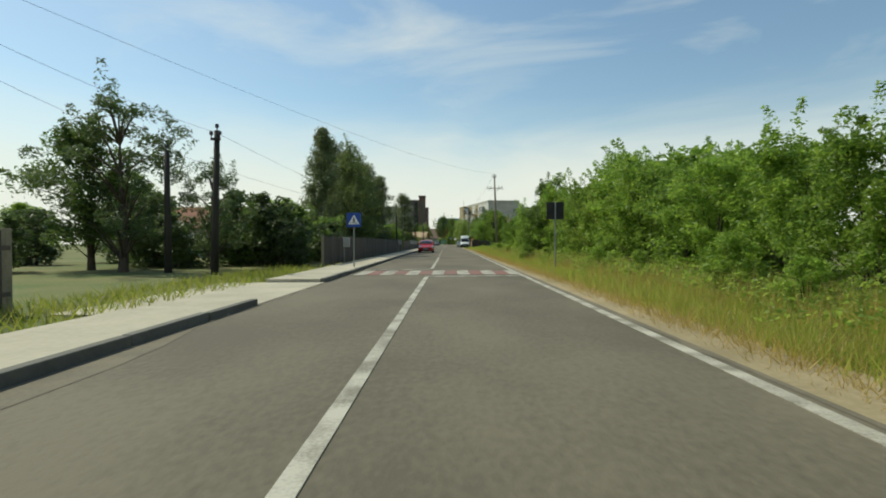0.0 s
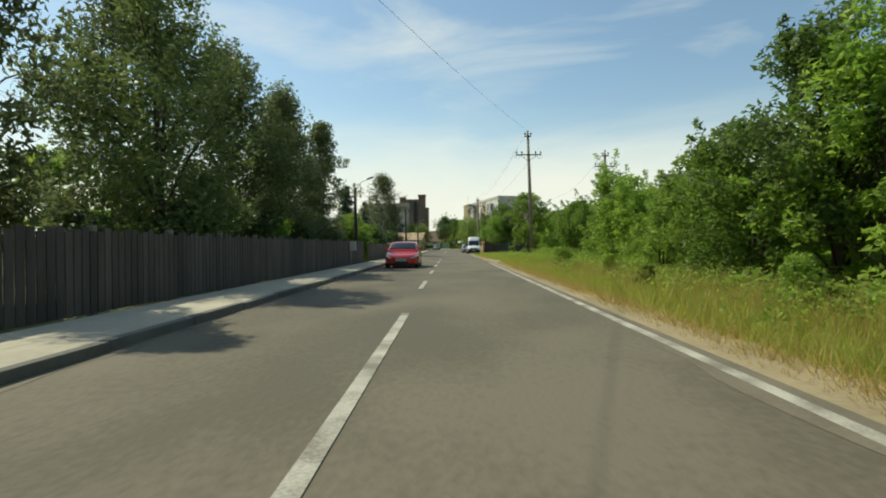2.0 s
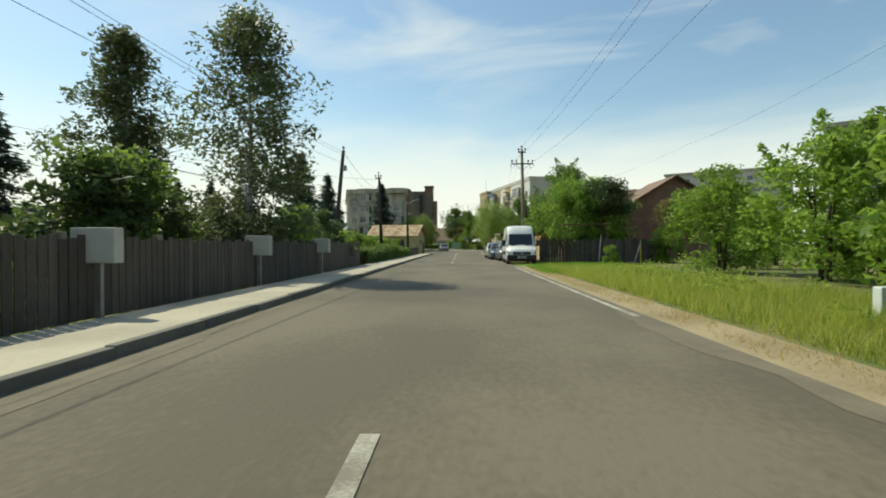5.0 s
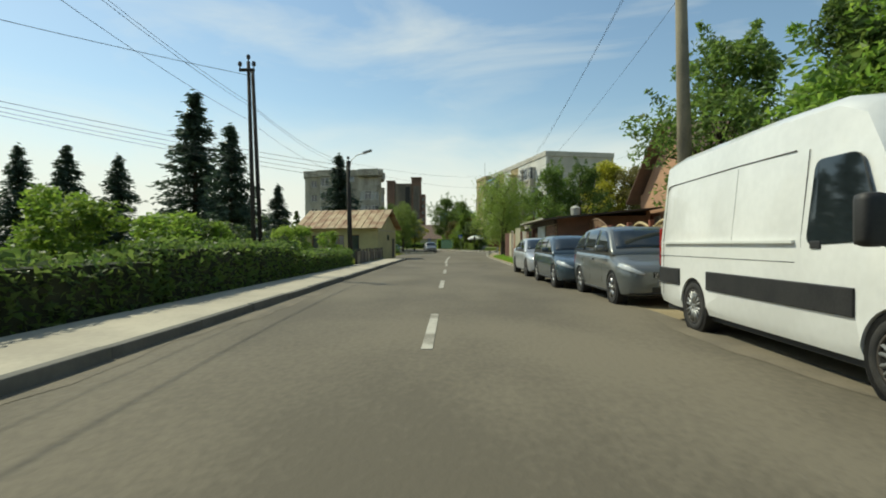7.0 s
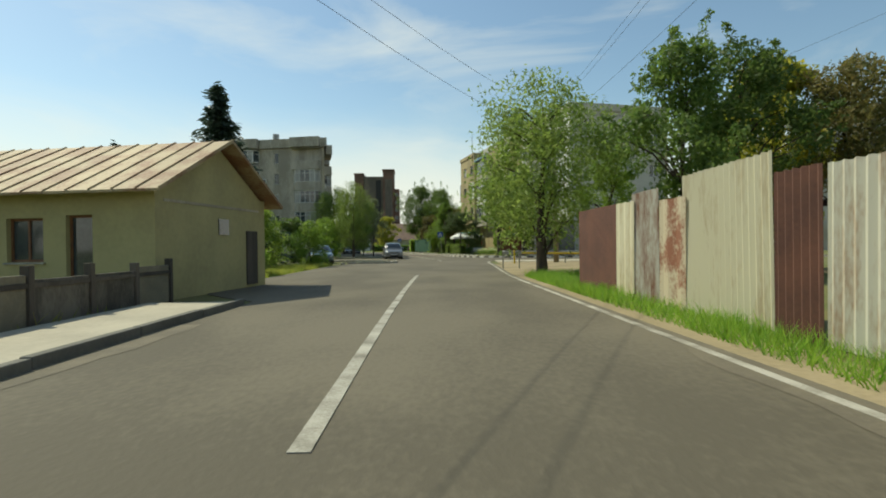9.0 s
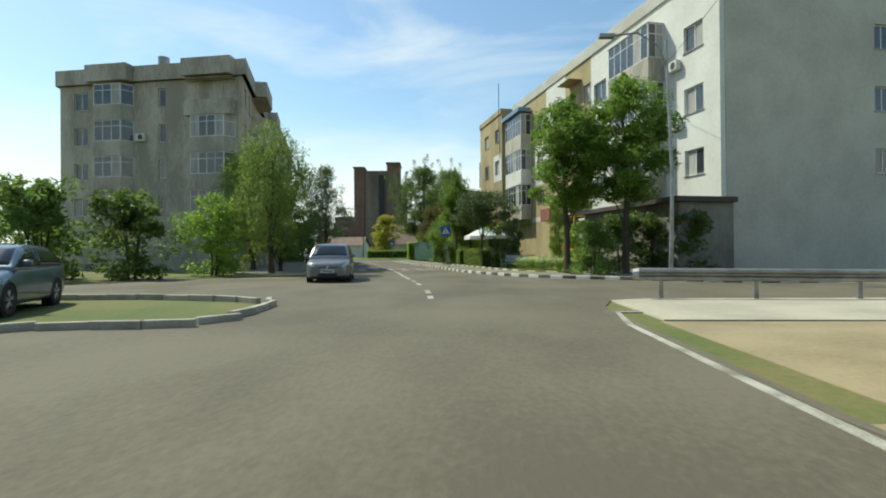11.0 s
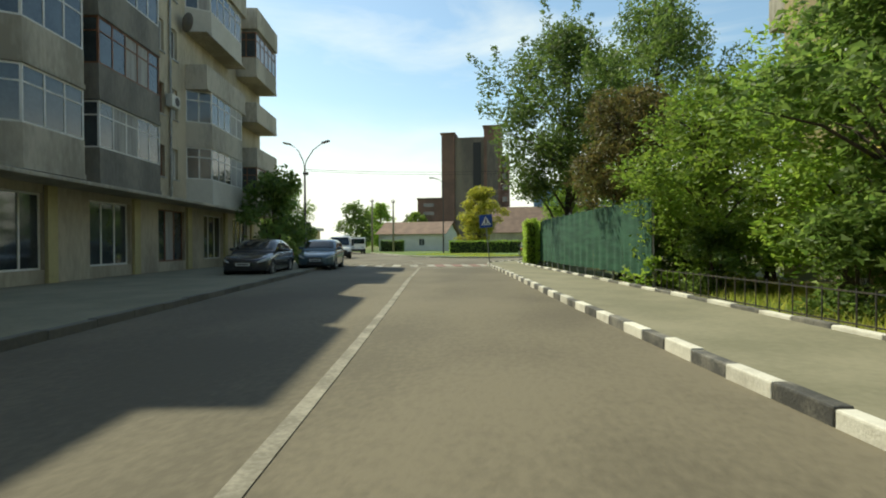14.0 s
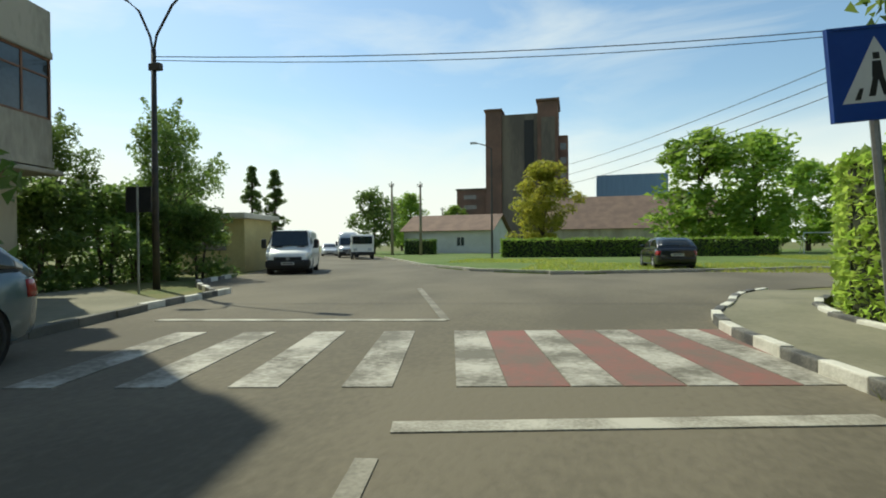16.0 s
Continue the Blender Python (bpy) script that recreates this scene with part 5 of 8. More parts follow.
for y in (0.4, 1.1):
    box(bm, 15.44, 15.53, y, y + 0.1, 1.95, 3.59)
    box(bm, 12.96, 13.05, y, y + 0.1, 1.95, 3.59)
box(bm, 12.95, 15.53, 1.79, 1.87, 3.12, 3.22)
box(bm, 12.95, 15.53, 1.775, 1.885, 1.951, 2.06)
part("window_frame", bm, M["frame_orange"], rest)
part("pane", B(13.0, 15.48, 0.4, 1.8, 1.95, 3.58), M["glass"], rest)
part("restaurant_roof", B(12.75, 15.75, 0.12, 2.05, 3.6, 3.85, 0.03), M["felt"], rest)
entry = part("entrance_door", B(16.0, 16.95, 0.003, 0.08, 0.1, 2.9, 0.01), M["glass"], flats2)
part("door_surround", B(15.85, 17.1, 0.001, 0.05, 0.05, 3.9), M["plaster_white"], entry)
awning_box = bmesh.new()
slab(awning_box, [(17.5, 0.2), (19.35, 0.2), (19.35, 1.4), (17.5, 1.4)], 3.75, 4.75)
part("awning", awning_box, M["awning"], flats2, "faded red awning box")
shutter = part("shutter_box", B(10.9, 11.75, 0.005, 1.75, 0.1, 3.5, 0.02), M["plaster_white"], flats2, "white ribbed metal cabinet")
for k in range(5):
    part("rib", B(10.98 + 0.16 * k, 11.03 + 0.16 * k, 1.751, 1.775, 0.15, 3.4), M["plaster_white"], shutter)
for x in (11.95, 12.55):
    part("gas_pipe", T([(x, 2.0, 0.2), (x, 2.0, 3.7), (x, 1.2, 3.74), (x, 0.08, 3.74)], 0.06), M["yellow_paint"], flats2, "yellow gas pipe")
for z in (1.3, 2.1, 2.9, 3.66):
    part("gas_pipe", T([(11.96, 2.0, z), (12.54, 2.0, z)], 0.05), M["yellow_paint"], flats2, "yellow gas pipe")
part("gas_pipe", T([(8.6, 0.95, 3.72), (11.0, 0.95, 3.72), (12.0, 1.2, 3.74)], 0.05), M["yellow_paint"], flats2, "yellow gas pipe")
part("gas_meter", B(12.1, 12.42, 1.75, 1.98, 2.25, 2.7, 0.03), M["plaster_white"], flats2, "white gas meter box")
part("antenna", T([(30.0, 1.35, 11.0), (30.0, 1.44, 15.6), (30.0, 1.44, 18.9)], 0.035, 6), M["darksteel"], flats2)


def simple_block(name, label, x, y, turn, w, d, h, mat, floors, cols, at_z=3.0):
    """A distant block: walls, roof slab and each window."""
    root = thing(name, label, "apartment building", at=(x, y, 0), turn=turn)
    part("wall", B(-w / 2, w / 2, 0, d, 0, h), M[mat], root)
    part("roof", B(-w / 2 - 0.3, w / 2 + 0.3, -0.3, d + 0.3, h, h + 0.5), M["plaster_grey"], root)
    step = (h - at_z) / floors
    for i in range(floors):
        for k in range(cols):
            cx = -w / 2 + w * (k + 0.5) / cols
            z = at_z + step * i + 0.7
            win = part("window", B(cx - 0.65, cx + 0.65, -0.05, 0.02, z, z + 1.3), M["frame_white"], root)
            part("pane", B(cx - 0.57, cx + 0.57, -0.06, -0.051, z + 0.08, z + 1.22), M["glass"], win)
            if (i + k) % 3 == 0:
                part("balcony", B(cx - 1.2, cx + 1.2, -1.0, -0.002, z - 0.9, z + 0.1), M["plaster_pale"], root)
    return root


simple_block("apartment_block", "pale distant apartment block behind trees", 52, 133, -36, 24, 10, 15.0, "plaster_pale", 5, 8)
simple_block("apartment_block", "pale distant apartment block behind trees", 60, 200, -31, 26, 10, 18, "plaster_pale", 5, 8)

# grain silo tower
silo = thing("silo_tower", "tall dark brick and concrete grain silo", "industrial building", at=(-23.4, 343, 0), turn=2)
part("shaft", B(-4.2, 3.4, -0.6, 9, 0, 28.8, 0.1), M["silo"], silo, "stained concrete shaft")
part("corner_tower", B(-7.6, -4.2, -1.4, 9, 0, 29.6, 0.08), M["brick_dark"], silo, "dark brick corner tower")
part("corner_tower", B(3.4, 7.6, -1.4, 9, 0, 31.0, 0.08), M["brick_dark"], silo, "dark brick corner tower")
part("side_stair", B(7.61, 9.6, 0.5, 9, 0, 24.0, 0.05), M["brick_dark"], silo)
part("grey_strip", B(4.2, 7.0, -1.7, -1.405, 2, 27.6, 0.05), M["silo"], silo)
part("dark_slot", B(0.6, 2.6, -0.75, -0.605, 10, 27.4), M["black"], silo)
part("cap", B(3.1, 7.9, -1.7, 9.2, 31.0, 31.5, 0.05), M["brick_dark"], silo)
part("cap", B(-7.9, -4.0, -1.7, 9.2, 29.6, 30.0, 0.05), M["brick_dark"], silo)
for z in (12, 15, 18, 21):
    part("window", B(8.0, 9.2, 0.42, 0.51, z, z + 1.4), M["glass"], silo)
wing = part("wing", B(-14.2, -7.61, -0.5, 9, 0, 13.0, 0.08), M["brick_dark"], silo, "brick side wing")
part("wing_roof", B(-14.4, -7.62, -0.7, 9.2, 13.0, 13.35, 0.04), M["silo"], wing)
for z in (4.0, 6.4, 8.8, 11.0):
    part("window", B(-12.6, -9.8, -0.56, -0.49, z, z + 0.9), M["glass"], wing)


def gabled(name, label, x, y, turn, w, d, eave, ridge, wall_mat, roof_mat, over=0.4, sheets=0, openings=(), category="house"):
    """A house of w along x and d along y, with the ridge along x, roof sheets and openings on the -y wall."""
    root = thing(name, label, category, at=(x, y, 0), turn=turn)
    panel("front_wall", root, I4, w, eave, [o[:4] for o in openings], M[wall_mat], 0.3)
    for o in openings:
        window(root, I4, *o[:4], o[4], o[5], curtain=0.1)
    part("back_wall", B(0, w, d - 0.3, d, 0, eave), M[wall_mat], root)
    for xa, xb in ((0.001, 0.3), (w - 0.3, w - 0.001)):
        bm = bmesh.new()
        vs = [[bm.verts.new((q, yy, zz)) for yy, zz in ((0.3, 0), (d - 0.3, 0), (d - 0.3, eave), (d / 2, ridge - 0.12), (0.3, eave))] for q in (xa, xb)]
        bm.faces.new(vs[0][::-1])
        bm.faces.new(vs[1])
        for i in range(5):
            bm.faces.new((vs[0][i], vs[0][(i + 1) % 5], vs[1][(i + 1) % 5], vs[1][i]))
        part("gable_wall", bm, M[wall_mat], root)
    part("floor_plate", B(0.3, w - 0.3, 0.3, d - 0.3, eave - 0.2, eave - 0.1), M["wood"], root)
    slope = (ridge - eave) / (d / 2)
    for s in (0, 1):
        n = sheets or 1
        for k in range(n):
            xa, xb = -over + (w + 2 * over) * k / n, -over + (w + 2 * over) * (k + 1) / n
            bm = bmesh.new()
            ya, za = -over, eave - over * slope
            pts = [(ya, za), (d / 2, ridge)]
            if s:
                pts = [(d - p, q) for p, q in pts]
            lift = 0.004 * (k % 2)
            vs = [bm.verts.new((q, p, z + dz + lift)) for q in (xa, xb - 0.01) for p, z in pts for dz in (0, 0.06)]
            for q in ((0, 2, 3, 1), (4, 5, 7, 6), (0, 1, 5, 4), (2, 6, 7, 3), (1, 3, 7, 5), (0, 4, 6, 2)):
                bm.faces.new([vs[i] for i in q])
            if sheets:
                for z in (0.06,):
                    a0, a1 = pts
                    vs = [bm.verts.new((q, p, zz + dz)) for q in (xb - 0.035, xb - 0.012) for p, zz in pts for dz in (0.06, 0.1)]
                    for q in ((0, 2, 3, 1), (4, 5, 7, 6), (0, 1, 5, 4), (2, 6, 7, 3), (1, 3, 7, 5), (0, 4, 6, 2)):
                        bm.faces.new([vs[i] for i in q])
            part("roof_sheet" if sheets else "roof", bm, M[roof_mat], root)
    return root


hut = gabled("cottage", "small yellow plastered cottage with rusty tin roof", -13.6, 149.4, -9, 6.6, 5.3, 2.75, 4.15, "plaster_yellow", "tin_roof", 0.45, 13,
             ((0.9, 1.5, 0.9, 2.0, 1, "frame_brown"), (2.7, 3.7, 0.95, 2.0, 2, "frame_brown"), (4.3, 5.0, 0.1, 2.05, 1, "frame_brown")))
part("side_window", B(6.58, 6.63, 2.6, 3.1, 1.6, 2.05), M["glass"], hut)
part("side_door", B(6.58, 6.64, 4.1, 4.75, 0.1, 1.75, 0.01), M["wood"], hut)
part("wall_stripe", B(6.55, 6.615, 0.3, 4.9, 2.35, 2.42), M["plaster_beige"], hut)
house = gabled("house", "peach plastered house with brown tiled gable roof", 9.2, 135.2, -90, 8.2, 8.0, 3.85, 6.9, "plaster_peach", "tile_roof", 0.6, 0, ((1.0, 1.9, 1.2, 2.5, 1, "frame_white"), (4.5, 5.8, 1.2, 2.5, 2, "frame_white")))
# the gable looks to the street: turn the house so that its ridge runs away from it
house.matrix_world = pose(9.2, 127.0, 0, 0, 0, 0)
part("gable_window", B(-0.03, 0.02, 5.2, 6.1, 1.3, 2.6), M["frame_white"], house)
gabled("house", "white walled house with grey tiled roof", -33.4, 297, -6, 12.2, 8, 3.2, 5.2, "plaster_white", "tile_roof", 0.5, 0, ((7.5, 8.6, 1, 2.2, 2, "frame_white"),))
gabled("house", "small house with orange red tiled roof", -24.5, 44, 0, 7, 6, 2.7, 4.4, "plaster_pale", "red_roof", 0.4, 0, ((3, 4, 1, 2.2, 2, "frame_white"),))
gabled("warehouse", "long low warehouse with brown tiled roof", -17.0, 322, 2, 28, 14, 4.0, 9.6, "plaster_beige", "tile_roof", 0.5, 0, (), "industrial building")
wh = thing("warehouse", "warehouse clad with blue metal sheets", "industrial building", at=(-8, 362, 0))
part("wall", B(0, 16, 0, 14, 0, 17.5, 0.05), M["blue_roof"], wh)
part("lean_to", B(16.01, 26, 0, 14, 0, 13.2, 0.05), M["blue_roof"], wh)
conv = thing("conveyor", "grey inclined conveyor gallery beside silo", "machinery", at=(-46.5, 366, 0))
part("gallery", T([(-3, 0, 6.5), (1.6, 0, 10.8)], 0.8, 4), M["steel"], conv)
part("support_post", T([(-1.6, 0, 0), (-1.6, 0, 8.0)], 0.25, 6), M["steel"], conv)
part("support_post", T([(0.6, 0, 0), (0.6, 0, 9.2)], 0.25, 6), M["steel"], conv)
# kiosk at the far corner
kiosk = thing("kiosk", "yellow kiosk with pale flat roof", "kiosk", at=(-29.0, 250.5, 0), turn=10)
part("body", B(0, 4.5, 0, 3, 0, 2.5, 0.03), M["plaster_yellow"], kiosk)
part("roof", B(-0.3, 4.8, -0.6, 3.3, 2.5, 2.75, 0.03), M["plaster_pale"], kiosk)
part("counter_window", B(0.6, 3.6, -0.04, 0.01, 1.0, 2.1), M["glass"], kiosk)
gabled("house", "brown brick house with tiled gable roof", 21.0, 121.0, 90, 5.5, 7.6, 4.7, 7.0, "brick", "tile_roof", 0.6, 0, ())


# ---- poles, lamps, wires ----
def insulators(parent, pts):
    for x, y, z in pts:
        bm = bmesh.new()
        tube(bm, [(x, y, z), (x, y, z + 0.1), (x, y, z + 0.101), (x, y, z + 0.16), (x, y, z + 0.161), (x, y, z + 0.25)], [0.02, 0.02, 0.07, 0.06, 0.085, 0.05], 8)
        part("insulator", bm, M["ceramic"], parent)


def power_pole(x, y, h, lean=(0, 0), arms=((1.9, 1.1),), label="grey concrete power pole with crossarm and insulators", turn=0):
    root = thing("power_pole", label, "utility pole", "power poles", (x, y, 0), turn)
    bm = bmesh.new()
    tube(bm, [(0, 0, -0.2), (lean[0] * 0.5, lean[1] * 0.5, h * 0.5), (lean[0], lean[1], h)], [0.19, 0.15, 0.105], 10)
    part("pole", bm, M["concrete"], root, smooth=True)
    for drop, half in arms:
        z = h - drop
        k = z / h
        cx, cy = lean[0] * k, lean[1] * k
        part("crossarm", B(cx - half, cx + half, cy - 0.16, cy - 0.09, z - 0.05, z + 0.05, 0.01), M["darksteel"], root)
        part("brace", T([(cx - half * 0.7, cy - 0.13, z - 0.02), (cx, cy - 0.14, z - 0.55), (cx + half * 0.7, cy - 0.13, z - 0.02)], 0.022, 6), M["darksteel"], root)
        insulators(root, [(cx + s * half * q, cy - 0.12, z + 0.05) for s in (-1, 1) for q in (0.55, 0.95)])
        for s in (-1, 1):
            part("hook", T([(cx + s * half, cy - 0.12, z), (cx + s * (half + 0.1), cy - 0.12, z - 0.18), (cx + s * half * 0.8, cy - 0.12, z - 0.34), (cx + s * half * 0.66, cy - 0.12, z - 0.1)], 0.018, 5), M["darksteel"], root)
    part("crossarm", B(lean[0] - 0.3, lean[0] + 0.3, lean[1] - 0.15, lean[1] - 0.08, h - 0.32, h - 0.22, 0.01), M["darksteel"], root)
    insulators(root, [(lean[0] - 0.26, lean[1] - 0.11, h - 0.22), (lean[0] + 0.26, lean[1] - 0.11, h - 0.22), (lean[0], lean[1], h)])
    return root


power_pole(6.95, 77.7, 11.0, (-0.35, 0.1))
power_pole(13.5, 78.8, 9.4, (0.1, 0), ((1.2, 0.9), (2.2, 0.8)))
power_pole(4.35, 118.2, 8.9, (-0.2, 0.0), ((1.2, 0.85),))
power_pole(7.7, 172, 10.4, (-0.1, 0), ((0.8, 0.7), (1.6, 0.6)))


def wood_pole(x, y, h, lean=(0, 0), twin=False, arm=None, lamp=None, bands=0):
    root = thing("wooden_pole", "dark tarred wooden utility pole" + (" with street lamp arm" if lamp else " carrying overhead cables"), "utility pole", "wooden poles", (x, y, 0))
    thin = 0.62 if twin else 1.0
    part("pole", T([(0, 0, -0.2), (lean[0] * 0.5, lean[1] * 0.5, h * 0.5), (lean[0], lean[1], h)], [0.15 * thin, 0.125 * thin, 0.1 * thin], 9), M["polewood"], root, smooth=True)
    if twin:
        part("pole", T([(0.12, 0.42, -0.2), (lean[0] + 0.06, lean[1] + 0.24, h * 0.97)], [0.09, 0.065], 9), M["polewood"], root, smooth=True)
    if arm:
        part("crossarm", B(lean[0] - arm, lean[0] + arm, lean[1] - 0.18, lean[1] - 0.1, h - 0.4, h - 0.3, 0.01), M["polewood"], root)
        insulators(root, [(lean[0] + s * arm * 0.9, lean[1] - 0.14, h - 0.3) for s in (-1, 1)])
    insulators(root, [(lean[0], lean[1], h)])
    if lamp:
        lx, lz = lamp
        part("lamp_arm", T([(lean[0] + 0.08, lean[1], h - 0.5), (lean[0] + 0.15, lean[1] - 0.05, h - 0.05), (lean[0] + lx * 0.5, lean[1] - 0.1, h + lz * 0.65), (lean[0] + lx, lean[1] - 0.1, h + lz)], 0.028, 7), M["steel"], root)
        bm = bmesh.new()
        box(bm, -0.1, 0.42, -0.11, 0.11, -0.05, 0.07, 0.035)
        bmesh.ops.transform(bm, matrix=pose(lean[0] + lx, lean[1] - 0.1, h + lz, 0, -18, 0), verts=bm.verts)
        part("lamp_head", bm, M["steel"], root, "grey street lamp head")
    for k in range(bands):
        z = h - 1.2 - 0.9 * k
        part("cable_box", B(0.08 + lean[0] * z / h, 0.3 + lean[0] * z / h, -0.1, 0.1, z, z + 0.3, 0.02), M["steel"], root)
    return root


wood_pole(-9.0, 20.0, 5.5, (0.15, 0), arm=0.18)
wood_pole(-14.5, 8.0, 8.2, (0.2, 0))
wood_pole(-11.6, 21.5, 5.0)
wood_pole(-7.05, 70.0, 5.5, (-0.1, 0), lamp=(1.0, 0.6))
wood_pole(-8.3, 107.2, 6.9, (0.65, 0), bands=1)
wood_pole(-8.25, 125.2, 7.9, (-0.2, 0), twin=True, arm=0.28)
wood_pole(-6.75, 135.4, 5.9, (-0.12, 0), lamp=(0.95, 0.42), bands=1)


def wire(pts, sag=0.5, r=0.006, label="black overhead cable between poles"):
    """Hanging cables from support to support."""
    bm = bmesh.new()
    for a, b in zip(pts, pts[1:]):
        a, b = Vector(a), Vector(b)
        line = [a.lerp(b, k / 14) - Vector((0, 0, sag * 4 * (k / 14) * (1 - k / 14))) for k in range(15)]
        tube(bm, line, r, 5)
    ob = part("overhead_cable", bm, M["cable"])
    return tagged(ob, label, "cable", "overhead cables")


wire([(6.6, 77.7, 11.2), (-14.3, 8.0, 8.3), (-20, -12, 9)], 1.1)
wire([(-14.3, 8.0, 8.2), (-8.85, 20.0, 5.4), (-7.15, 70.0, 5.4)], 0.45)
wire([(-14.3, 8.0, 7.9), (-11.6, 21.5, 5.0), (-7.15, 70.0, 5.1)], 0.5)
wire([(6.6 - 0.9, 77.5, 9.6), (4.15 - 0.75, 118.1, 7.8), (7.6 - 0.6, 171.9, 9.7)], 0.8)
wire([(6.6 + 0.9, 77.5, 9.6), (4.15 + 0.75, 118.1, 7.8), (7.6 + 0.6, 171.9, 9.7)], 0.85)
wire([(6.6, 77.5, 11.2), (4.15, 118.1, 9.1), (7.6, 171.9, 10.6)], 0.7)
wire([(13.6, 78.8, 9.6), (18, 120, 9.5), (16, 172, 11)], 0.8)
for dz, dx in ((0.0, 0.0), (-0.6, -0.1), (-0.25, 0.2)):
    wire([(-7.15 + dx, 70.0, 5.4 + dz), (-7.65 + dx, 107.2, 6.8 + dz), (-8.4 + dx, 125.2, 6.4 + dz), (-6.9 + dx, 135.4, 5.8 + dz)], 0.35)
wire([(-6.9, 135.4, 5.8), (7.55, 171.9, 10.4)], 0.8)
wire([(-6.9, 135.4, 5.5), (7.4, 171.9, 9.0)], 0.9)
for k in range(4):
    wire([(-6.9, 135.4, 5.6 - 0.25 * k), (-24 - 2 * k, 118 + 3 * k, 7.5 + 0.5 * k)], 0.35, 0.01)
wire([(-8.45, 125.2, 7.4), (-26, 104, 8.0)], 0.5, 0.01)
wire([(7.6, 171.8, 10.2), (22, 168, 9.4)], 0.4, 0.01)
wire([(7.6, 171.8, 9.6), (12.5, 200, 11.0)], 0.4, 0.01)


def double_lamp(x, y, h):
    root = thing("street_lamp", "tall grey street lamp with two curved arms", "street lamp", at=(x, y, 0))
    part("pole", T([(0, 0, -0.1), (0, 0, 3), (0, 0, h - 1.6)], [0.1, 0.085, 0.065], 10), M["darksteel"], root, smooth=True)
    for s, reach, up in ((-1, 1.1, 0.0), (1, 1.45, 0.0)):
        part("lamp_arm", T([(0, 0, h - 1.7), (s * 0.12, 0, h - 1.2), (s * 0.45 * reach, 0, h - 0.45), (s * 0.8 * reach, -0.05, h - 0.12), (s * reach, -0.1, h)], 0.035, 7), M["darksteel"], root)
        bm = bmesh.new()
        box(bm, -0.08, 0.5, -0.12, 0.12, -0.05, 0.08, 0.035)
        bmesh.ops.transform(bm, matrix=pose(s * reach, -0.1, h, 0, -12, 0) if s > 0 else pose(s * reach, -0.1, h, 0, -12, 180), verts=bm.verts)
        part("lamp_head", bm, M["steel"], root)
    part("cable_clamp", B(-0.12, 0.25, -0.08, 0.08, h - 2.2, h - 2.0, 0.02), M["darksteel"], root)
    return root


double_lamp(-20.75, 242.2, 8.35)
wire([(-20.75, 242.2, 6.55), (4.5, 247, 7.0)], 0.45, 0.013)
wire([(-20.75, 242.2, 6.45), (4.5, 247, 6.95)], 0.55, 0.011)
wood_pole(4.5, 247, 9.0)
for k in range(3):
    wire([(4.5, 247, 8.8 - 0.5 * k), (-16.5, 300, 10.5 - 1.2 * k)], 0.8, 0.02)
for x, y, h in ((-31.0, 286.5, 8.2), (-27.4, 286, 8.0), (-34, 318, 7.5)):
    power_pole(x, y, h, arms=(), label="slim grey concrete pole beside house")
lamp = thing("street_lamp", "slim street lamp beside lawn", "street lamp", at=(-17.0, 273.5, 0))
part("pole", T([(0, 0, -0.1), (0, 0, 9.2)], [0.1, 0.06], 8), M["darksteel"], lamp)
part("lamp_arm", T([(0, 0, 9.1), (-0.6, 0, 9.5), (-1.3, 0, 9.7)], 0.04, 6), M["darksteel"], lamp)
part("lamp_head", B(-1.8, -1.25, -0.12, 0.12, 9.64, 9.78, 0.03), M["steel"], lamp)
lamp = thing("street_lamp", "curved street lamp on concrete pole", "street lamp", at=(9.0, 186.2, 0))
part("pole", T([(0, 0, -0.1), (0.1, 0, 4), (-0.1, 0, 9.4)], [0.09, 0.07, 0.05], 8), M["steel"], lamp)
part("lamp_arm", T([(-0.1, 0, 8.4), (-0.4, 0, 9.2), (-1.2, 0, 9.7), (-2.2, 0, 9.6)], 0.04, 6), M["steel"], lamp)
part("lamp_head", B(-2.7, -2.1, -0.12, 0.12, 9.5, 9.66, 0.03), M["steel"], lamp)


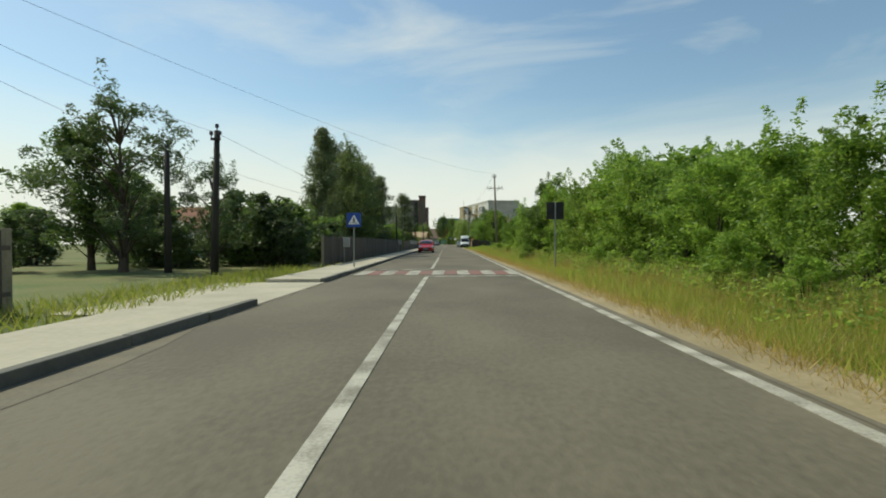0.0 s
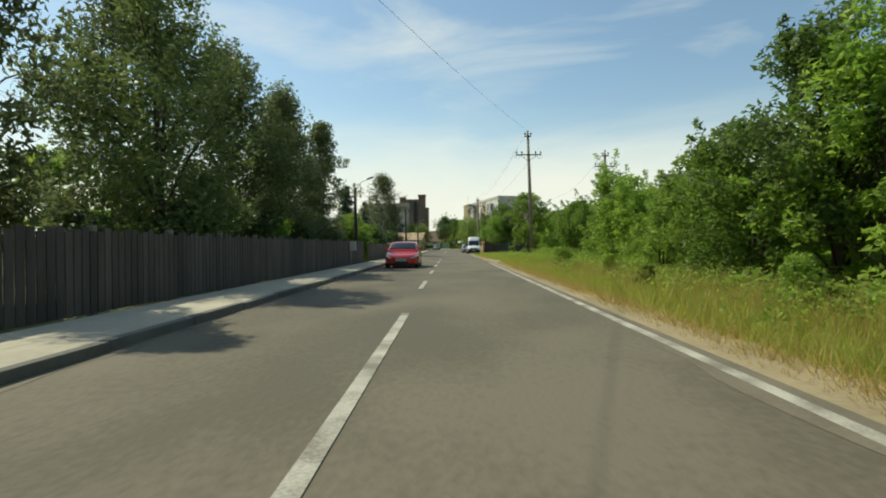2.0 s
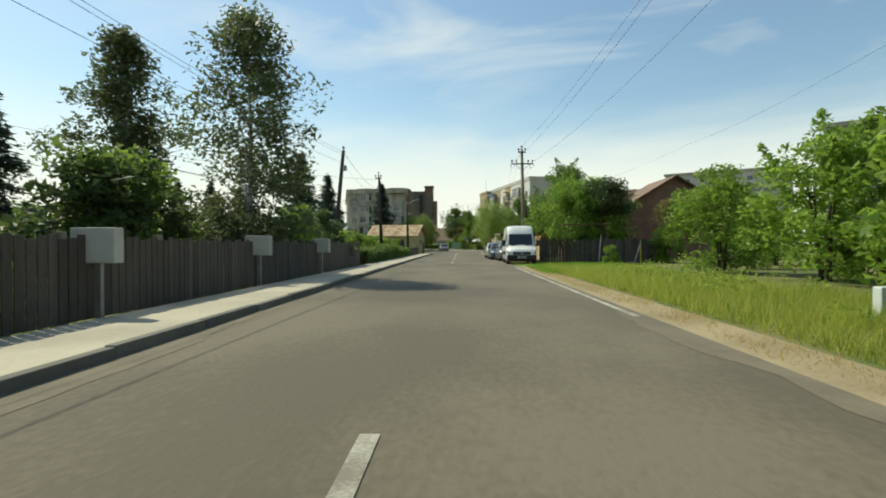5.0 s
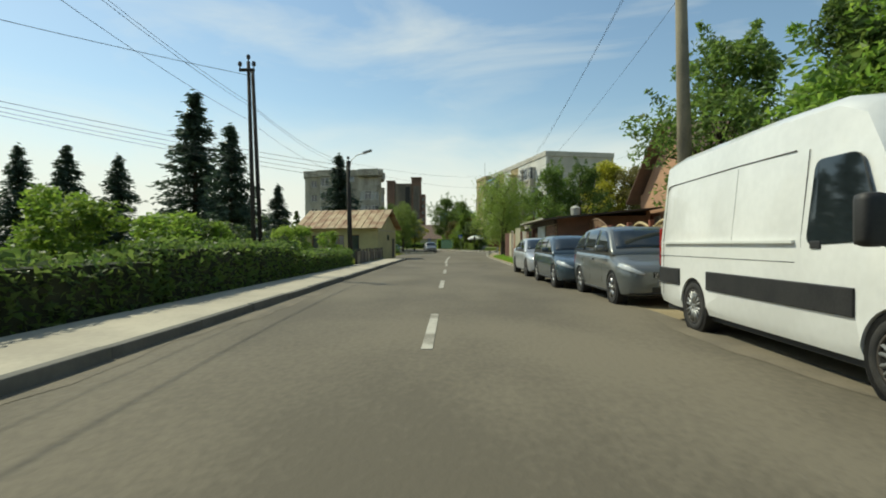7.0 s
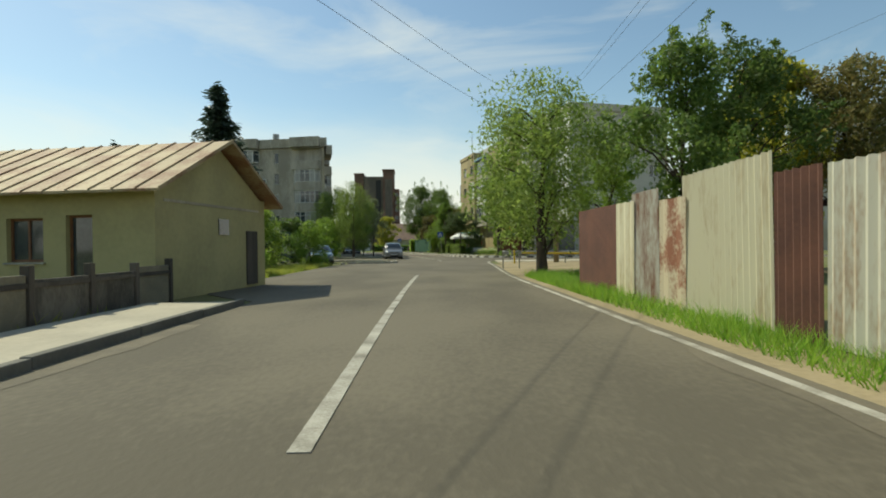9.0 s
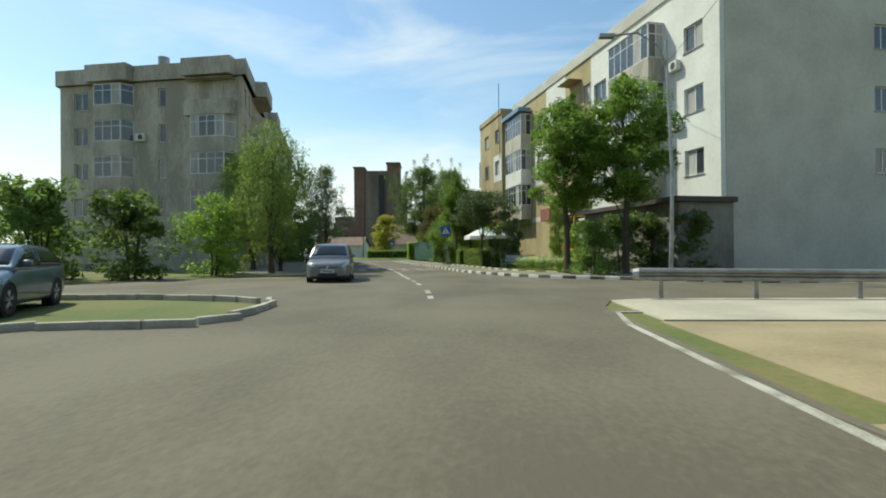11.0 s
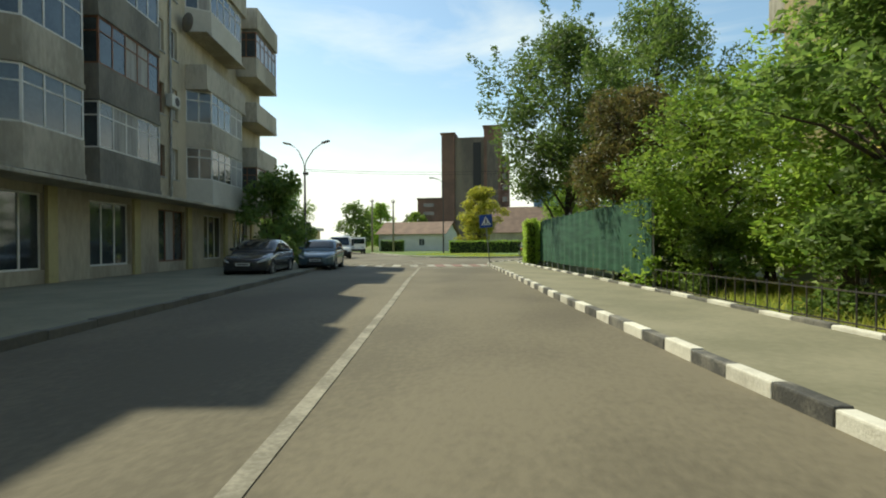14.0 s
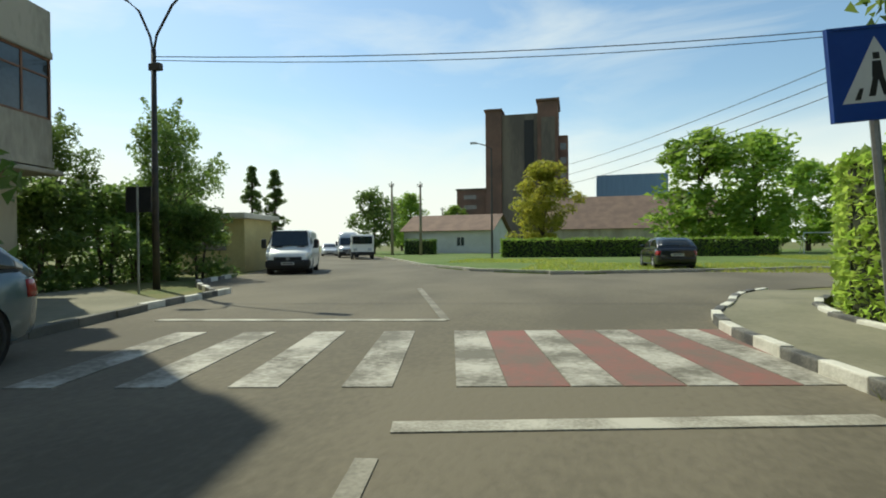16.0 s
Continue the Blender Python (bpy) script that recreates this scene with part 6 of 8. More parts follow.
# ---- signs ----
def crossing_sign(x, y, h, size, turn, lean, label, group="crossing signs", back=False):
    root = thing("crossing_sign", label, "road sign", group, (x, y, 0), turn)
    m = pose(0, 0, 0, 0, lean, 0)
    bm = bmesh.new()
    tube(bm, [(0, 0.05, -0.1), (0, 0.05, h)], 0.03, 8)
    bmesh.ops.transform(bm, matrix=m, verts=bm.verts)
    part("post", bm, M["steel"], root)
    z0 = h - size
    s = size / 2
    plate = part("plate", B(-s, s, -0.01, 0.012, z0, h, 0.0, m), M["black" if back else "sign_blue"], root)
    rim = bmesh.new()
    for a, b, c, d in ((-s, s, z0, z0 + 0.02), (-s, s, h - 0.02, h), (-s, -s + 0.02, z0 + 0.02, h - 0.02), (s - 0.02, s, z0 + 0.02, h - 0.02)):
        box(rim, a, b, -0.02, 0.02, c, d)
    bmesh.ops.transform(rim, matrix=m, verts=rim.verts)
    part("rim", rim, M["darksteel" if back else "sign_blue"], plate)
    if not back:
        c = z0 + s

        def flat(name, polys, mat, y):
            g = bmesh.new()
            for poly in polys:
                f = g.faces.new([g.verts.new((u * s, y, c + v * s)) for u, v in poly])
                ex = bmesh.ops.extrude_face_region(g, geom=[f])
                bmesh.ops.translate(g, verts=[q for q in ex["geom"] if isinstance(q, bmesh.types.BMVert)], vec=(0, -0.003, 0))
            bmesh.ops.transform(g, matrix=m, verts=g.verts)
            part(name, g, M[mat], plate)
        flat("triangle", [[(-0.78, -0.62), (0.78, -0.62), (0, 0.76)]], "sign_white", -0.0105)
        flat("pictogram", [[(-0.07, 0.28), (0.07, 0.28), (0.07, 0.42), (-0.07, 0.42)], [(-0.12, -0.1), (0.12, -0.1), (0.09, 0.24), (-0.09, 0.24)], [(-0.22, -0.5), (-0.08, -0.5), (0.02, -0.1), (-0.1, -0.1)], [(0.1, -0.5), (0.24, -0.5), (0.12, -0.1), (0.0, -0.1)],
                           [(-0.52, -0.56), (-0.4, -0.56), (-0.32, -0.32), (-0.4, -0.32)], [(0.4, -0.56), (0.52, -0.56), (0.4, -0.32), (0.32, -0.32)]], "black", -0.0135)
    return root


crossing_sign(-4.25, 23.2, 2.52, 0.63, 0, 0.5, "blue square crossing sign on thin steel post")
crossing_sign(4.15, 20.8, 2.75, 0.68, 180, 0, "back of a square road sign on post", back=True)
crossing_sign(0.42, 201.8, 3.0, 0.66, 6, -5, "tilted blue crossing sign on steel post")
crossing_sign(-6.78, 234.6, 2.72, 0.66, 15, -5, "tilted blue crossing sign on steel post")
crossing_sign(-20.1, 241.0, 2.75, 0.66, 195, 0, "back of a square road sign on post", back=True)


# ---- fences left of the first street ----
def board_fence(label, x0, y0, x1, y1, high, mat="wood", gap=0.03, board=0.16, group="garden fences"):
    d = math.hypot(x1 - x0, y1 - y0)
    root = thing("fence", label, "fence", group, (x0, y0, 0), math.degrees(math.atan2(y1 - y0, x1 - x0)))
    n = int(d / 2.4)
    for k in range(n + 1):
        part("post", B(d * k / n - 0.06, d * k / n + 0.06, 0.02, 0.14, -0.1, high + 0.08, 0.01), M["concrete"], root)
    for z in (0.3, high - 0.3):
        part("rail", B(0, d, 0.0, 0.02, z, z + 0.08), M[mat], root)
    me = bpy.data.meshes.new("board")
    bb = B(0, board, -0.025, 0.0, 0.06, 1.0, 0.004)
    bb.to_mesh(me)
    bb.free()
    me.materials.append(M[mat])
    m = int(d / (board + gap))
    for k in range(m):
        part_mesh("board", me, root, Matrix.Translation((k * (board + gap), 0, 0)) @ Matrix.Diagonal((1, 1, high * (1 + 0.03 * math.sin(k * 1.9)), 1)))
    return root


board_fence("dark weathered board fence behind the pavement", -6.1, 25.5, -6.2, 68, 1.5)
board_fence("dark weathered board fence behind the pavement", -6.25, 71, -6.45, 106, 1.35)
board_fence("dark weathered board fence beside driveway", -7.5, -6, -7.6, 9, 1.4)


def slab_fence(label, x0, y0, x1, y1, high, step, skins):
    """A low solid fence of upright slabs between dark posts, with a top rail."""
    d = math.hypot(x1 - x0, y1 - y0)
    root = thing("fence", label, "fence", "garden fences", (x0, y0, 0), math.degrees(math.atan2(y1 - y0, x1 - x0)))
    n = int(d / step)
    for k in range(n + 1):
        part("post", B(d * k / n - 0.06, d * k / n + 0.06, -0.02, 0.12, -0.1, high + 0.1 + 0.03 * math.sin(k * 2.2), 0.012), M["wood"], root, "dark wooden post")
    for k in range(n):
        part("slab", B(d * k / n + 0.065, d * (k + 1) / n - 0.065, 0.02, 0.08, 0.02, high - 0.06 + 0.05 * math.sin(k * 1.7), 0.012), M[skins[k % len(skins)]], root)
        part("rail", B(d * k / n + 0.065, d * (k + 1) / n - 0.065, -0.005, 0.015, high - 0.22, high - 0.14, 0.006), M["wood"], root)
    return root


slab_fence("low weathered slab fence before cottage", -6.35, 135.2, -6.75, 148.4, 0.88, 1.45, ("concrete", "old_board", "old_board", "concrete", "old_board"))
for y in (30, 84, 90.5, 97, 63):
    ob = thing("utility_box", "pale grey utility box on post", "cabinet", "utility boxes", (-6.0 - 0.004 * y * 0.6, y, 0))
    part("box", B(-0.35, 0.35, -0.12, 0.12, 0.95, 1.5, 0.02), M["plaster_pale"], ob)
    part("post", B(-0.05, 0.05, 0.0, 0.08, 0, 0.95), M["steel"], ob)


# ---- garages, tin fence, concrete panel fence ----
def tin_sheet(width, high, waves, mat):
    """A corrugated upright sheet, x along it."""
    bm = bmesh.new()
    n = max(2, int(waves * 4))
    cols = []
    for k in range(n + 1):
        x = width * k / n
        y = 0.02 * math.sin(2 * math.pi * waves * k / n) if waves else 0.0
        cols.append([bm.verts.new((x, y + o, z)) for o in (0.0, 0.004) for z in (0.02, high * (1 + 0.004 * math.sin(k * 1.3)))])
    for a, b in zip(cols, cols[1:]):
        bm.faces.new((a[0], b[0], b[1], a[1]))
        bm.faces.new((a[2], a[3], b[3], b[2]))
        bm.faces.new((a[1], b[1], b[3], a[3]))
    return bm


tin = thing("tin_fence", "patched fence of rusty corrugated tin sheets", "fence", at=(3.35, 150.7, 0), turn=-87.8)
for i, (x, w, h, wv, mt, tilt) in enumerate(((0.0, 2.7, 2.1, 0, "tin_rust", 0), (2.72, 0.95, 2.1, 3, "tin_cream", 0.6), (3.55, 1.2, 2.24, 8, "tin_mix", -0.4), (4.8, 0.95, 2.0, 2, "tin_top", 0.5), (5.65, 2.25, 2.34, 16, "tin_cream", -0.9),
                                             (7.93, 0.8, 2.08, 6, "tin_rust", 0), (8.75, 1.3, 2.07, 9, "tin_grey", 0.7), (10.08, 1.2, 2.03, 8, "tin_mix", -0.5))):
    ob = part("tin_sheet", tin_sheet(w, h, wv, mt), M[mt], tin)
    ob.matrix_basis = pose(x, -0.025 * (i % 2), 0, 0, tilt, 0)
    part("post", B(x - 0.05, x + 0.05, 0.06, 0.16, 0, 2.0), M["wood"], tin)
part("rail", B(0.05, 11.2, 0.061, 0.1, 1.6, 1.68), M["wood"], tin)
garage = thing("garage", "shabby garage with white doors and felt roof", "shed", at=(4.05, 140.8, 0), turn=-90)
part("recess_wall", B(0.0, 2.25, 1.1, 1.18, 0.02, 2.2), M["tin_rust"], garage, "dark rusty sheets in a shaded recess")
part("recess_side", B(2.2, 2.26, 0.08, 1.1, 0.02, 2.2), M["wood"], garage)
for k in range(6):
    part("board", B(2.27 + 0.172 * k, 2.43 + 0.172 * k, -0.03 - 0.006 * (k % 2), 0.02, 0.04, 1.86 + 0.05 * math.sin(k * 2.3), 0.006), M["board_brown"], garage, "bleached brown upright board")
for k in range(4):
    part("old_board", B(0.3 + 0.4 * k, 0.46 + 0.4 * k, 1.0 - 0.08 * k, 1.04 - 0.08 * k, 0.02, 1.5 + 0.2 * math.sin(k * 3), 0.006), M["wood"], garage)
part("stove_pipe", T([(0.1, 0.2, 0.0), (0.1, 0.2, 3.05)], 0.04, 8), M["tin_rust"], garage)
for k in range(2):
    d = part("door", B(3.34 + 1.2 * k, 4.52 + 1.2 * k, -0.05, 0.0, 0.08, 2.2, 0.012), M["paint_white"], garage, "peeling white metal door")
    part("hinge", B(3.36 + 2.28 * k, 3.42 + 2.28 * k, -0.075, -0.051, 1.4, 1.52), M["darksteel"], d)
part("header_board", B(0.0, 8.4, -0.02, 0.1, 2.21, 2.44), M["wood"], garage)
brickwork = part("brick_wall", B(5.76, 8.4, 0.02, 0.26, 0, 2.24), M["dirt"], garage)
bme = bpy.data.meshes.new("brick")
bb = B(0, 0.24, -0.012, 0.05, 0, 0.062)
bb.to_mesh(bme)
bb.free()
bme.materials.append(M["brick"])
for r in range(22):
    for k in range(10):
        part_mesh("brick", bme, brickwork, Matrix.Translation((5.78 + 0.26 * k + 0.12 * (r % 2), 0.018, 0.01 + 0.1 * r * 0.99)) @ Matrix.Diagonal((0.98, 1, 1.35, 1)))
part("back_wall", B(0, 8.4, 4.5, 4.7, 0, 2.85), M["brick"], garage)
part("side_wall", B(-0.15, 0.0, 0.1, 4.5, 0, 2.3), M["brick"], garage)
part("side_wall", B(8.4, 8.55, 0.1, 4.5, 0, 2.6), M["brick"], garage)
bm = bmesh.new()
vs = [bm.verts.new(v) for v in ((0.4, -0.68, 2.42), (9.2, -0.68, 2.38), (9.2, 5.0, 2.92), (0.4, 5.0, 2.9), (0.4, -0.68, 2.5), (9.2, -0.68, 2.46), (9.2, 5.0, 3.0), (0.4, 5.0, 2.98))]
for q in ((0, 3, 2, 1), (4, 5, 6, 7), (0, 1, 5, 4), (1, 2, 6, 5), (2, 3, 7, 6), (3, 0, 4, 7)):
    bm.faces.new([vs[i] for i in q])
part("roof", bm, M["felt"], garage, "sloping tarred felt roof")
part("roof_edge", T([(0.5, -0.7, 2.48), (3, -0.72, 2.47), (6, -0.7, 2.455), (9.2, -0.7, 2.44)], 0.04, 6), M["tin_grey"], garage)
# pale bag on the felt roof, shaped as a short tapered tube
part("pale_bag", T([(7.6, 1.2, 2.7), (7.6, 1.2, 3.05), (7.6, 1.2, 3.17)], [0.22, 0.25, 0.1], 10), M["plaster_pale"], garage)


def panel_fence(y0, n):
    root = thing("panel_fence", "cream concrete panel fence with lattice tops", "fence", at=(5.15, y0, 0), turn=-90)
    w = 2.05
    for k in range(n + 1):
        part("post", B(k * w - 0.07, k * w + 0.07, -0.07, 0.07, 0, 1.95, 0.012), M["post_red"], root, "red brown fence post")
    for k in range(n):
        a, b = k * w + 0.07, (k + 1) * w - 0.07
        for r in range(3):
            pl = part("slab", B(a, b, -0.03, 0.03, 0.1 + 0.42 * r, 0.1 + 0.42 * r + 0.41, 0.01), M["fence_yellow"], root)
            for j in range(3):
                part("relief_stone", B(a + 0.05 + 0.63 * j, a + 0.6 + 0.63 * j, -0.055, -0.031, 0.14 + 0.42 * r + 0.05 * ((j + r) % 2), 0.3 + 0.42 * r + 0.1 * ((j + r) % 2), 0.02), M["fence_yellow"], pl)
        bm = bmesh.new()
        box(bm, a, b, -0.03, 0.03, 1.36, 1.44)
        m = 9
        for j in range(m):
            for s in (-1, 1):
                xa = a + (b - a) * j / m
                xb = xa + s * 0.36
                if a - 0.01 <= xb <= b + 0.01:
                    tube(bm, [(xa, 0, 1.42), (xb, 0, 1.42 + 0.34)], 0.025, 4)
        arch = [(a + (b - a) * q / 10, 0, 1.66 + 0.24 * math.sin(math.pi * q / 10)) for q in range(11)]
        tube(bm, arch, 0.045, 6)
        part("lattice", bm, M["fence_yellow"], root)
    return root


panel_fence(128.7, 7)
gate = thing("gate", "wide brown wooden arched yard gate", "gate", at=(5.75, 133.4, 0), turn=-90)
for k in range(32):
    part("board", B(0.135 * k, 0.135 * k + 0.12, -0.02, 0.01, 0.08, 1.85 + 0.5 * math.sin(math.pi * k / 31), 0.005), M["board_brown"], gate)
for z in (0.5, 1.55):
    part("rail", B(0, 4.3, 0.011, 0.05, z, z + 0.1), M["board_brown"], gate)
part("arch", T([(4.3 * q / 16, -0.01, 1.88 + 0.5 * math.sin(math.pi * q / 16)) for q in range(17)], 0.05, 6), M["board_brown"], gate)
for x in (-0.1, 4.42):
    part("post", B(x - 0.08, x + 0.08, -0.08, 0.08, 0, 2.0, 0.012), M["post_red"], gate, "red brown gate post")
frame_gate = thing("pole_frame", "thin rusty pole frame at garden entrance", "frame", at=(6.15, 111.0, 0), turn=0)
part("post", T([(0, 0, -0.1), (0.02, 0, 2.58)], 0.035, 8), M["tin_rust"], frame_gate)
part("post", T([(2.8, 0, -0.1), (2.8, 0, 2.6)], 0.035, 8), M["tin_rust"], frame_gate)
part("rail", T([(-0.1, 0, 2.6), (1.4, 0, 2.57), (2.84, 0, 2.62)], 0.035, 8), M["tin_rust"], frame_gate)
for x0, x1, z1, lab, key in ((8.34, 8.52, 1.9, "pale leaning wooden prop by fence", "bench_wood"), (10.6, 11.1, 1.5, "pale leaning wooden prop by fence", "bench_wood"), (11.05, 11.05, 1.45, "yellow upright garden stake by fence", "yellow_paint")):
    prop = thing("garden_prop", lab, "stake", "garden props", at=(x0, 110.8, 0))
    part("pole", T([(0, 0, -0.05), (x1 - x0, 0.1, z1)], 0.035, 8), M[key], prop)
yard = thing("board_fence", "dark weathered board fence under garden tree", "fence", at=(4.75, 112.6, 0), turn=1)
for k in range(46):
    part("board", B(0.19 * k, 0.19 * k + 0.17, -0.015, 0.015, 0.03, 1.62 + 0.06 * math.sin(k * 1.7) + 0.04 * math.sin(k * 4.1), 0.004), M["wood"], yard)
for z in (0.5, 1.3):
    part("rail", B(-0.05, 8.75, 0.016, 0.06, z, z + 0.08), M["wood"], yard)
for k in range(5):
    part("post", B(2.15 * k, 2.15 * k + 0.1, 0.061, 0.16, -0.1, 1.7), M["wood"], yard)
bin1 = thing("marker_stone", "small white marker stone in grass", "stone", at=(6.1, 84.5, 0))
part("stone", B(-0.16, 0.16, -0.1, 0.1, -0.1, 0.55, 0.03), M["paint_white"], bin1)


# ---- hedges ----
def hedge(label, line, high, wide, leaf, seed, base=0.0, density=520, size=0.07):
    rng = np.random.default_rng(seed)
    pts = []
    for (ax, ay), (bx, by) in zip(line, line[1:]):
        d = math.hypot(bx - ax, by - ay)
        n = int(d * density * (high * 0.6 + 0.4))
        t = rng.uniform(-0.03, 1.03, n)
        face = rng.choice(3, n, p=[0.42, 0.42, 0.16])
        side = np.where(face == 0, -wide / 2, np.where(face == 1, wide / 2, rng.uniform(-wide / 2, wide / 2, n))) + rng.normal(scale=0.05, size=n)
        z = np.where(face == 2, high + rng.normal(scale=0.06, size=n), rng.uniform(0.02, high, n)) + base
        nx, ny = -(by - ay) / d, (bx - ax) / d
        pts.append(np.stack([ax + (bx - ax) * t + nx * side, ay + (by - ay) * t + ny * side, z + 0.05 * np.sin(t * d * 2.1)], 1))
    for (ax, ay), (bx, by) in ((line[1], line[0]), (line[-2], line[-1])):
        d = math.hypot(bx - ax, by - ay)
        ux, uy = (bx - ax) / d, (by - ay) / d
        n = int(density * wide * high * 0.9)
        q, e = rng.uniform(-wide / 2, wide / 2, n), rng.normal(scale=0.05, size=n) + 0.04
        pts.append(np.stack([bx + ux * e - uy * q, by + uy * e + ux * q, rng.uniform(0.02, high, n) + base], 1))
    p = np.concatenate(pts)
    v = leaves(rng, p, np.full(len(p), 0.03), 1, size)
    root = thing("hedge", label, "hedge", "clipped hedges")
    part_mesh("foliage", leaf_mesh("foliage", v, M[leaf]), root)
    # near-black slabs inside the leaves stand in for the hedge's inner shade
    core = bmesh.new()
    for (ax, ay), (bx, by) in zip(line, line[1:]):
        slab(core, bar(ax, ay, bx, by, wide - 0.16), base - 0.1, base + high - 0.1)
    part("core", core, M["shade_core"], root)
    return root


# near-black colour that holds the shade inside the hedges
M["shade_core"] = surf("hedge_shade_core", (0.022, 0.028, 0.012), (0.04, 0.045, 0.018), 0.3, 0.95, 0.6)
INN = lambda y0, y1, d: cut(offset(fine(INNER, 0.45), -d), y0, y1)
for k, (ya, yb, high) in enumerate(((108.0, 115.6, 1.0), (116.0, 124.4, 1.22), (124.8, 134.4, 0.92))):
    hedge("dark overgrown garden hedge behind pavement", [(-6.72 - 0.03 * k, ya), (-6.85, (ya + yb) / 2), (-6.78 - 0.04 * k, yb)], high, 0.8, "leaf_dark", 47 + k, 0.0, 380, 0.09)
hedge("clipped green hedge beside pavement", INN(202.6, 207.7, 0.55), 1.3, 0.75, "leaf_mid", 141, 0.05, 1000, 0.05)
hedge("clipped green hedge beside pavement", INN(208.9, 210.6, 0.55), 1.35, 0.7, "leaf_mid", 42, 0.05)
hedge("tall ivy hedge on corner fence", [(-4.75, 236.7), (-4.95, 239.4), (-4.2, 241.5), (-2.0, 244.4)], 2.4, 0.6, "leaf_light", 44, 0.05, 620, 0.08)
hedge("low green hedge beyond lawn", [(-16.5, 276), (-9, 277), (-2, 279), (6, 281)], 1.6, 1.2, "leaf_mid", 45, 0, 260, 0.12)
hedge("low green hedge before house", [(-30.5, 290), (-27, 290)], 1.8, 1.2, "leaf_dark", 46, 0, 260, 0.12)
# flower bed
rng = np.random.default_rng(51)
n = 90
c = np.stack([rng.uniform(0, 1, n), rng.uniform(0, 1, n)], 1)
line = INN(193.4, 198.6, 0.9)
p = []
for a, b in c:
    k = int(a * (len(line) - 1))
    p.append((line[k][0] + b * 1.9 + rng.uniform(-0.3, 0.3), line[k][1] + rng.uniform(-0.4, 0.4), 0.45 + 0.25 * b))
bed = thing("flower_bed", "leafy bed with pale green blossoms", "plants", kind="stuff")
part_mesh("leaves", leaf_mesh("leaves", leaves(rng, p, np.full(n, 0.35), 60, 0.07), M["leaf_mid"]), bed)
part_mesh("red_blossoms", leaf_mesh("red_blossoms", leaves(rng, np.asarray(p)[::9] + (0, 0, 0.4), np.full(len(p[::9]), 0.12), 12, 0.04), M["red_cloth"]), bed)
part_mesh("blossoms", leaf_mesh("blossoms", leaves(rng, np.asarray(p) + (0, 0, 0.25), np.full(n, 0.26), 30, 0.05), M["flower"]), bed)


# ---- things before the right flats ----
parasol = thing("parasol", "big white market parasol with yellow top", "parasol", at=(3.9, 207.8, 0), turn=13)
part("pole", T([(0, 0, 0), (0, 0, 3.4)], 0.035, 8), M["steel"], parasol)
part("base", B(-0.35, 0.35, -0.35, 0.35, 0, 0.12, 0.02), M["concrete"], parasol)


def ring_cone(z0, r0, z1, r1, n=8, zig=0.0, top_zig=0.0):
    bm = bmesh.new()
    ang = [2 * math.pi * (k + 0.5) / n for k in range(n)]
    lo = [bm.verts.new((1.12 * r0 * math.cos(a), 1.12 * r0 * math.sin(a), z0 + zig * (k % 2))) for k, a in enumerate(ang)]
    hi = [bm.verts.new((1.12 * r1 * math.cos(a), 1.12 * r1 * math.sin(a), z1 + top_zig * (k % 2))) for k, a in enumerate(ang)]
    lo2 = [bm.verts.new((v.co.x, v.co.y, v.co.z - 0.015)) for v in lo]
    hi2 = [bm.verts.new((v.co.x, v.co.y, v.co.z - 0.015)) for v in hi]
    for i in range(n):
        j = (i + 1) % n
        bm.faces.new((lo[i], lo[j], hi[j], hi[i]))
        bm.faces.new((lo2[i], hi2[i], hi2[j], lo2[j]))
        bm.faces.new((lo[i], lo2[i], lo2[j], lo[j]))
    return bm


canopy = part("canopy", ring_cone(2.45, 2.0, 2.95, 1.1), M["canvas"], parasol, "white canvas canopy")
part("valance", ring_cone(2.2, 2.02, 2.45, 2.0), M["canvas"], canopy)
part("stripe", ring_cone(2.95, 1.1, 3.09, 0.86), M["canvas_blue"], canopy, "blue canopy stripe")
part("crown", ring_cone(3.09, 0.86, 3.46, 0.06), M["canvas_yellow"], canopy, "yellow canopy top")
bench = thing("bench", "grey slatted park bench with curved metal arms", "bench", at=(4.5, 199.75, 0.0), turn=-38)
for k in range(4):
    part("seat_slat", B(-0.8, 0.8, -0.05 + 0.11 * k, 0.045 + 0.11 * k, 0.43, 0.465, 0.006), M["bench_wood"], bench)
    part("back_slat", B(-0.8, 0.8, 0.44 + 0.03 * k, 0.47 + 0.03 * k, 0.54 + 0.11 * k, 0.635 + 0.11 * k, 0.006), M["bench_wood"], bench)
for x in (-0.78, 0.78):
    part("arm", T([(x, -0.02, 0), (x, -0.04, 0.45), (x, -0.06, 0.58), (x, 0.04, 0.66), (x, 0.2, 0.62), (x, 0.42, 0.6)], 0.022, 7), M["steel"], bench)
    part("leg", T([(x, 0.42, 0), (x, 0.42, 0.5), (x, 0.56, 1.0)], 0.022, 7), M["steel"], bench)
menu = thing("banner", "red and green cloth banner beside terrace", "banner", at=(5.4, 207.2, 0))
part("post", T([(0, 0, 0), (0, 0, 2.1)], 0.025, 6), M["steel"], menu)
part("cloth", B(0.03, 0.5, -0.01, 0.01, 1.3, 1.75), M["red_cloth"], menu, "red cloth")
part("cloth", B(0.03, 0.4, -0.01, 0.01, 1.76, 2.1), M["green_paint"], menu, "green cloth")
fence = thing("terrace_fence", "low green metal fence round terrace", "fence", at=(4.2, 203.6, 0), turn=13)
for k in range(18):
    part("picket", B(0.18 * k, 0.18 * k + 0.02, 0, 0.02, 0, 0.95), M["green_paint"], fence)
part("rail", B(0, 3.1, -0.001, 0.022, 0.9, 0.93), M["green_paint"], fence)
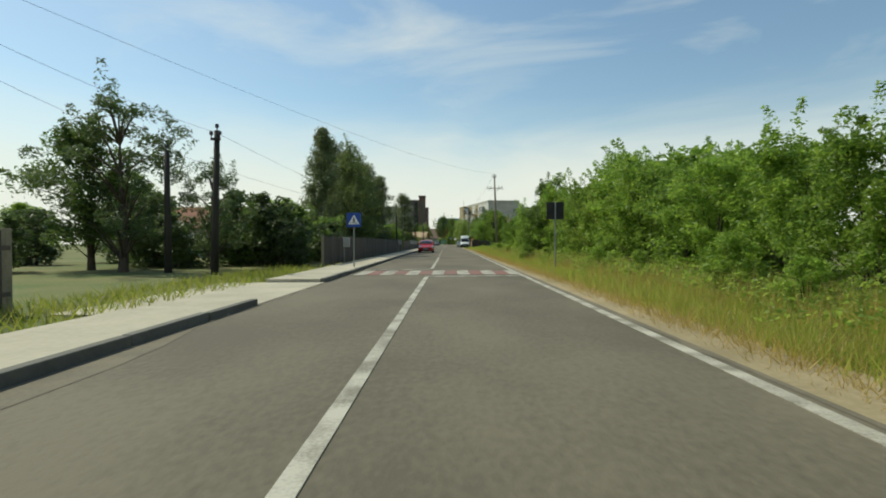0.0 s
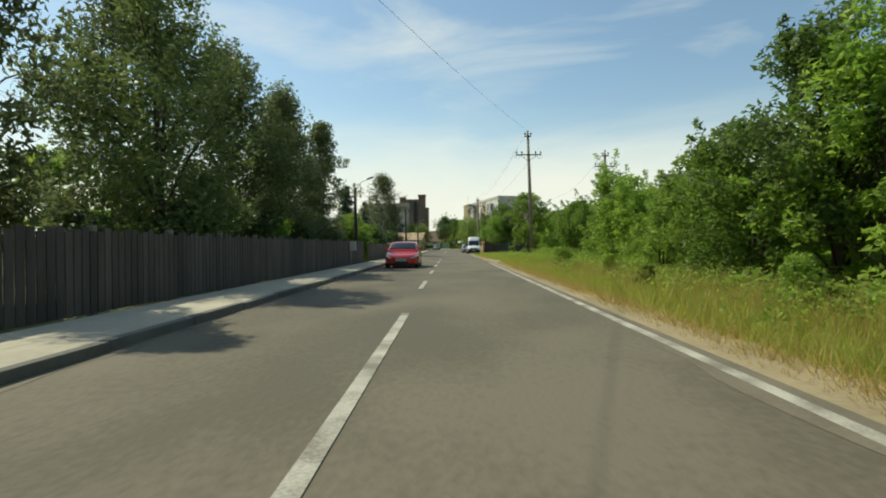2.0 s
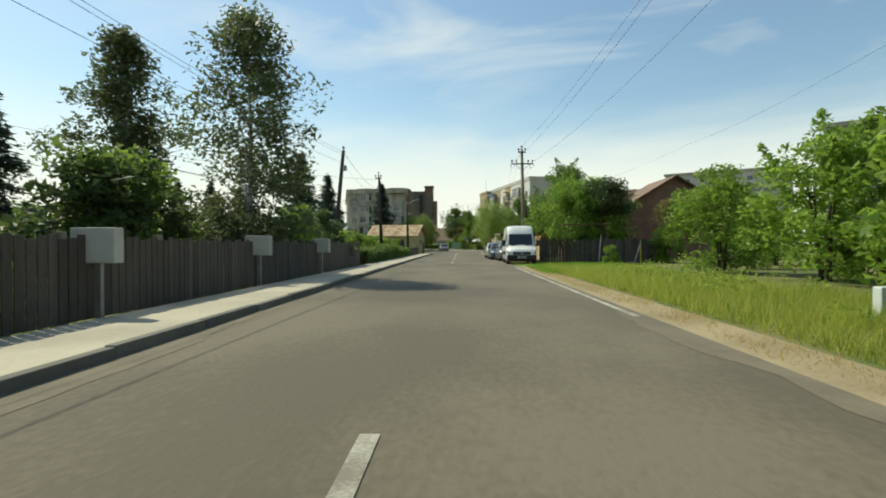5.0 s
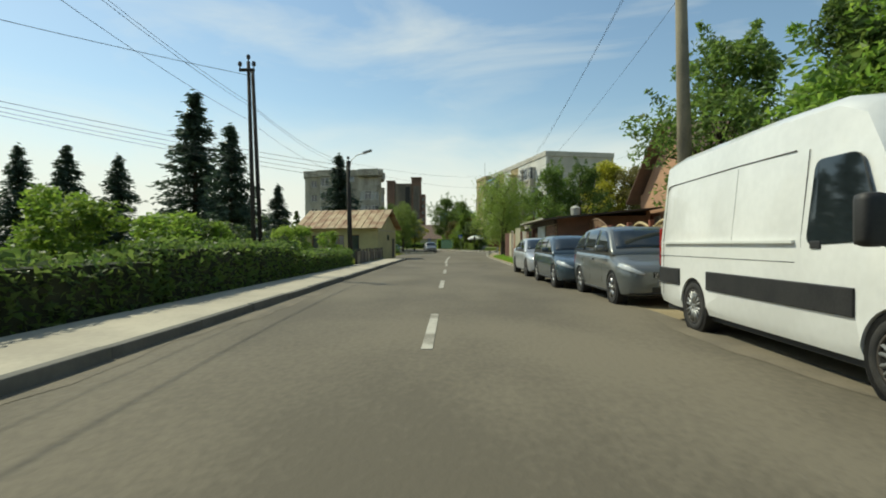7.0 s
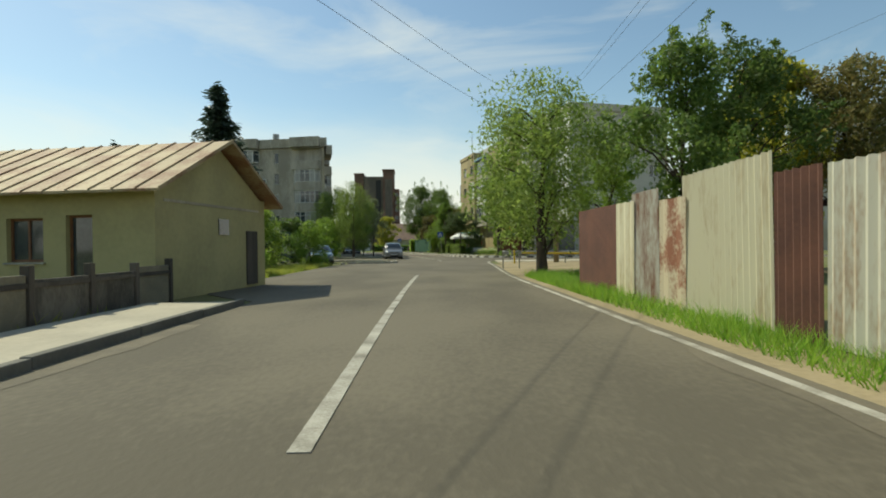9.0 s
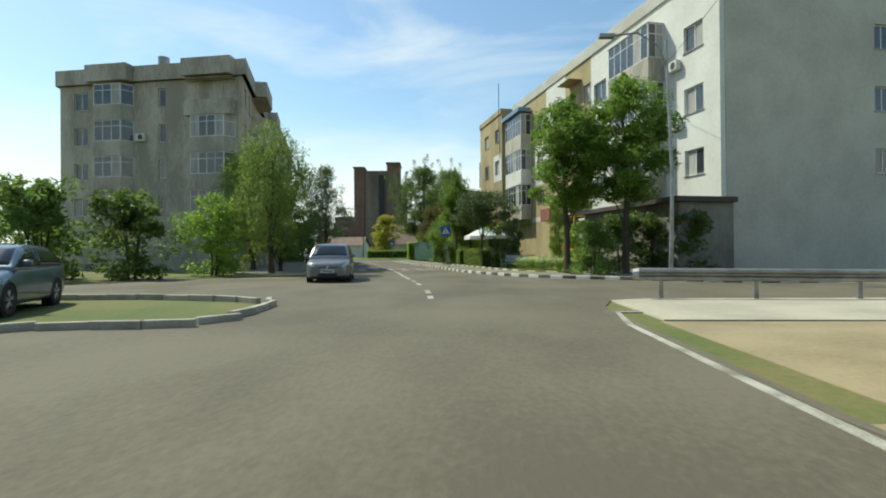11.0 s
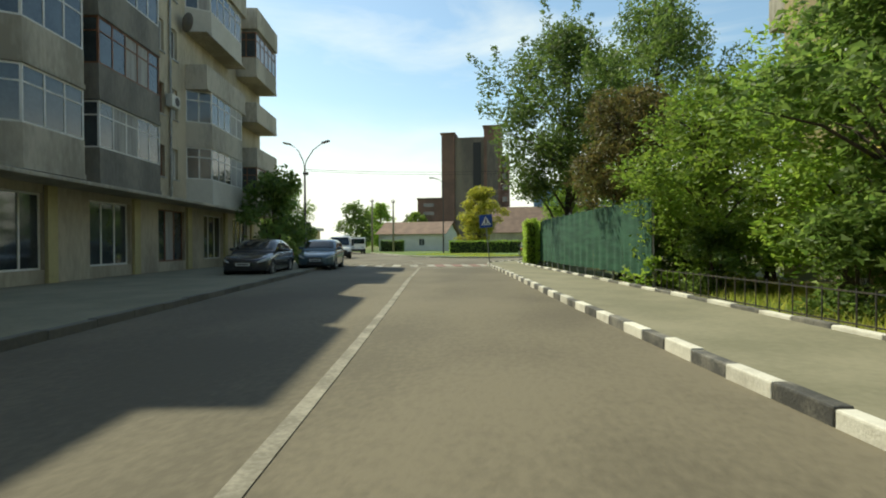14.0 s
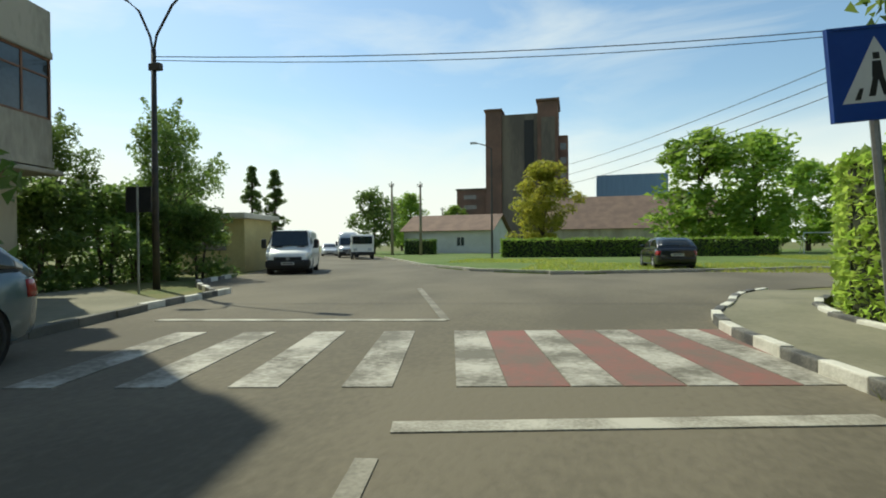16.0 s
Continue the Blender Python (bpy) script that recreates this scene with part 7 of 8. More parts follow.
part("rail", B(0, 3.1, -0.001, 0.022, 0.15, 0.18), M["green_paint"], fence)

wire_line = INN(193.6, 200.4, 0.28)
bed_fence = thing("garden_fence", "thin green rod fence round flower bed", "fence")
for q in wire_line[::3]:
    part("rod", T([(*q, -0.05), (*q, 1.1)], 0.009, 6), M["green_paint"], bed_fence)
for z in (0.4, 0.75, 1.1):
    part("wire", T([(*q, z) for q in wire_line], 0.004, 4), M["green_paint"], bed_fence)

# guard rail on the corner
guard = thing("guard_rail", "bent steel guard rail on short posts", "guard rail", at=(5.0, 178.6, 0), turn=-6)
bm = bmesh.new()
prof = [(0.0, 0.47), (-0.08, 0.5), (-0.08, 0.56), (0.0, 0.6), (0.0, 0.64), (-0.08, 0.68), (-0.08, 0.74), (0.0, 0.78)]
cols = [[bm.verts.new((x, y + o, z - 0.01 * x)) for o in (0.0, 0.008) for y, z in prof] for x in (0, 1.5, 3, 4.5, 6, 9)]
for a, b in zip(cols, cols[1:]):
    for i in range(7):
        bm.faces.new((a[i], b[i], b[i + 1], a[i + 1]))
        bm.faces.new((a[i + 8], a[i + 9], b[i + 9], b[i + 8]))
part("beam", bm, M["steel"], guard)
part("end_piece", T([(0.02, 0.0, 0.62), (-0.12, 0.03, 0.62)], [0.17, 0.13], 10), M["steel"], guard)
for x in (0.5, 2.7, 5, 7.4):
    part("post", B(x, x + 0.1, 0.02, 0.1, -0.1, 0.75), M["steel"], guard)

# green cloth fence
gf = thing("cloth_fence", "green shade cloth fence on steel posts", "fence")
fl = offset(smooth_line([(-1.6, 222.3), (-2.5, 226.2), (-3.7, 231.2), (-4.75, 236.8)], 5), -0.5)
for i, (a, b) in enumerate(zip(fl, fl[1:])):
    bm = bmesh.new()
    n = 10
    rows2 = []
    for k in range(n + 1):
        q = k / n
        wob = 0.03 * math.sin(q * 9 + i * 2.1)
        rows2.append([bm.verts.new((a[0] + (b[0] - a[0]) * q + wob * (0.5 + 0.5 * math.sin(z * 3)) + o, a[1] + (b[1] - a[1]) * q, z + 0.02 * math.sin(q * 6 + i))) for o in (0, 0.01) for z in (0.3, 0.9, 1.5, 2.1, 2.42)])
    for u, v in zip(rows2, rows2[1:]):
        for j in range(4):
            bm.faces.new((u[j], v[j], v[j + 1], u[j + 1]))
            bm.faces.new((u[j + 5], u[j + 6], v[j + 6], v[j + 5]))
    part("cloth", bm, M["green_mesh"], gf)
    part("post", T([(a[0] + 0.05, a[1], 0), (a[0] + 0.05, a[1], 2.5)], 0.03, 6), M["steel"], gf)
part("rail", T([(*q, 1.4) for q in offset(fl, -0.06)], 0.018, 5), M["steel"], gf)
mesh_f = thing("wire_fence", "rusty low garden fence under trees", "fence", at=(0.6, 213.2, 0), turn=TURN)
for k in range(28):
    part("picket", B(0.3 * k, 0.3 * k + 0.016, 0, 0.016, 0.02, 0.6), M["darksteel"], mesh_f)
part("rail", B(0, 8.2, -0.001, 0.018, 0.54, 0.56), M["darksteel"], mesh_f)
part("rail", B(0, 8.2, -0.001, 0.018, 0.12, 0.14), M["darksteel"], mesh_f)
# goal on the far lawn, yard pipe
goal = thing("goal", "small white steel football goal", "goal", at=(11.5, 291, 0))
part("frame", T([(0, 0, 0), (0, 0, 2.1), (3.2, 0, 2.1), (3.2, 0, 0)], 0.06, 6), M["frame_white"], goal)
part("stay", T([(0, 0, 2.1), (0, 1.2, 0)], 0.03, 5), M["frame_white"], goal)
part("stay", T([(3.2, 0, 2.1), (3.2, 1.2, 0)], 0.03, 5), M["frame_white"], goal)
pipe = thing("gas_pipe", "yellow gas pipe on yard posts", "pipe", at=(4.6, 170.5, 0))
part("pipe", T([(0, 0, 0), (0, 0, 1.1), (0.15, 0, 1.3), (0.4, 0, 1.2), (0.5, 0, 0.7), (5, 0.5, 0.6)], 0.06, 8), M["yellow_paint"], pipe)
for x in (1.5, 3.4):
    part("post", B(x - 0.03, x + 0.03, 0.2, 0.3, 0, 0.55), M["steel"], pipe)
board = thing("notice_board", "old yellow notice board on posts", "sign", at=(3.3, 163.2, 0))
part("panel", B(-0.55, 0.55, -0.03, 0.03, 0.95, 1.6, 0.02), M["tin_rust"], board)
part("post", B(-0.45, -0.39, -0.02, 0.02, 0, 0.95), M["steel"], board)
part("post", B(0.39, 0.45, -0.02, 0.02, 0, 0.95), M["steel"], board)


# ---- vehicles ----
def loft(bm, rings, closed=True):
    vs = [[bm.verts.new(p) for p in r] for r in rings]
    n = len(vs[0])
    for a, b in zip(vs, vs[1:]):
        for k in range(n if closed else n - 1):
            bm.faces.new((a[k], a[(k + 1) % n], b[(k + 1) % n], b[k]))
    if closed:
        bm.faces.new(vs[0][::-1])
        bm.faces.new(vs[-1])


def lathe_x(bm, profile, sides, x=0.0, y=0.0, z=0.0):
    """A solid of revolution about the x axis: profile of (x, radius)."""
    rings = [[(x + px, y + r * math.cos(2 * math.pi * k / sides), z + r * math.sin(2 * math.pi * k / sides)) for k in range(sides)] for px, r in profile]
    loft(bm, rings)


def wheel(parent, x, y, r, side, spokes=5, rim="alloy", wide=0.2):
    bm = bmesh.new()
    o = side
    lathe_x(bm, [(-o * wide, r * 0.66), (-o * wide, r * 0.93), (-o * wide * 0.85, r), (-o * 0.03, r), (0, r * 0.94), (o * 0.006, r * 0.7), (-o * 0.04, r * 0.67)], 28, x, y, r)
    w = part("wheel", bm, M["rubber"], parent, "black rubber tyre with rim", True)
    bm = bmesh.new()
    lathe_x(bm, [(-o * 0.02, r * 0.68), (o * 0.004, r * 0.69), (o * 0.004, r * 0.62), (-o * 0.06, r * 0.6), (-o * 0.07, r * 0.1)], 24, x, y, r)
    part("rim_ring", bm, M["darksteel"], w, "", True)
    bm = bmesh.new()
    for k in range(spokes):
        a = 2 * math.pi * k / spokes + 0.3
        for d in (-0.1, 0.1):
            c, s = math.cos(a + d), math.sin(a + d)
            tube(bm, [(x - o * 0.01, y + c * r * 0.12, r + s * r * 0.12), (x - o * 0.012, y + math.cos(a + d * 1.7) * r * 0.63, r + math.sin(a + d * 1.7) * r * 0.63)], [r * 0.07, r * 0.06], 5)
    tube(bm, [(x - o * 0.05, y, r), (x + o * 0.006, y, r)], r * 0.17, 10)
    part("rim", bm, M[rim], w, "", True)


def carve(bm, wells, hw, paint):
    """Cuts round wheel wells through both flanks of a closed shell and returns the mesh."""
    bmesh.ops.recalc_face_normals(bm, faces=bm.faces)
    me = bpy.data.meshes.new("shell")
    bm.to_mesh(me)
    bm.free()
    cut_bm = bmesh.new()
    for y, z, rad in wells:
        for s in (-1, 1):
            lathe_x(cut_bm, [(s * (hw - 0.24), rad), (s * (hw + 0.3), rad)], 32, 0, y, z)
    bmesh.ops.recalc_face_normals(cut_bm, faces=cut_bm.faces)
    cut_me = bpy.data.meshes.new("well")
    cut_bm.to_mesh(cut_me)
    cut_bm.free()
    shell, well = new("shell", me), new("well", cut_me)
    mod = shell.modifiers.new("wells", "BOOLEAN")
    mod.operation, mod.object, mod.solver = "DIFFERENCE", well, "EXACT"
    graph = bpy.context.evaluated_depsgraph_get()
    out = bpy.data.meshes.new_from_object(shell.evaluated_get(graph), depsgraph=graph)
    bpy.data.objects.remove(shell)
    bpy.data.objects.remove(well)
    out.materials.clear()
    out.materials.append(paint)
    out.polygons.foreach_set("use_smooth", [True] * len(out.polygons))
    out.set_sharp_from_angle(angle=radians(38))
    return out


def liner(parent, s, hw, y, r):
    """The dark inside of a wheel well."""
    bm = bmesh.new()
    lathe_x(bm, [(s * (hw - 0.02), r + 0.042), (s * (hw - 0.236), r + 0.042), (s * (hw - 0.236), 0.05), (s * (hw - 0.23), 0.05), (s * (hw - 0.23), r + 0.036), (s * (hw - 0.02), r + 0.036)], 28, 0, y, r)
    part("wheel_arch", bm, M["black"], parent)


def skin(columns, inward):
    """A thin curved pane: columns of outer points, with an inner face set back by inward."""
    bm = bmesh.new()
    loft(bm, [list(c) + [tuple(Vector(p) + Vector(inward)) for p in c[::-1]] for c in columns])
    bmesh.ops.recalc_face_normals(bm, faces=bm.faces)
    return bm


FLANK = ((0.87, 0.0), (0.955, 0.06), (0.985, 0.2), (1.0, 0.45), (0.993, 0.66), (0.968, 0.84), (0.935, 0.93), (0.87, 0.985), (0.6, 1.0), (0.25, 1.008), (0.0, 1.01))


def car(label, x, y, turn, paint, L=4.4, W=1.8, H=1.5, hood=0.78, belt=0.95, tail=1.0, cowl=0.27, roof0=0.44, roof1=0.8, glass1=0.97, r=0.32, rim="alloy", spokes=5, panes=2, name="car", skirt=0.2):
    """A car that faces -y: a lofted shell with wheel wells, a painted cabin and panes laid on it."""
    root = thing(name, label, "car", "parked cars", (x, y, 0), turn)
    hw = W / 2
    Y = lambda q: -L / 2 + L * q
    tab = lambda rows: (lambda q: float(np.interp(q, [a for a, _ in rows], [b for _, b in rows])))
    low = tab([(0, 0.30), (0.03, skirt + 0.03), (0.09, skirt), (0.9, skirt), (0.97, skirt + 0.06), (1, 0.34)])
    top = tab([(0, hood - 0.19), (0.012, hood - 0.125), (0.035, hood - 0.065), (0.09, hood + 0.0), (0.16, hood + 0.055), (cowl, belt - 0.01), (0.42, belt), (0.6, belt + 0.015), (0.8, belt + 0.03), (0.9, tail), (0.965, tail - 0.02), (0.99, tail - 0.07), (1, tail - 0.14)])

    def wide(q):
        if q < 0.17:
            return hw * (0.42 + 0.58 * (1 - (1 - q / 0.17) ** 2.6) ** 0.42)
        return hw * (1.0 if q < 0.88 else 0.80 + 0.20 * math.sqrt(max(0.0, 1 - ((q - 0.88) / 0.12) ** 2)))

    def flank(q, z):
        f = (z - low(q)) / (top(q) - low(q))
        return wide(q) * float(np.interp(f, [b for _, b in FLANK], [a for a, _ in FLANK]))

    def ring(q):
        half = [(wide(q) * a, Y(q), low(q) + (top(q) - low(q)) * b) for a, b in FLANK]
        return half + [(-a, b, c) for a, b, c in half[-2::-1]]
    bm = bmesh.new()
    loft(bm, [ring(q) for q in (0, 0.004, 0.012, 0.022, 0.035, 0.05, 0.07, 0.09, 0.115, 0.14, 0.17, 0.21, 0.25, 0.3, 0.36, 0.42, 0.5, 0.58, 0.66, 0.74, 0.8, 0.85, 0.88, 0.9, 0.925, 0.945, 0.965, 0.98, 0.99, 0.996, 1)])
    axles = (0.185, 0.80)
    body = part_mesh("body", carve(bm, [(Y(q), r, r + 0.045) for q in axles], hw, paint), root)
    # cabin
    wb, wt = hw * 0.93, hw * 0.73
    rows = ((cowl - 0.02, belt - 0.03), (cowl + (roof0 - cowl) * 0.5, belt + (H - belt) * 0.56), (roof0, H - 0.04), ((roof0 + roof1) / 2, H), (roof1, H - 0.045), (roof1 + (glass1 - roof1) * 0.55, belt + (H - belt) * 0.55), (glass1, belt - 0.01))
    qs = np.linspace(rows[0][0], rows[-1][0], 61)
    zz = np.interp(qs, [a for a, _ in rows], [b for _, b in rows])
    zz[2:-2] = np.convolve(np.pad(zz, 3, "edge"), np.ones(7) / 7, "valid")[2:-2]
    roofline = lambda q: float(np.interp(q, qs, zz))

    def side(z):
        k = max(0.0, (z - belt) / (H - belt))
        return wb + (wt - wb) * k + 0.022 * math.sin(math.pi * min(1.0, k))

    def hoop(q):
        z = roofline(q)
        k = min(1.0, max(0.0, 2 * (z - belt) / (H - belt)))
        ze = z - 0.07 * k
        w = side(ze)
        half = [(wb, Y(q), belt - 0.06), (side((belt + ze) / 2), Y(q), (belt + ze) / 2 if k > 0.1 else belt - 0.03), (w, Y(q), ze), (w * 0.94, Y(q), z - 0.024 * k), (w * 0.8, Y(q), z - 0.002), (w * 0.4, Y(q), z + 0.012), (0, Y(q), z + 0.016)]
        return half + [(-a, b, c) for a, b, c in half[-2::-1]]
    bm = bmesh.new()
    loft(bm, [hoop(q) for q in qs[::2]])
    bmesh.ops.recalc_face_normals(bm, faces=bm.faces)
    part("cabin", bm, paint, root, "", True)
    for key, qa, qb, dy in (("windscreen", cowl + 0.012, roof0 - 0.012, -0.008), ("rear_screen", roof1 + 0.014, glass1 - 0.022, 0.008)):
        cols = []
        for q in np.linspace(qa, qb, 7):
            z = roofline(q)
            w = side(z - 0.05) * 0.87
            cols.append([(u * w, Y(q) + dy, z + 0.02 - 0.022 * u * u) for u in (-1, -0.7, -0.35, 0, 0.35, 0.7, 1)])
        part(key, skin(cols, (0, -dy * 1.6, -0.02)), M["car_glass"], root, "dark tinted glass", True)
    ends = {2: ((0, 0.555), (0.58, 1)), 3: ((0, 0.5), (0.52, 0.735), (0.755, 1))}[panes]
    for s in (-1, 1):
        for qa, qb in ends:
            qa, qb = max(qa, cowl + 0.055), min(qb, glass1 - 0.035)
            cols = []
            for q in np.linspace(qa, qb, 12):
                z0, z1 = belt + 0.028, roofline(q) - 0.075
                if z1 > z0 + 0.015:
                    cols.append([(s * (side(z) + 0.006), Y(q), z) for z in np.linspace(z0, z1, 5)])
            if len(cols) > 2:
                part("side_window", skin(cols, (-s * 0.016, 0, 0)), M["car_glass"], root, "dark tinted glass", True)
        part("window_trim", T([(s * (side(belt + 0.01) + 0.004), Y(q), belt + 0.016) for q in (cowl + 0.05, 0.4, 0.6, glass1 - 0.05)], 0.012, 6), M["black"], root)
        mir = bmesh.new()
        box(mir, -0.11, 0.09, -0.06, 0.06, -0.065, 0.065, 0.045)
        tube(mir, [(-s * 0.08, 0, -0.04), (-s * 0.18, 0.02, -0.08)], 0.03, 6)
        bmesh.ops.transform(mir, matrix=Matrix.Translation((s * (hw + 0.06), Y(cowl + 0.085), belt + 0.09)), verts=mir.verts)
        part("mirror", mir, paint, root, "", True)
        for q in (0.53, 0.75):
            hx = flank(q, belt - 0.15)
            part("door_handle", T([(s * (hx - 0.01), Y(q) - 0.1, belt - 0.15), (s * (hx + 0.022), Y(q) - 0.07, belt - 0.15), (s * (hx + 0.022), Y(q) + 0.07, belt - 0.148), (s * (hx - 0.01), Y(q) + 0.1, belt - 0.148)], 0.014, 6), paint, root)
        for q in (0.345, 0.57, 0.735):
            part("door_gap", T([(s * (flank(q, z) - 0.002), Y(q), z) for z in np.linspace(skirt + 0.08, belt - 0.02, 7)], 0.0045, 4), M["black"], body)
        part("sill_strip", T([(s * (flank(q, skirt + 0.06) - 0.012), Y(q), skirt + 0.05) for q in (0.28, 0.4, 0.55, 0.7)], 0.03, 6), M["black"], body)
        # lamps laid on the rounded corners
        cols = []
        for u in np.linspace(0, 1, 8):
            q = 0.004 + 0.11 * u ** 1.6
            z1 = min(hood - 0.09 + 0.06 * u, top(q) - 0.035)
            z0 = hood - 0.235 + 0.13 * u ** 1.3
            cols.append([(s * (flank(q, z) + 0.008), Y(q) - 0.01 * (1 - u), z) for z in np.linspace(z0, z1, 4)])
        part("headlight", skin(cols, (-s * 0.02, 0.012, 0)), M["lamp_glass"], root, "clear headlight", True)
        cols = []
        for u in np.linspace(0, 1, 6):
            q = 0.998 - 0.06 * u
            cols.append([(s * (flank(q, z) + 0.008), Y(q) + 0.01 * (1 - u), z) for z in np.linspace(tail - 0.34, tail - 0.15, 4)])
        part("tail_light", skin(cols, (-s * 0.02, -0.012, 0)), M["tail_glass"], root, "red tail light", True)
        for q in axles:
            liner(body, s, hw, Y(q), r)
            wheel(root, s * (hw - 0.012), Y(q), r, s, spokes, rim)
    gx = hw * 0.4
    grille = part("grille", B(-gx, gx, Y(0) - 0.016, Y(0) + 0.03, hood - 0.285, hood - 0.185, 0.014), M["black"], root)
    for k in range(3):
        part("grille_bar", B(-gx * 0.95, gx * 0.95, Y(0) - 0.021, Y(0) - 0.0165, hood - 0.27 + 0.028 * k, hood - 0.264 + 0.028 * k), M["chrome"], grille)
    part("badge", T([(0, Y(0) - 0.018, hood - 0.235), (0, Y(0) - 0.028, hood - 0.235)], 0.042, 14), M["chrome"], root)
    part("lower_intake", B(-hw * 0.42, hw * 0.42, Y(0) - 0.008, Y(0.03), 0.27, 0.40, 0.012), M["black"], root)
    part("bumper_lip", T([(-hw * 0.84, Y(0.035), 0.27), (-hw * 0.42, Y(0) - 0.004, 0.27), (hw * 0.42, Y(0) - 0.004, 0.27), (hw * 0.84, Y(0.035), 0.27)], 0.025, 6), M["black"], root)
    for ya, yb, z in ((Y(0) - 0.03, Y(0) - 0.009, 0.43), (Y(1) - 0.01, Y(1) + 0.016, 0.62)):
        pl = part("number_plate", B(-0.26, 0.26, ya, yb, z, z + 0.11), M["plate"], root)
        part("plate_bar", B(-0.2, 0.2, ya - 0.004 if z < 0.5 else yb + 0.0005, ya - 0.0005 if z < 0.5 else yb + 0.004, z + 0.035, z + 0.075), M["black"], pl)
    part("rear_bumper", B(-hw * 0.78, hw * 0.78, Y(0.985), Y(1) + 0.03, 0.36, 0.56, 0.04), paint, root)
    part("underside", B(-hw * 0.72, hw * 0.72, Y(0.06), Y(0.95), 0.17, 0.3), M["black"], root)
    return root


SILVER = paint_coat("silver_paint", (0.54, 0.55, 0.55), 0.28, 0.35)
GREYB = paint_coat("grey_blue_paint", (0.07, 0.10, 0.12), 0.26, 0.35)
GREY = paint_coat("grey_metallic_paint", (0.175, 0.185, 0.175), 0.28, 0.4)
GREYL = paint_coat("light_grey_metallic_paint", (0.20, 0.205, 0.205), 0.3, 0.35)
RED = paint_coat("red_paint", (0.50, 0.022, 0.018), 0.25)
WHITE = paint_coat("white_paint", (0.82, 0.82, 0.77), 0.4)
BLACKP = paint_coat("black_paint", (0.014, 0.015, 0.017), 0.2)
BLUE = paint_coat("blue_green_paint", (0.10, 0.15, 0.18), 0.25, 0.3)
DARK = paint_coat("dark_grey_paint", (0.05, 0.05, 0.052), 0.25, 0.3)
car("grey metallic compact people carrier on sandy roadside", 3.05, 118.0, 0.5, GREY, 4.2, 1.8, 1.6, 0.86, 1.02, 1.08, 0.23, 0.39, 0.84, 0.98, 0.32, panes=3)
car("dark grey blue estate car on sandy roadside", 2.62, 122.1, 0.5, GREYB, 4.5, 1.77, 1.47, 0.80, 0.95, 1.0, 0.27, 0.43, 0.88, 0.985, 0.32, panes=3)
car("silver saloon car with dark rims on roadside", 2.58, 127.3, 1.0, SILVER, 4.9, 1.86, 1.46, 0.78, 0.94, 1.06, 0.30, 0.46, 0.70, 0.88, 0.345, "darksteel", 10)
car("red hatchback car driving on asphalt", -2.75, 61.3, 0.5, RED, 4.25, 1.8, 1.46, 0.78, 0.95, 1.02, 0.28, 0.44, 0.82, 0.97, 0.33)
car("grey people carrier with bright grille before flats", -4.72, 188.5, 8, GREYL, 4.2, 1.78, 1.62, 0.88, 1.0, 1.05, 0.24, 0.40, 0.85, 0.98, 0.32)
car("dark saloon car beside shaded kerb", -15.4, 227.2, 14, DARK, 4.5, 1.78, 1.45, 0.78, 0.94, 1.05, 0.29, 0.45, 0.72, 0.9, 0.32)
car("blue green hatchback beside shaded kerb", -15.0, 232.3, 15, BLUE, 4.2, 1.75, 1.47, 0.8, 0.95, 1.02, 0.27, 0.43, 0.82, 0.97, 0.31)
car("black hatchback beside lawn kerb", -5.6, 256.8, 186, BLACKP, 4.1, 1.75, 1.45, 0.79, 0.95, 1.0, 0.27, 0.43, 0.84, 0.98, 0.31)
car("silver saloon far down the street", -38.2, 285, 30, SILVER, 4.5, 1.78, 1.45, 0.78, 0.94, 1.05, 0.29, 0.45, 0.72, 0.9, 0.32)
car("white hatchback in the yard", 12.5, 171.5, 90, WHITE, 4.1, 1.72, 1.45)
car("dark car in grass beside street", -9.5, 176.8, 20, BLUE, 4.2, 1.75, 1.45)


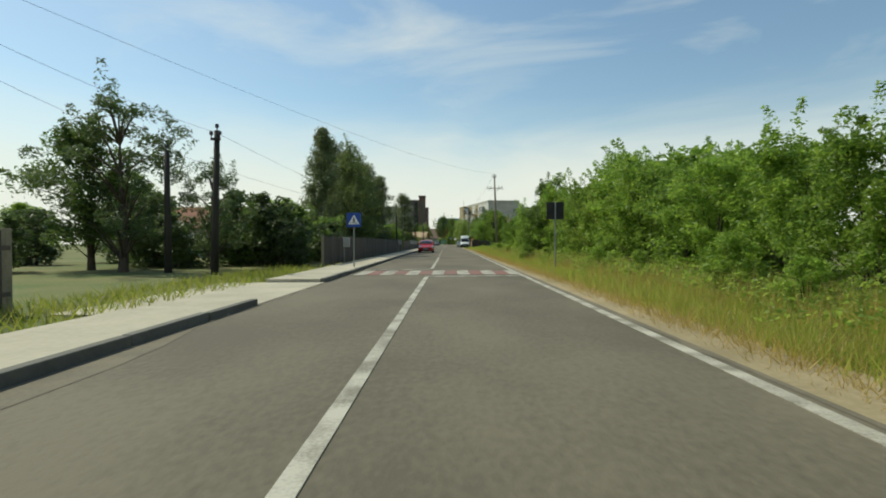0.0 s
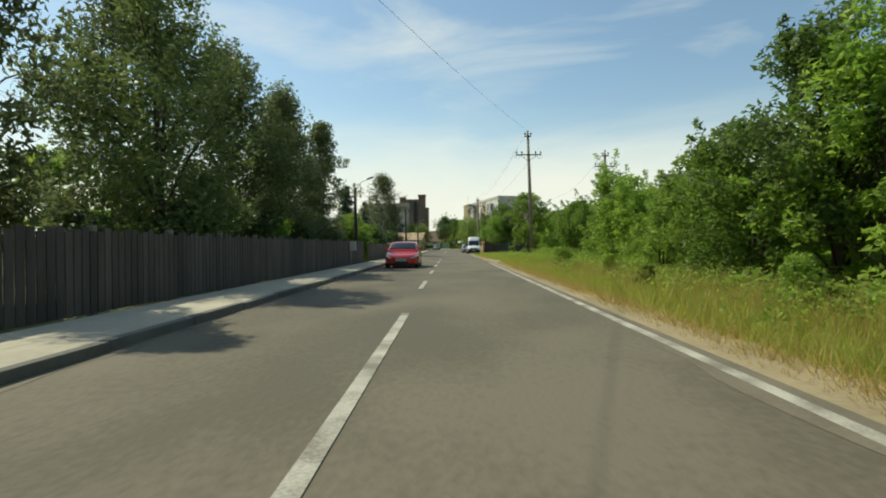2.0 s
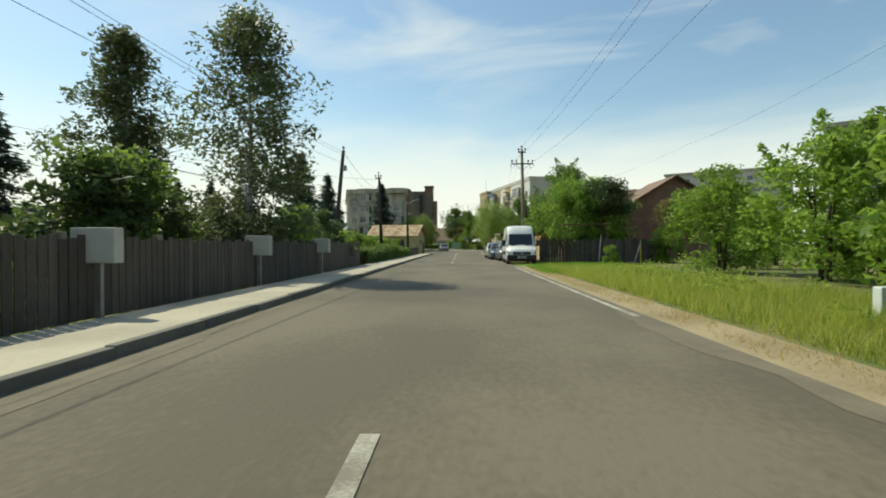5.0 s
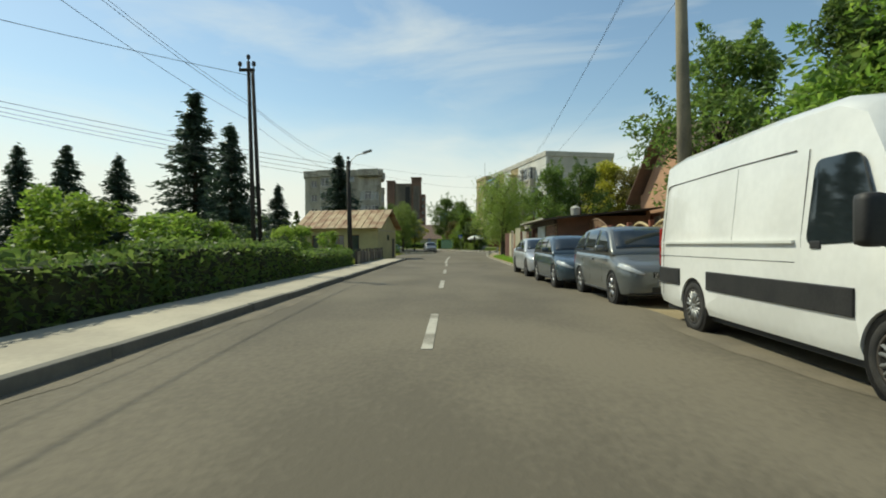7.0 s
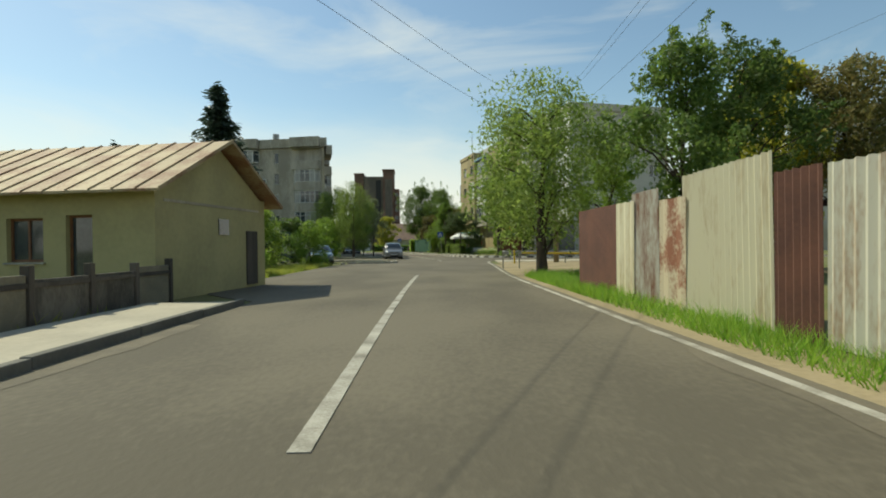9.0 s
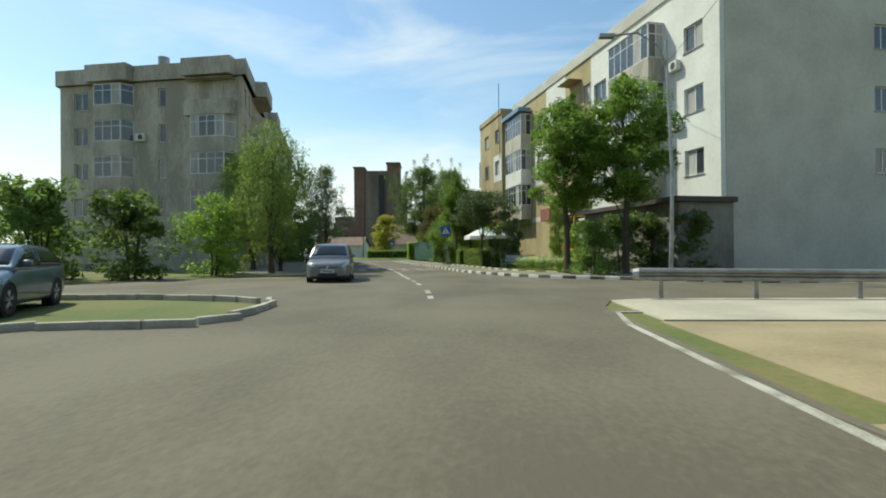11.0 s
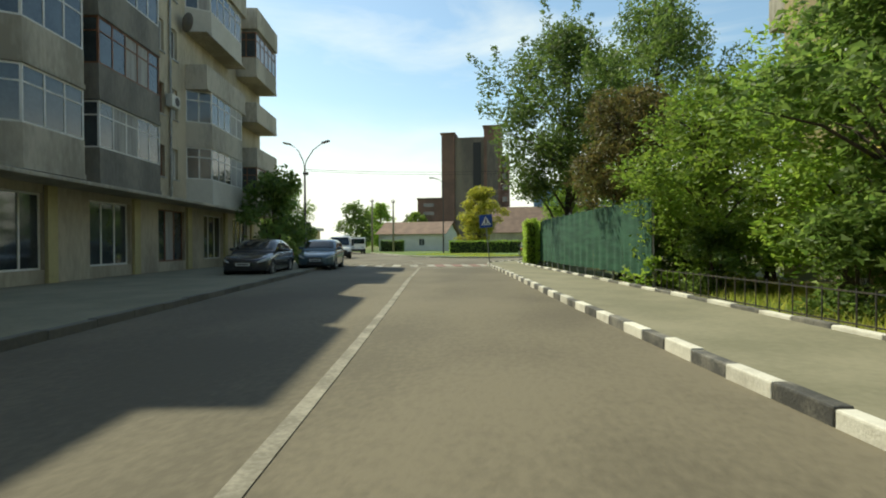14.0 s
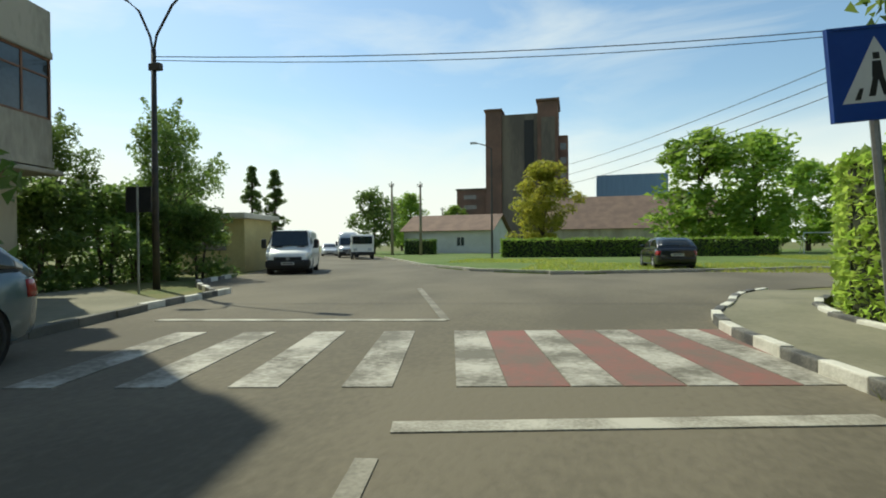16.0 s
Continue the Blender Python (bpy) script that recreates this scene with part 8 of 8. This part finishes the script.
def van(label, x, y, turn, L=5.7, W=1.88, H=2.52, paint=WHITE, wb=(0.165, 0.775), stripe=True, r=0.34, nose=0.16, group="vans", tall=True):
    root = thing("van", label, "van", group, (x, y, 0), turn)
    hw = W / 2
    Y = lambda q: -L / 2 + L * q

    def ring(q, k, lo, top, kt):
        w = hw * k
        wt = hw * kt
        pts = [(w * 0.95, lo), (w, lo + 0.12), (w, 0.9), (w * 0.995, min(1.25, top - 0.08)), (wt, max(top - 0.3, min(1.3, top - 0.04))), (wt * 0.97, top - 0.1), (wt * 0.86, top - 0.02), (wt * 0.4, top + 0.01)]
        return [(px, Y(q), pz) for px, pz in pts] + [(-px, Y(q), pz) for px, pz in pts[::-1]]
    bh = 1.02 if tall else 0.95
    rows = [(0.0, 0.80, 0.36, bh - 0.22, 0.74), (0.015, 0.90, 0.3, bh - 0.08, 0.84), (0.05, 0.965, 0.27, bh + 0.02, 0.9), (0.1, 1.0, 0.27, bh + 0.1, 0.93), (nose, 1.0, 0.27, bh + 0.22, 0.93),
            (nose + 0.045, 1.0, 0.27, bh + (H - bh) * 0.56, 0.9), (nose + 0.095, 1.0, 0.27, H - 0.16, 0.87), (nose + 0.15, 1.0, 0.27, H - 0.03, 0.88), (0.5, 1.0, 0.27, H, 0.89), (0.9, 1.0, 0.27, H - 0.01, 0.89), (0.985, 0.99, 0.3, H - 0.05, 0.88), (1.0, 0.96, 0.36, H - 0.14, 0.85)]
    bm = bmesh.new()
    loft(bm, [ring(*s) for s in rows])
    body = part_mesh("body", carve(bm, [(Y(q), r, r + 0.055) for q in wb], hw, paint), root)
    # windscreen and cab windows, laid on the skin
    zs0, zs1 = bh + 0.26, bh + (H - bh) * (0.62 if tall else 0.93)
    bm = bmesh.new()
    loft(bm, [[(px, Y(nose) - 0.035 + 0.0 * abs(px), zs0) for px in (-hw * 0.82, -hw * 0.4, 0, hw * 0.4, hw * 0.82)], [(px, Y(nose + 0.058) - 0.06, zs1) for px in (-hw * 0.76, -hw * 0.4, 0, hw * 0.4, hw * 0.76)]], False)
    ex = bmesh.ops.extrude_face_region(bm, geom=bm.faces[:])
    bmesh.ops.translate(bm, verts=[v for v in ex["geom"] if isinstance(v, bmesh.types.BMVert)], vec=(0, 0.06, -0.02))
    part("windscreen", bm, M["car_glass"], root, "dark sloping windscreen")
    for s in (-1, 1):
        quad = [Vector((Y(nose + 0.035), zs0 - 0.06)), Vector((Y(nose + 0.19), zs0 - 0.1)), Vector((Y(nose + 0.185), zs1)), Vector((Y(nose + 0.09), zs1))]
        line = []
        for k in range(4):
            c, a, b = quad[k], quad[k - 1], quad[(k + 1) % 4]
            p0, p1 = c + (a - c).normalized() * 0.1, c + (b - c).normalized() * 0.1
            line += [p0.lerp(c, u).lerp(c.lerp(p1, u), u) for u in (0, 0.25, 0.5, 0.75, 1)]
        lean = lambda z: hw * (0.995 - (0.995 - 0.905) * max(0.0, z - 1.25) / max(0.1, H - 0.43 - 1.25))
        bm = bmesh.new()
        loft(bm, [[(s * (lean(p.y) + o), p.x, p.y) for p in line] for o in (-0.01, 0.007)])
        bmesh.ops.recalc_face_normals(bm, faces=bm.faces)
        part("cab_window", bm, M["car_glass"], root)
        mir = bmesh.new()
        box(mir, -0.1, 0.1, -0.08, 0.08, -0.21, 0.19, 0.06)
        tube(mir, [(-s * 0.04, 0.02, -0.15), (-s * 0.22, 0.05, -0.2)], 0.035, 6)
        bmesh.ops.transform(mir, matrix=Matrix.Translation((s * (hw + 0.14), Y(nose + 0.02), zs0 + 0.1)), verts=mir.verts)
        part("mirror", mir, M["black"], root, "black wing mirror", True)
        cols = []
        for u in np.linspace(0, 1, 8):
            q = 0.003 + 0.09 * u ** 1.4
            corner = hw * float(np.interp(q, [row[0] for row in rows], [row[1] for row in rows]))
            cols.append([(s * (corner + 0.01), Y(q) - 0.012 * (1 - u), z) for z in np.linspace(bh - 0.36 + 0.14 * u, bh - 0.27 + 0.02 * u + 0.32 * u ** 0.6 * (1 - 0.35 * u), 4)])
        hl = skin(cols, (-s * 0.025, 0.015, 0))
        part("headlight", hl, M["lamp_glass"], root, "clear headlight", True)
        part("tail_light", B(s * hw * 0.92 - 0.06, s * hw * 0.92 + 0.06, Y(0.985), Y(1) + 0.02, 0.85, 1.45, 0.02), M["tail_glass"], root)
        if stripe:
            part("side_trim", B(s * hw - 0.02, s * hw + 0.02, Y(wb[0] + 0.078), Y(wb[1] - 0.075), 0.60, 0.84, 0.012), M["black"], root, "black side trim")
            part("side_trim", B(s * hw - 0.02, s * hw + 0.02, Y(wb[1] + 0.075), Y(0.985), 0.60, 0.84, 0.012), M["black"], root, "black side trim")
        part("door_handle", B(s * hw - 0.01, s * hw + 0.03, Y(nose + 0.155), Y(nose + 0.18), 1.15, 1.22, 0.01), M["black"], root)
        for q in (nose + 0.205, nose + 0.43, 0.965):
            part("panel_gap", T([(s * (lean(z) - 0.002), Y(q), z) for z in (0.42, 0.8, 1.25, H - 0.45)], 0.004, 5), M["darksteel"], body)
        part("slide_rail", B(s * hw - 0.03, s * hw + 0.012, Y(nose + 0.22), Y(0.95), 1.2, 1.23), paint, body)
        for q in wb:
            liner(body, s, hw, Y(q), r)
            wheel(root, s * (hw - 0.012), Y(q), r, s, 8, "steel", 0.22)
        if tall:
            # thin dark bars draw the shade along creases pressed into the flank
            part("crease_shade", T([(s * hw * 0.906, Y(q), H - 0.43 + dz) for q, dz in ((nose + 0.24, 0.0), (0.6, 0.01), (0.95, 0.0), (0.97, -0.06))], 0.007, 5), M["darksteel"], body)
            part("crease_shade", T([(s * (hw - 0.002), Y(q), 1.02) for q in (nose + 0.22, 0.6, 0.985)], 0.005, 5), M["darksteel"], body)
    part("grille", B(-hw * 0.6, hw * 0.6, Y(0) - 0.02, Y(0.03), bh - 0.38, bh - 0.2, 0.04), M["black"], root)
    badge = bmesh.new()
    bmesh.ops.create_circle(badge, cap_ends=True, segments=16, radius=0.085)
    bmesh.ops.transform(badge, matrix=Matrix.Translation((0, Y(0) - 0.026, bh - 0.28)) @ Matrix.Rotation(radians(90), 4, "X"), verts=badge.verts)
    part("badge", badge, M["steel"], root, "round steel badge")
    part("bumper", B(-hw * 0.97, hw * 0.97, Y(0) - 0.07, Y(0.065), 0.26, 0.64, 0.13), M["black"], root, "dark plastic bumper")
    pl = part("number_plate", B(-0.26, 0.26, Y(0) - 0.085, Y(0) - 0.071, 0.42, 0.53), M["plate"], root)
    part("plate_bar", B(-0.2, 0.2, Y(0) - 0.089, Y(0) - 0.0855, 0.455, 0.495), M["black"], pl)
    part("wiper", T([(-0.5, Y(nose) - 0.075, zs0 - 0.02), (0.1, Y(nose) - 0.075, zs0 + 0.03)], 0.012, 5), M["black"], root)
    part("bonnet_vent", B(-0.62, -0.3, Y(nose - 0.02) - 0.02, Y(nose - 0.005), bh + 0.2, bh + 0.24), M["black"], root)
    part("bonnet_vent", B(0.3, 0.62, Y(nose - 0.02) - 0.02, Y(nose - 0.005), bh + 0.2, bh + 0.24), M["black"], root)
    part("underside", B(-hw * 0.9, hw * 0.9, Y(0.04), Y(0.97), 0.2, 0.4), M["black"], root)
    return root


van("tall white panel van on sandy roadside", 3.2, 111.8, -1.5)
van("white minibus facing the crossing", -22.0, 251.4, 25, 4.8, 1.88, 1.92, WHITE, (0.17, 0.79), False, 0.32, 0.15, "vans", False)
van("grey panel van far down the street", -32.4, 278, 28, 5.5, 1.95, 2.5, SILVER, (0.17, 0.78), False, 0.33)
truck = thing("truck", "white flatbed truck on the far street", "truck", at=(-28.4, 272.6, 0), turn=26)
part("cab", B(-0.95, 0.95, -2.2, -0.6, 0.5, 2.1, 0.12), WHITE, truck)
part("windscreen", B(-0.82, 0.82, -2.23, -2.1, 1.3, 1.95, 0.03), M["car_glass"], truck)
part("bumper", B(-0.95, 0.95, -2.3, -2.1, 0.35, 0.65, 0.04), M["black"], truck)
part("side_board", B(-1.0, 1.0, -0.5, 2.6, 0.9, 1.4, 0.03), WHITE, truck)
for s in (-1, 1):
    part("cab_window", B(s * 0.93, s * 0.97, -1.9, -0.9, 1.3, 1.9, 0.01), M["car_glass"], truck)
    part("headlight", B(s * 0.6 - 0.15, s * 0.6 + 0.15, -2.25, -2.15, 0.75, 0.95, 0.02), M["lamp_glass"], truck)
    for y in (-1.5, 1.7):
        wheel(truck, s * 0.95, y, 0.36, s, 6, "steel")
part("chassis", B(-0.5, 0.5, -2.0, 2.5, 0.45, 0.9), M["black"], truck)


# ---- grass ----
NOISE = np.random.default_rng(5).uniform(0, 1, (128, 128))


def patch(x, y, cell):
    """Smooth random patches of the given size, 0 to 1."""
    u, v = x / cell, y / cell
    i, j = np.floor(u).astype(int), np.floor(v).astype(int)
    f, g = u - i, v - j
    f, g = f * f * (3 - 2 * f), g * g * (3 - 2 * g)
    at = lambda a, b: NOISE[a % 128, b % 128]
    return (at(i, j) * (1 - f) + at(i + 1, j) * f) * (1 - g) + (at(i, j + 1) * (1 - f) + at(i + 1, j + 1) * f) * g


def blades(name, label, rng, regions, per, high, mat, width=0.012, lean=0.35):
    """Grass over strips given as (x0, x1, y0, y1): each blade a bent sliver."""
    vs = []
    for x0, x1, y0, y1 in regions:
        n = int((x1 - x0) * (y1 - y0) * per)
        gx, gy = rng.uniform(x0, x1, n), rng.uniform(y0, y1, n)
        clump = 0.6 * patch(gx, gy, 0.9) + 0.4 * patch(gx + 40, gy, 0.3)
        keep = rng.uniform(0, 1, n) < 0.35 + 0.65 * clump
        gx, gy, clump = gx[keep], gy[keep], clump[keep]
        n = len(gx)
        h = high * rng.uniform(0.4, 1.15, n) * (0.55 + 0.6 * clump)
        a = rng.uniform(0, 2 * math.pi, n)
        w = width * rng.uniform(0.7, 1.8, n)
        l = h * lean * rng.uniform(0.2, 1.4, n)
        b = rng.uniform(0, 2 * math.pi, n)
        p = np.stack([gx, gy, np.full(n, -0.02)], 1)
        side = np.stack([np.cos(a) * w, np.sin(a) * w, 0 * w], 1)
        tip = p + np.stack([np.cos(b) * l, np.sin(b) * l, h], 1)
        vs.append(np.stack([p - side, p + side, tip], 1).reshape(-1, 3))
    me = leaf_mesh(name, np.concatenate(vs), M[mat])
    return tagged(new(name, me), label, "grass", "", "stuff")


rng = np.random.default_rng(77)
blades("verge_grass", "tall green weeds on the roadside verge", rng, [(3.45, 7.0, -4, 69), (3.6, 8.0, 76.5, 103), (3.6, 9, 71.5, 72.5)], 640, 0.40, "blade", 0.006, 0.7)
blades("dry_grass", "dry yellow grass on the roadside verge", rng, [(3.15, 4.6, -4, 60), (3.3, 4.4, 60, 69)], 560, 0.30, "straw", 0.0045, 0.9)
blades("edge_tufts", "short dusty tufts at the asphalt edge", rng, [(2.92, 3.4, -4, 69), (2.75, 3.4, 77, 103)], 420, 0.13, "straw", 0.005, 1.1)
blades("dry_stalks", "scattered dry stalks among green weeds", rng, [(4.2, 6.6, -4, 58)], 170, 0.78, "straw", 0.0045, 0.45)
blades("tall_grass", "tall yellowish green grass at driveway corner", rng, [(4.0, 8.5, 61, 70), (6.3, 9.5, 70, 74)], 800, 0.75, "blade", 0.0042, 0.6)
blades("fence_grass", "green grass along the tin fence", rng, [(2.75, 3.85, 134, 156), (3.0, 9.0, 156, 157)], 900, 0.34, "lush", 0.007, 0.8)
blades("corner_lawn", "short green grass beside sandy strip", rng, [(3.0, 8.5, 98.5, 105.6), (4.2, 8.5, 105.6, 107), (2.6, 4.2, 107.0, 108.6), (4.3, 9.5, 107.6, 111.5)], 1000, 0.2, "lush", 0.006, 0.9)
blades("lawn_grass", "short green grass beyond the crossing", rng, [(-12, 4, 253, 262), (-18, -10, 262, 270), (4, 20, 262, 280)], 130, 0.22, "blade", 0.02, 0.8)
blades("left_grass", "green grass beside the street bend", rng, [(-10, -7.5, 153, 172), (-7.4, -6.9, 150, 153)], 400, 0.3, "blade", 0.009, 0.8)
blades("garden_grass", "green garden grass behind fence", rng, [(-8.2, -5.6, -6, 24), (-13, -6.5, 72, 146)], 110, 0.35, "blade", 0.012, 0.8)
blades("bed_grass", "rough grass under garden trees", rng, [(-0.2, 3.0, 213, 228), (4, 8, 192.5, 200)], 300, 0.25, "blade", 0.008, 0.8)
blades("kerb_tuft", "small grass tuft at sign post", rng, [(-6.85, -6.55, 234.45, 234.75)], 900, 0.16, "blade", 0.008, 0.9)
# low weeds with broad leaves
n = 460
c = np.stack([3.7 + 3.6 * np.sqrt(rng.uniform(0, 1, n)), rng.uniform(-3, 69, n), rng.uniform(0.08, 0.5, n)], 1)
c2 = np.stack([rng.uniform(5.0, 8.5, 60), rng.uniform(76, 100, 60), rng.uniform(0.1, 0.35, 60)], 1)
c3 = np.stack([rng.uniform(5.2, 8.2, 60), rng.uniform(54, 69, 60), rng.uniform(0.2, 0.75, 60)], 1)
c4 = np.stack([rng.uniform(4.6, 7.4, 70), rng.uniform(2, 54, 70), rng.uniform(0.2, 0.6, 70)], 1)
c5 = np.stack([rng.uniform(5.0, 8.6, 50), rng.uniform(62, 69, 50), rng.uniform(0.2, 1.0, 50)], 1)
c6 = np.stack([rng.uniform(6.2, 9.6, 70), rng.uniform(69.5, 74.2, 70), rng.uniform(0.15, 0.85, 70)], 1)
c7 = np.stack([rng.uniform(4.1, 8.5, 70), rng.uniform(66.5, 70.2, 70), rng.uniform(0.15, 0.6, 70)], 1)
c8 = np.stack([rng.uniform(4.2, 9.6, 60), rng.uniform(76.6, 79, 60), rng.uniform(0.1, 0.4, 60)], 1)
c = np.concatenate([c, c2, c3, c4, c5, c6, c7, c8])
tagged(new("weeds", leaf_mesh("weeds", leaves(rng, c, rng.uniform(0.25, 0.55, len(c)), 80, 0.05), M["leaf_light"])), "broad leaved green weeds in verge", "weeds", "", "stuff")
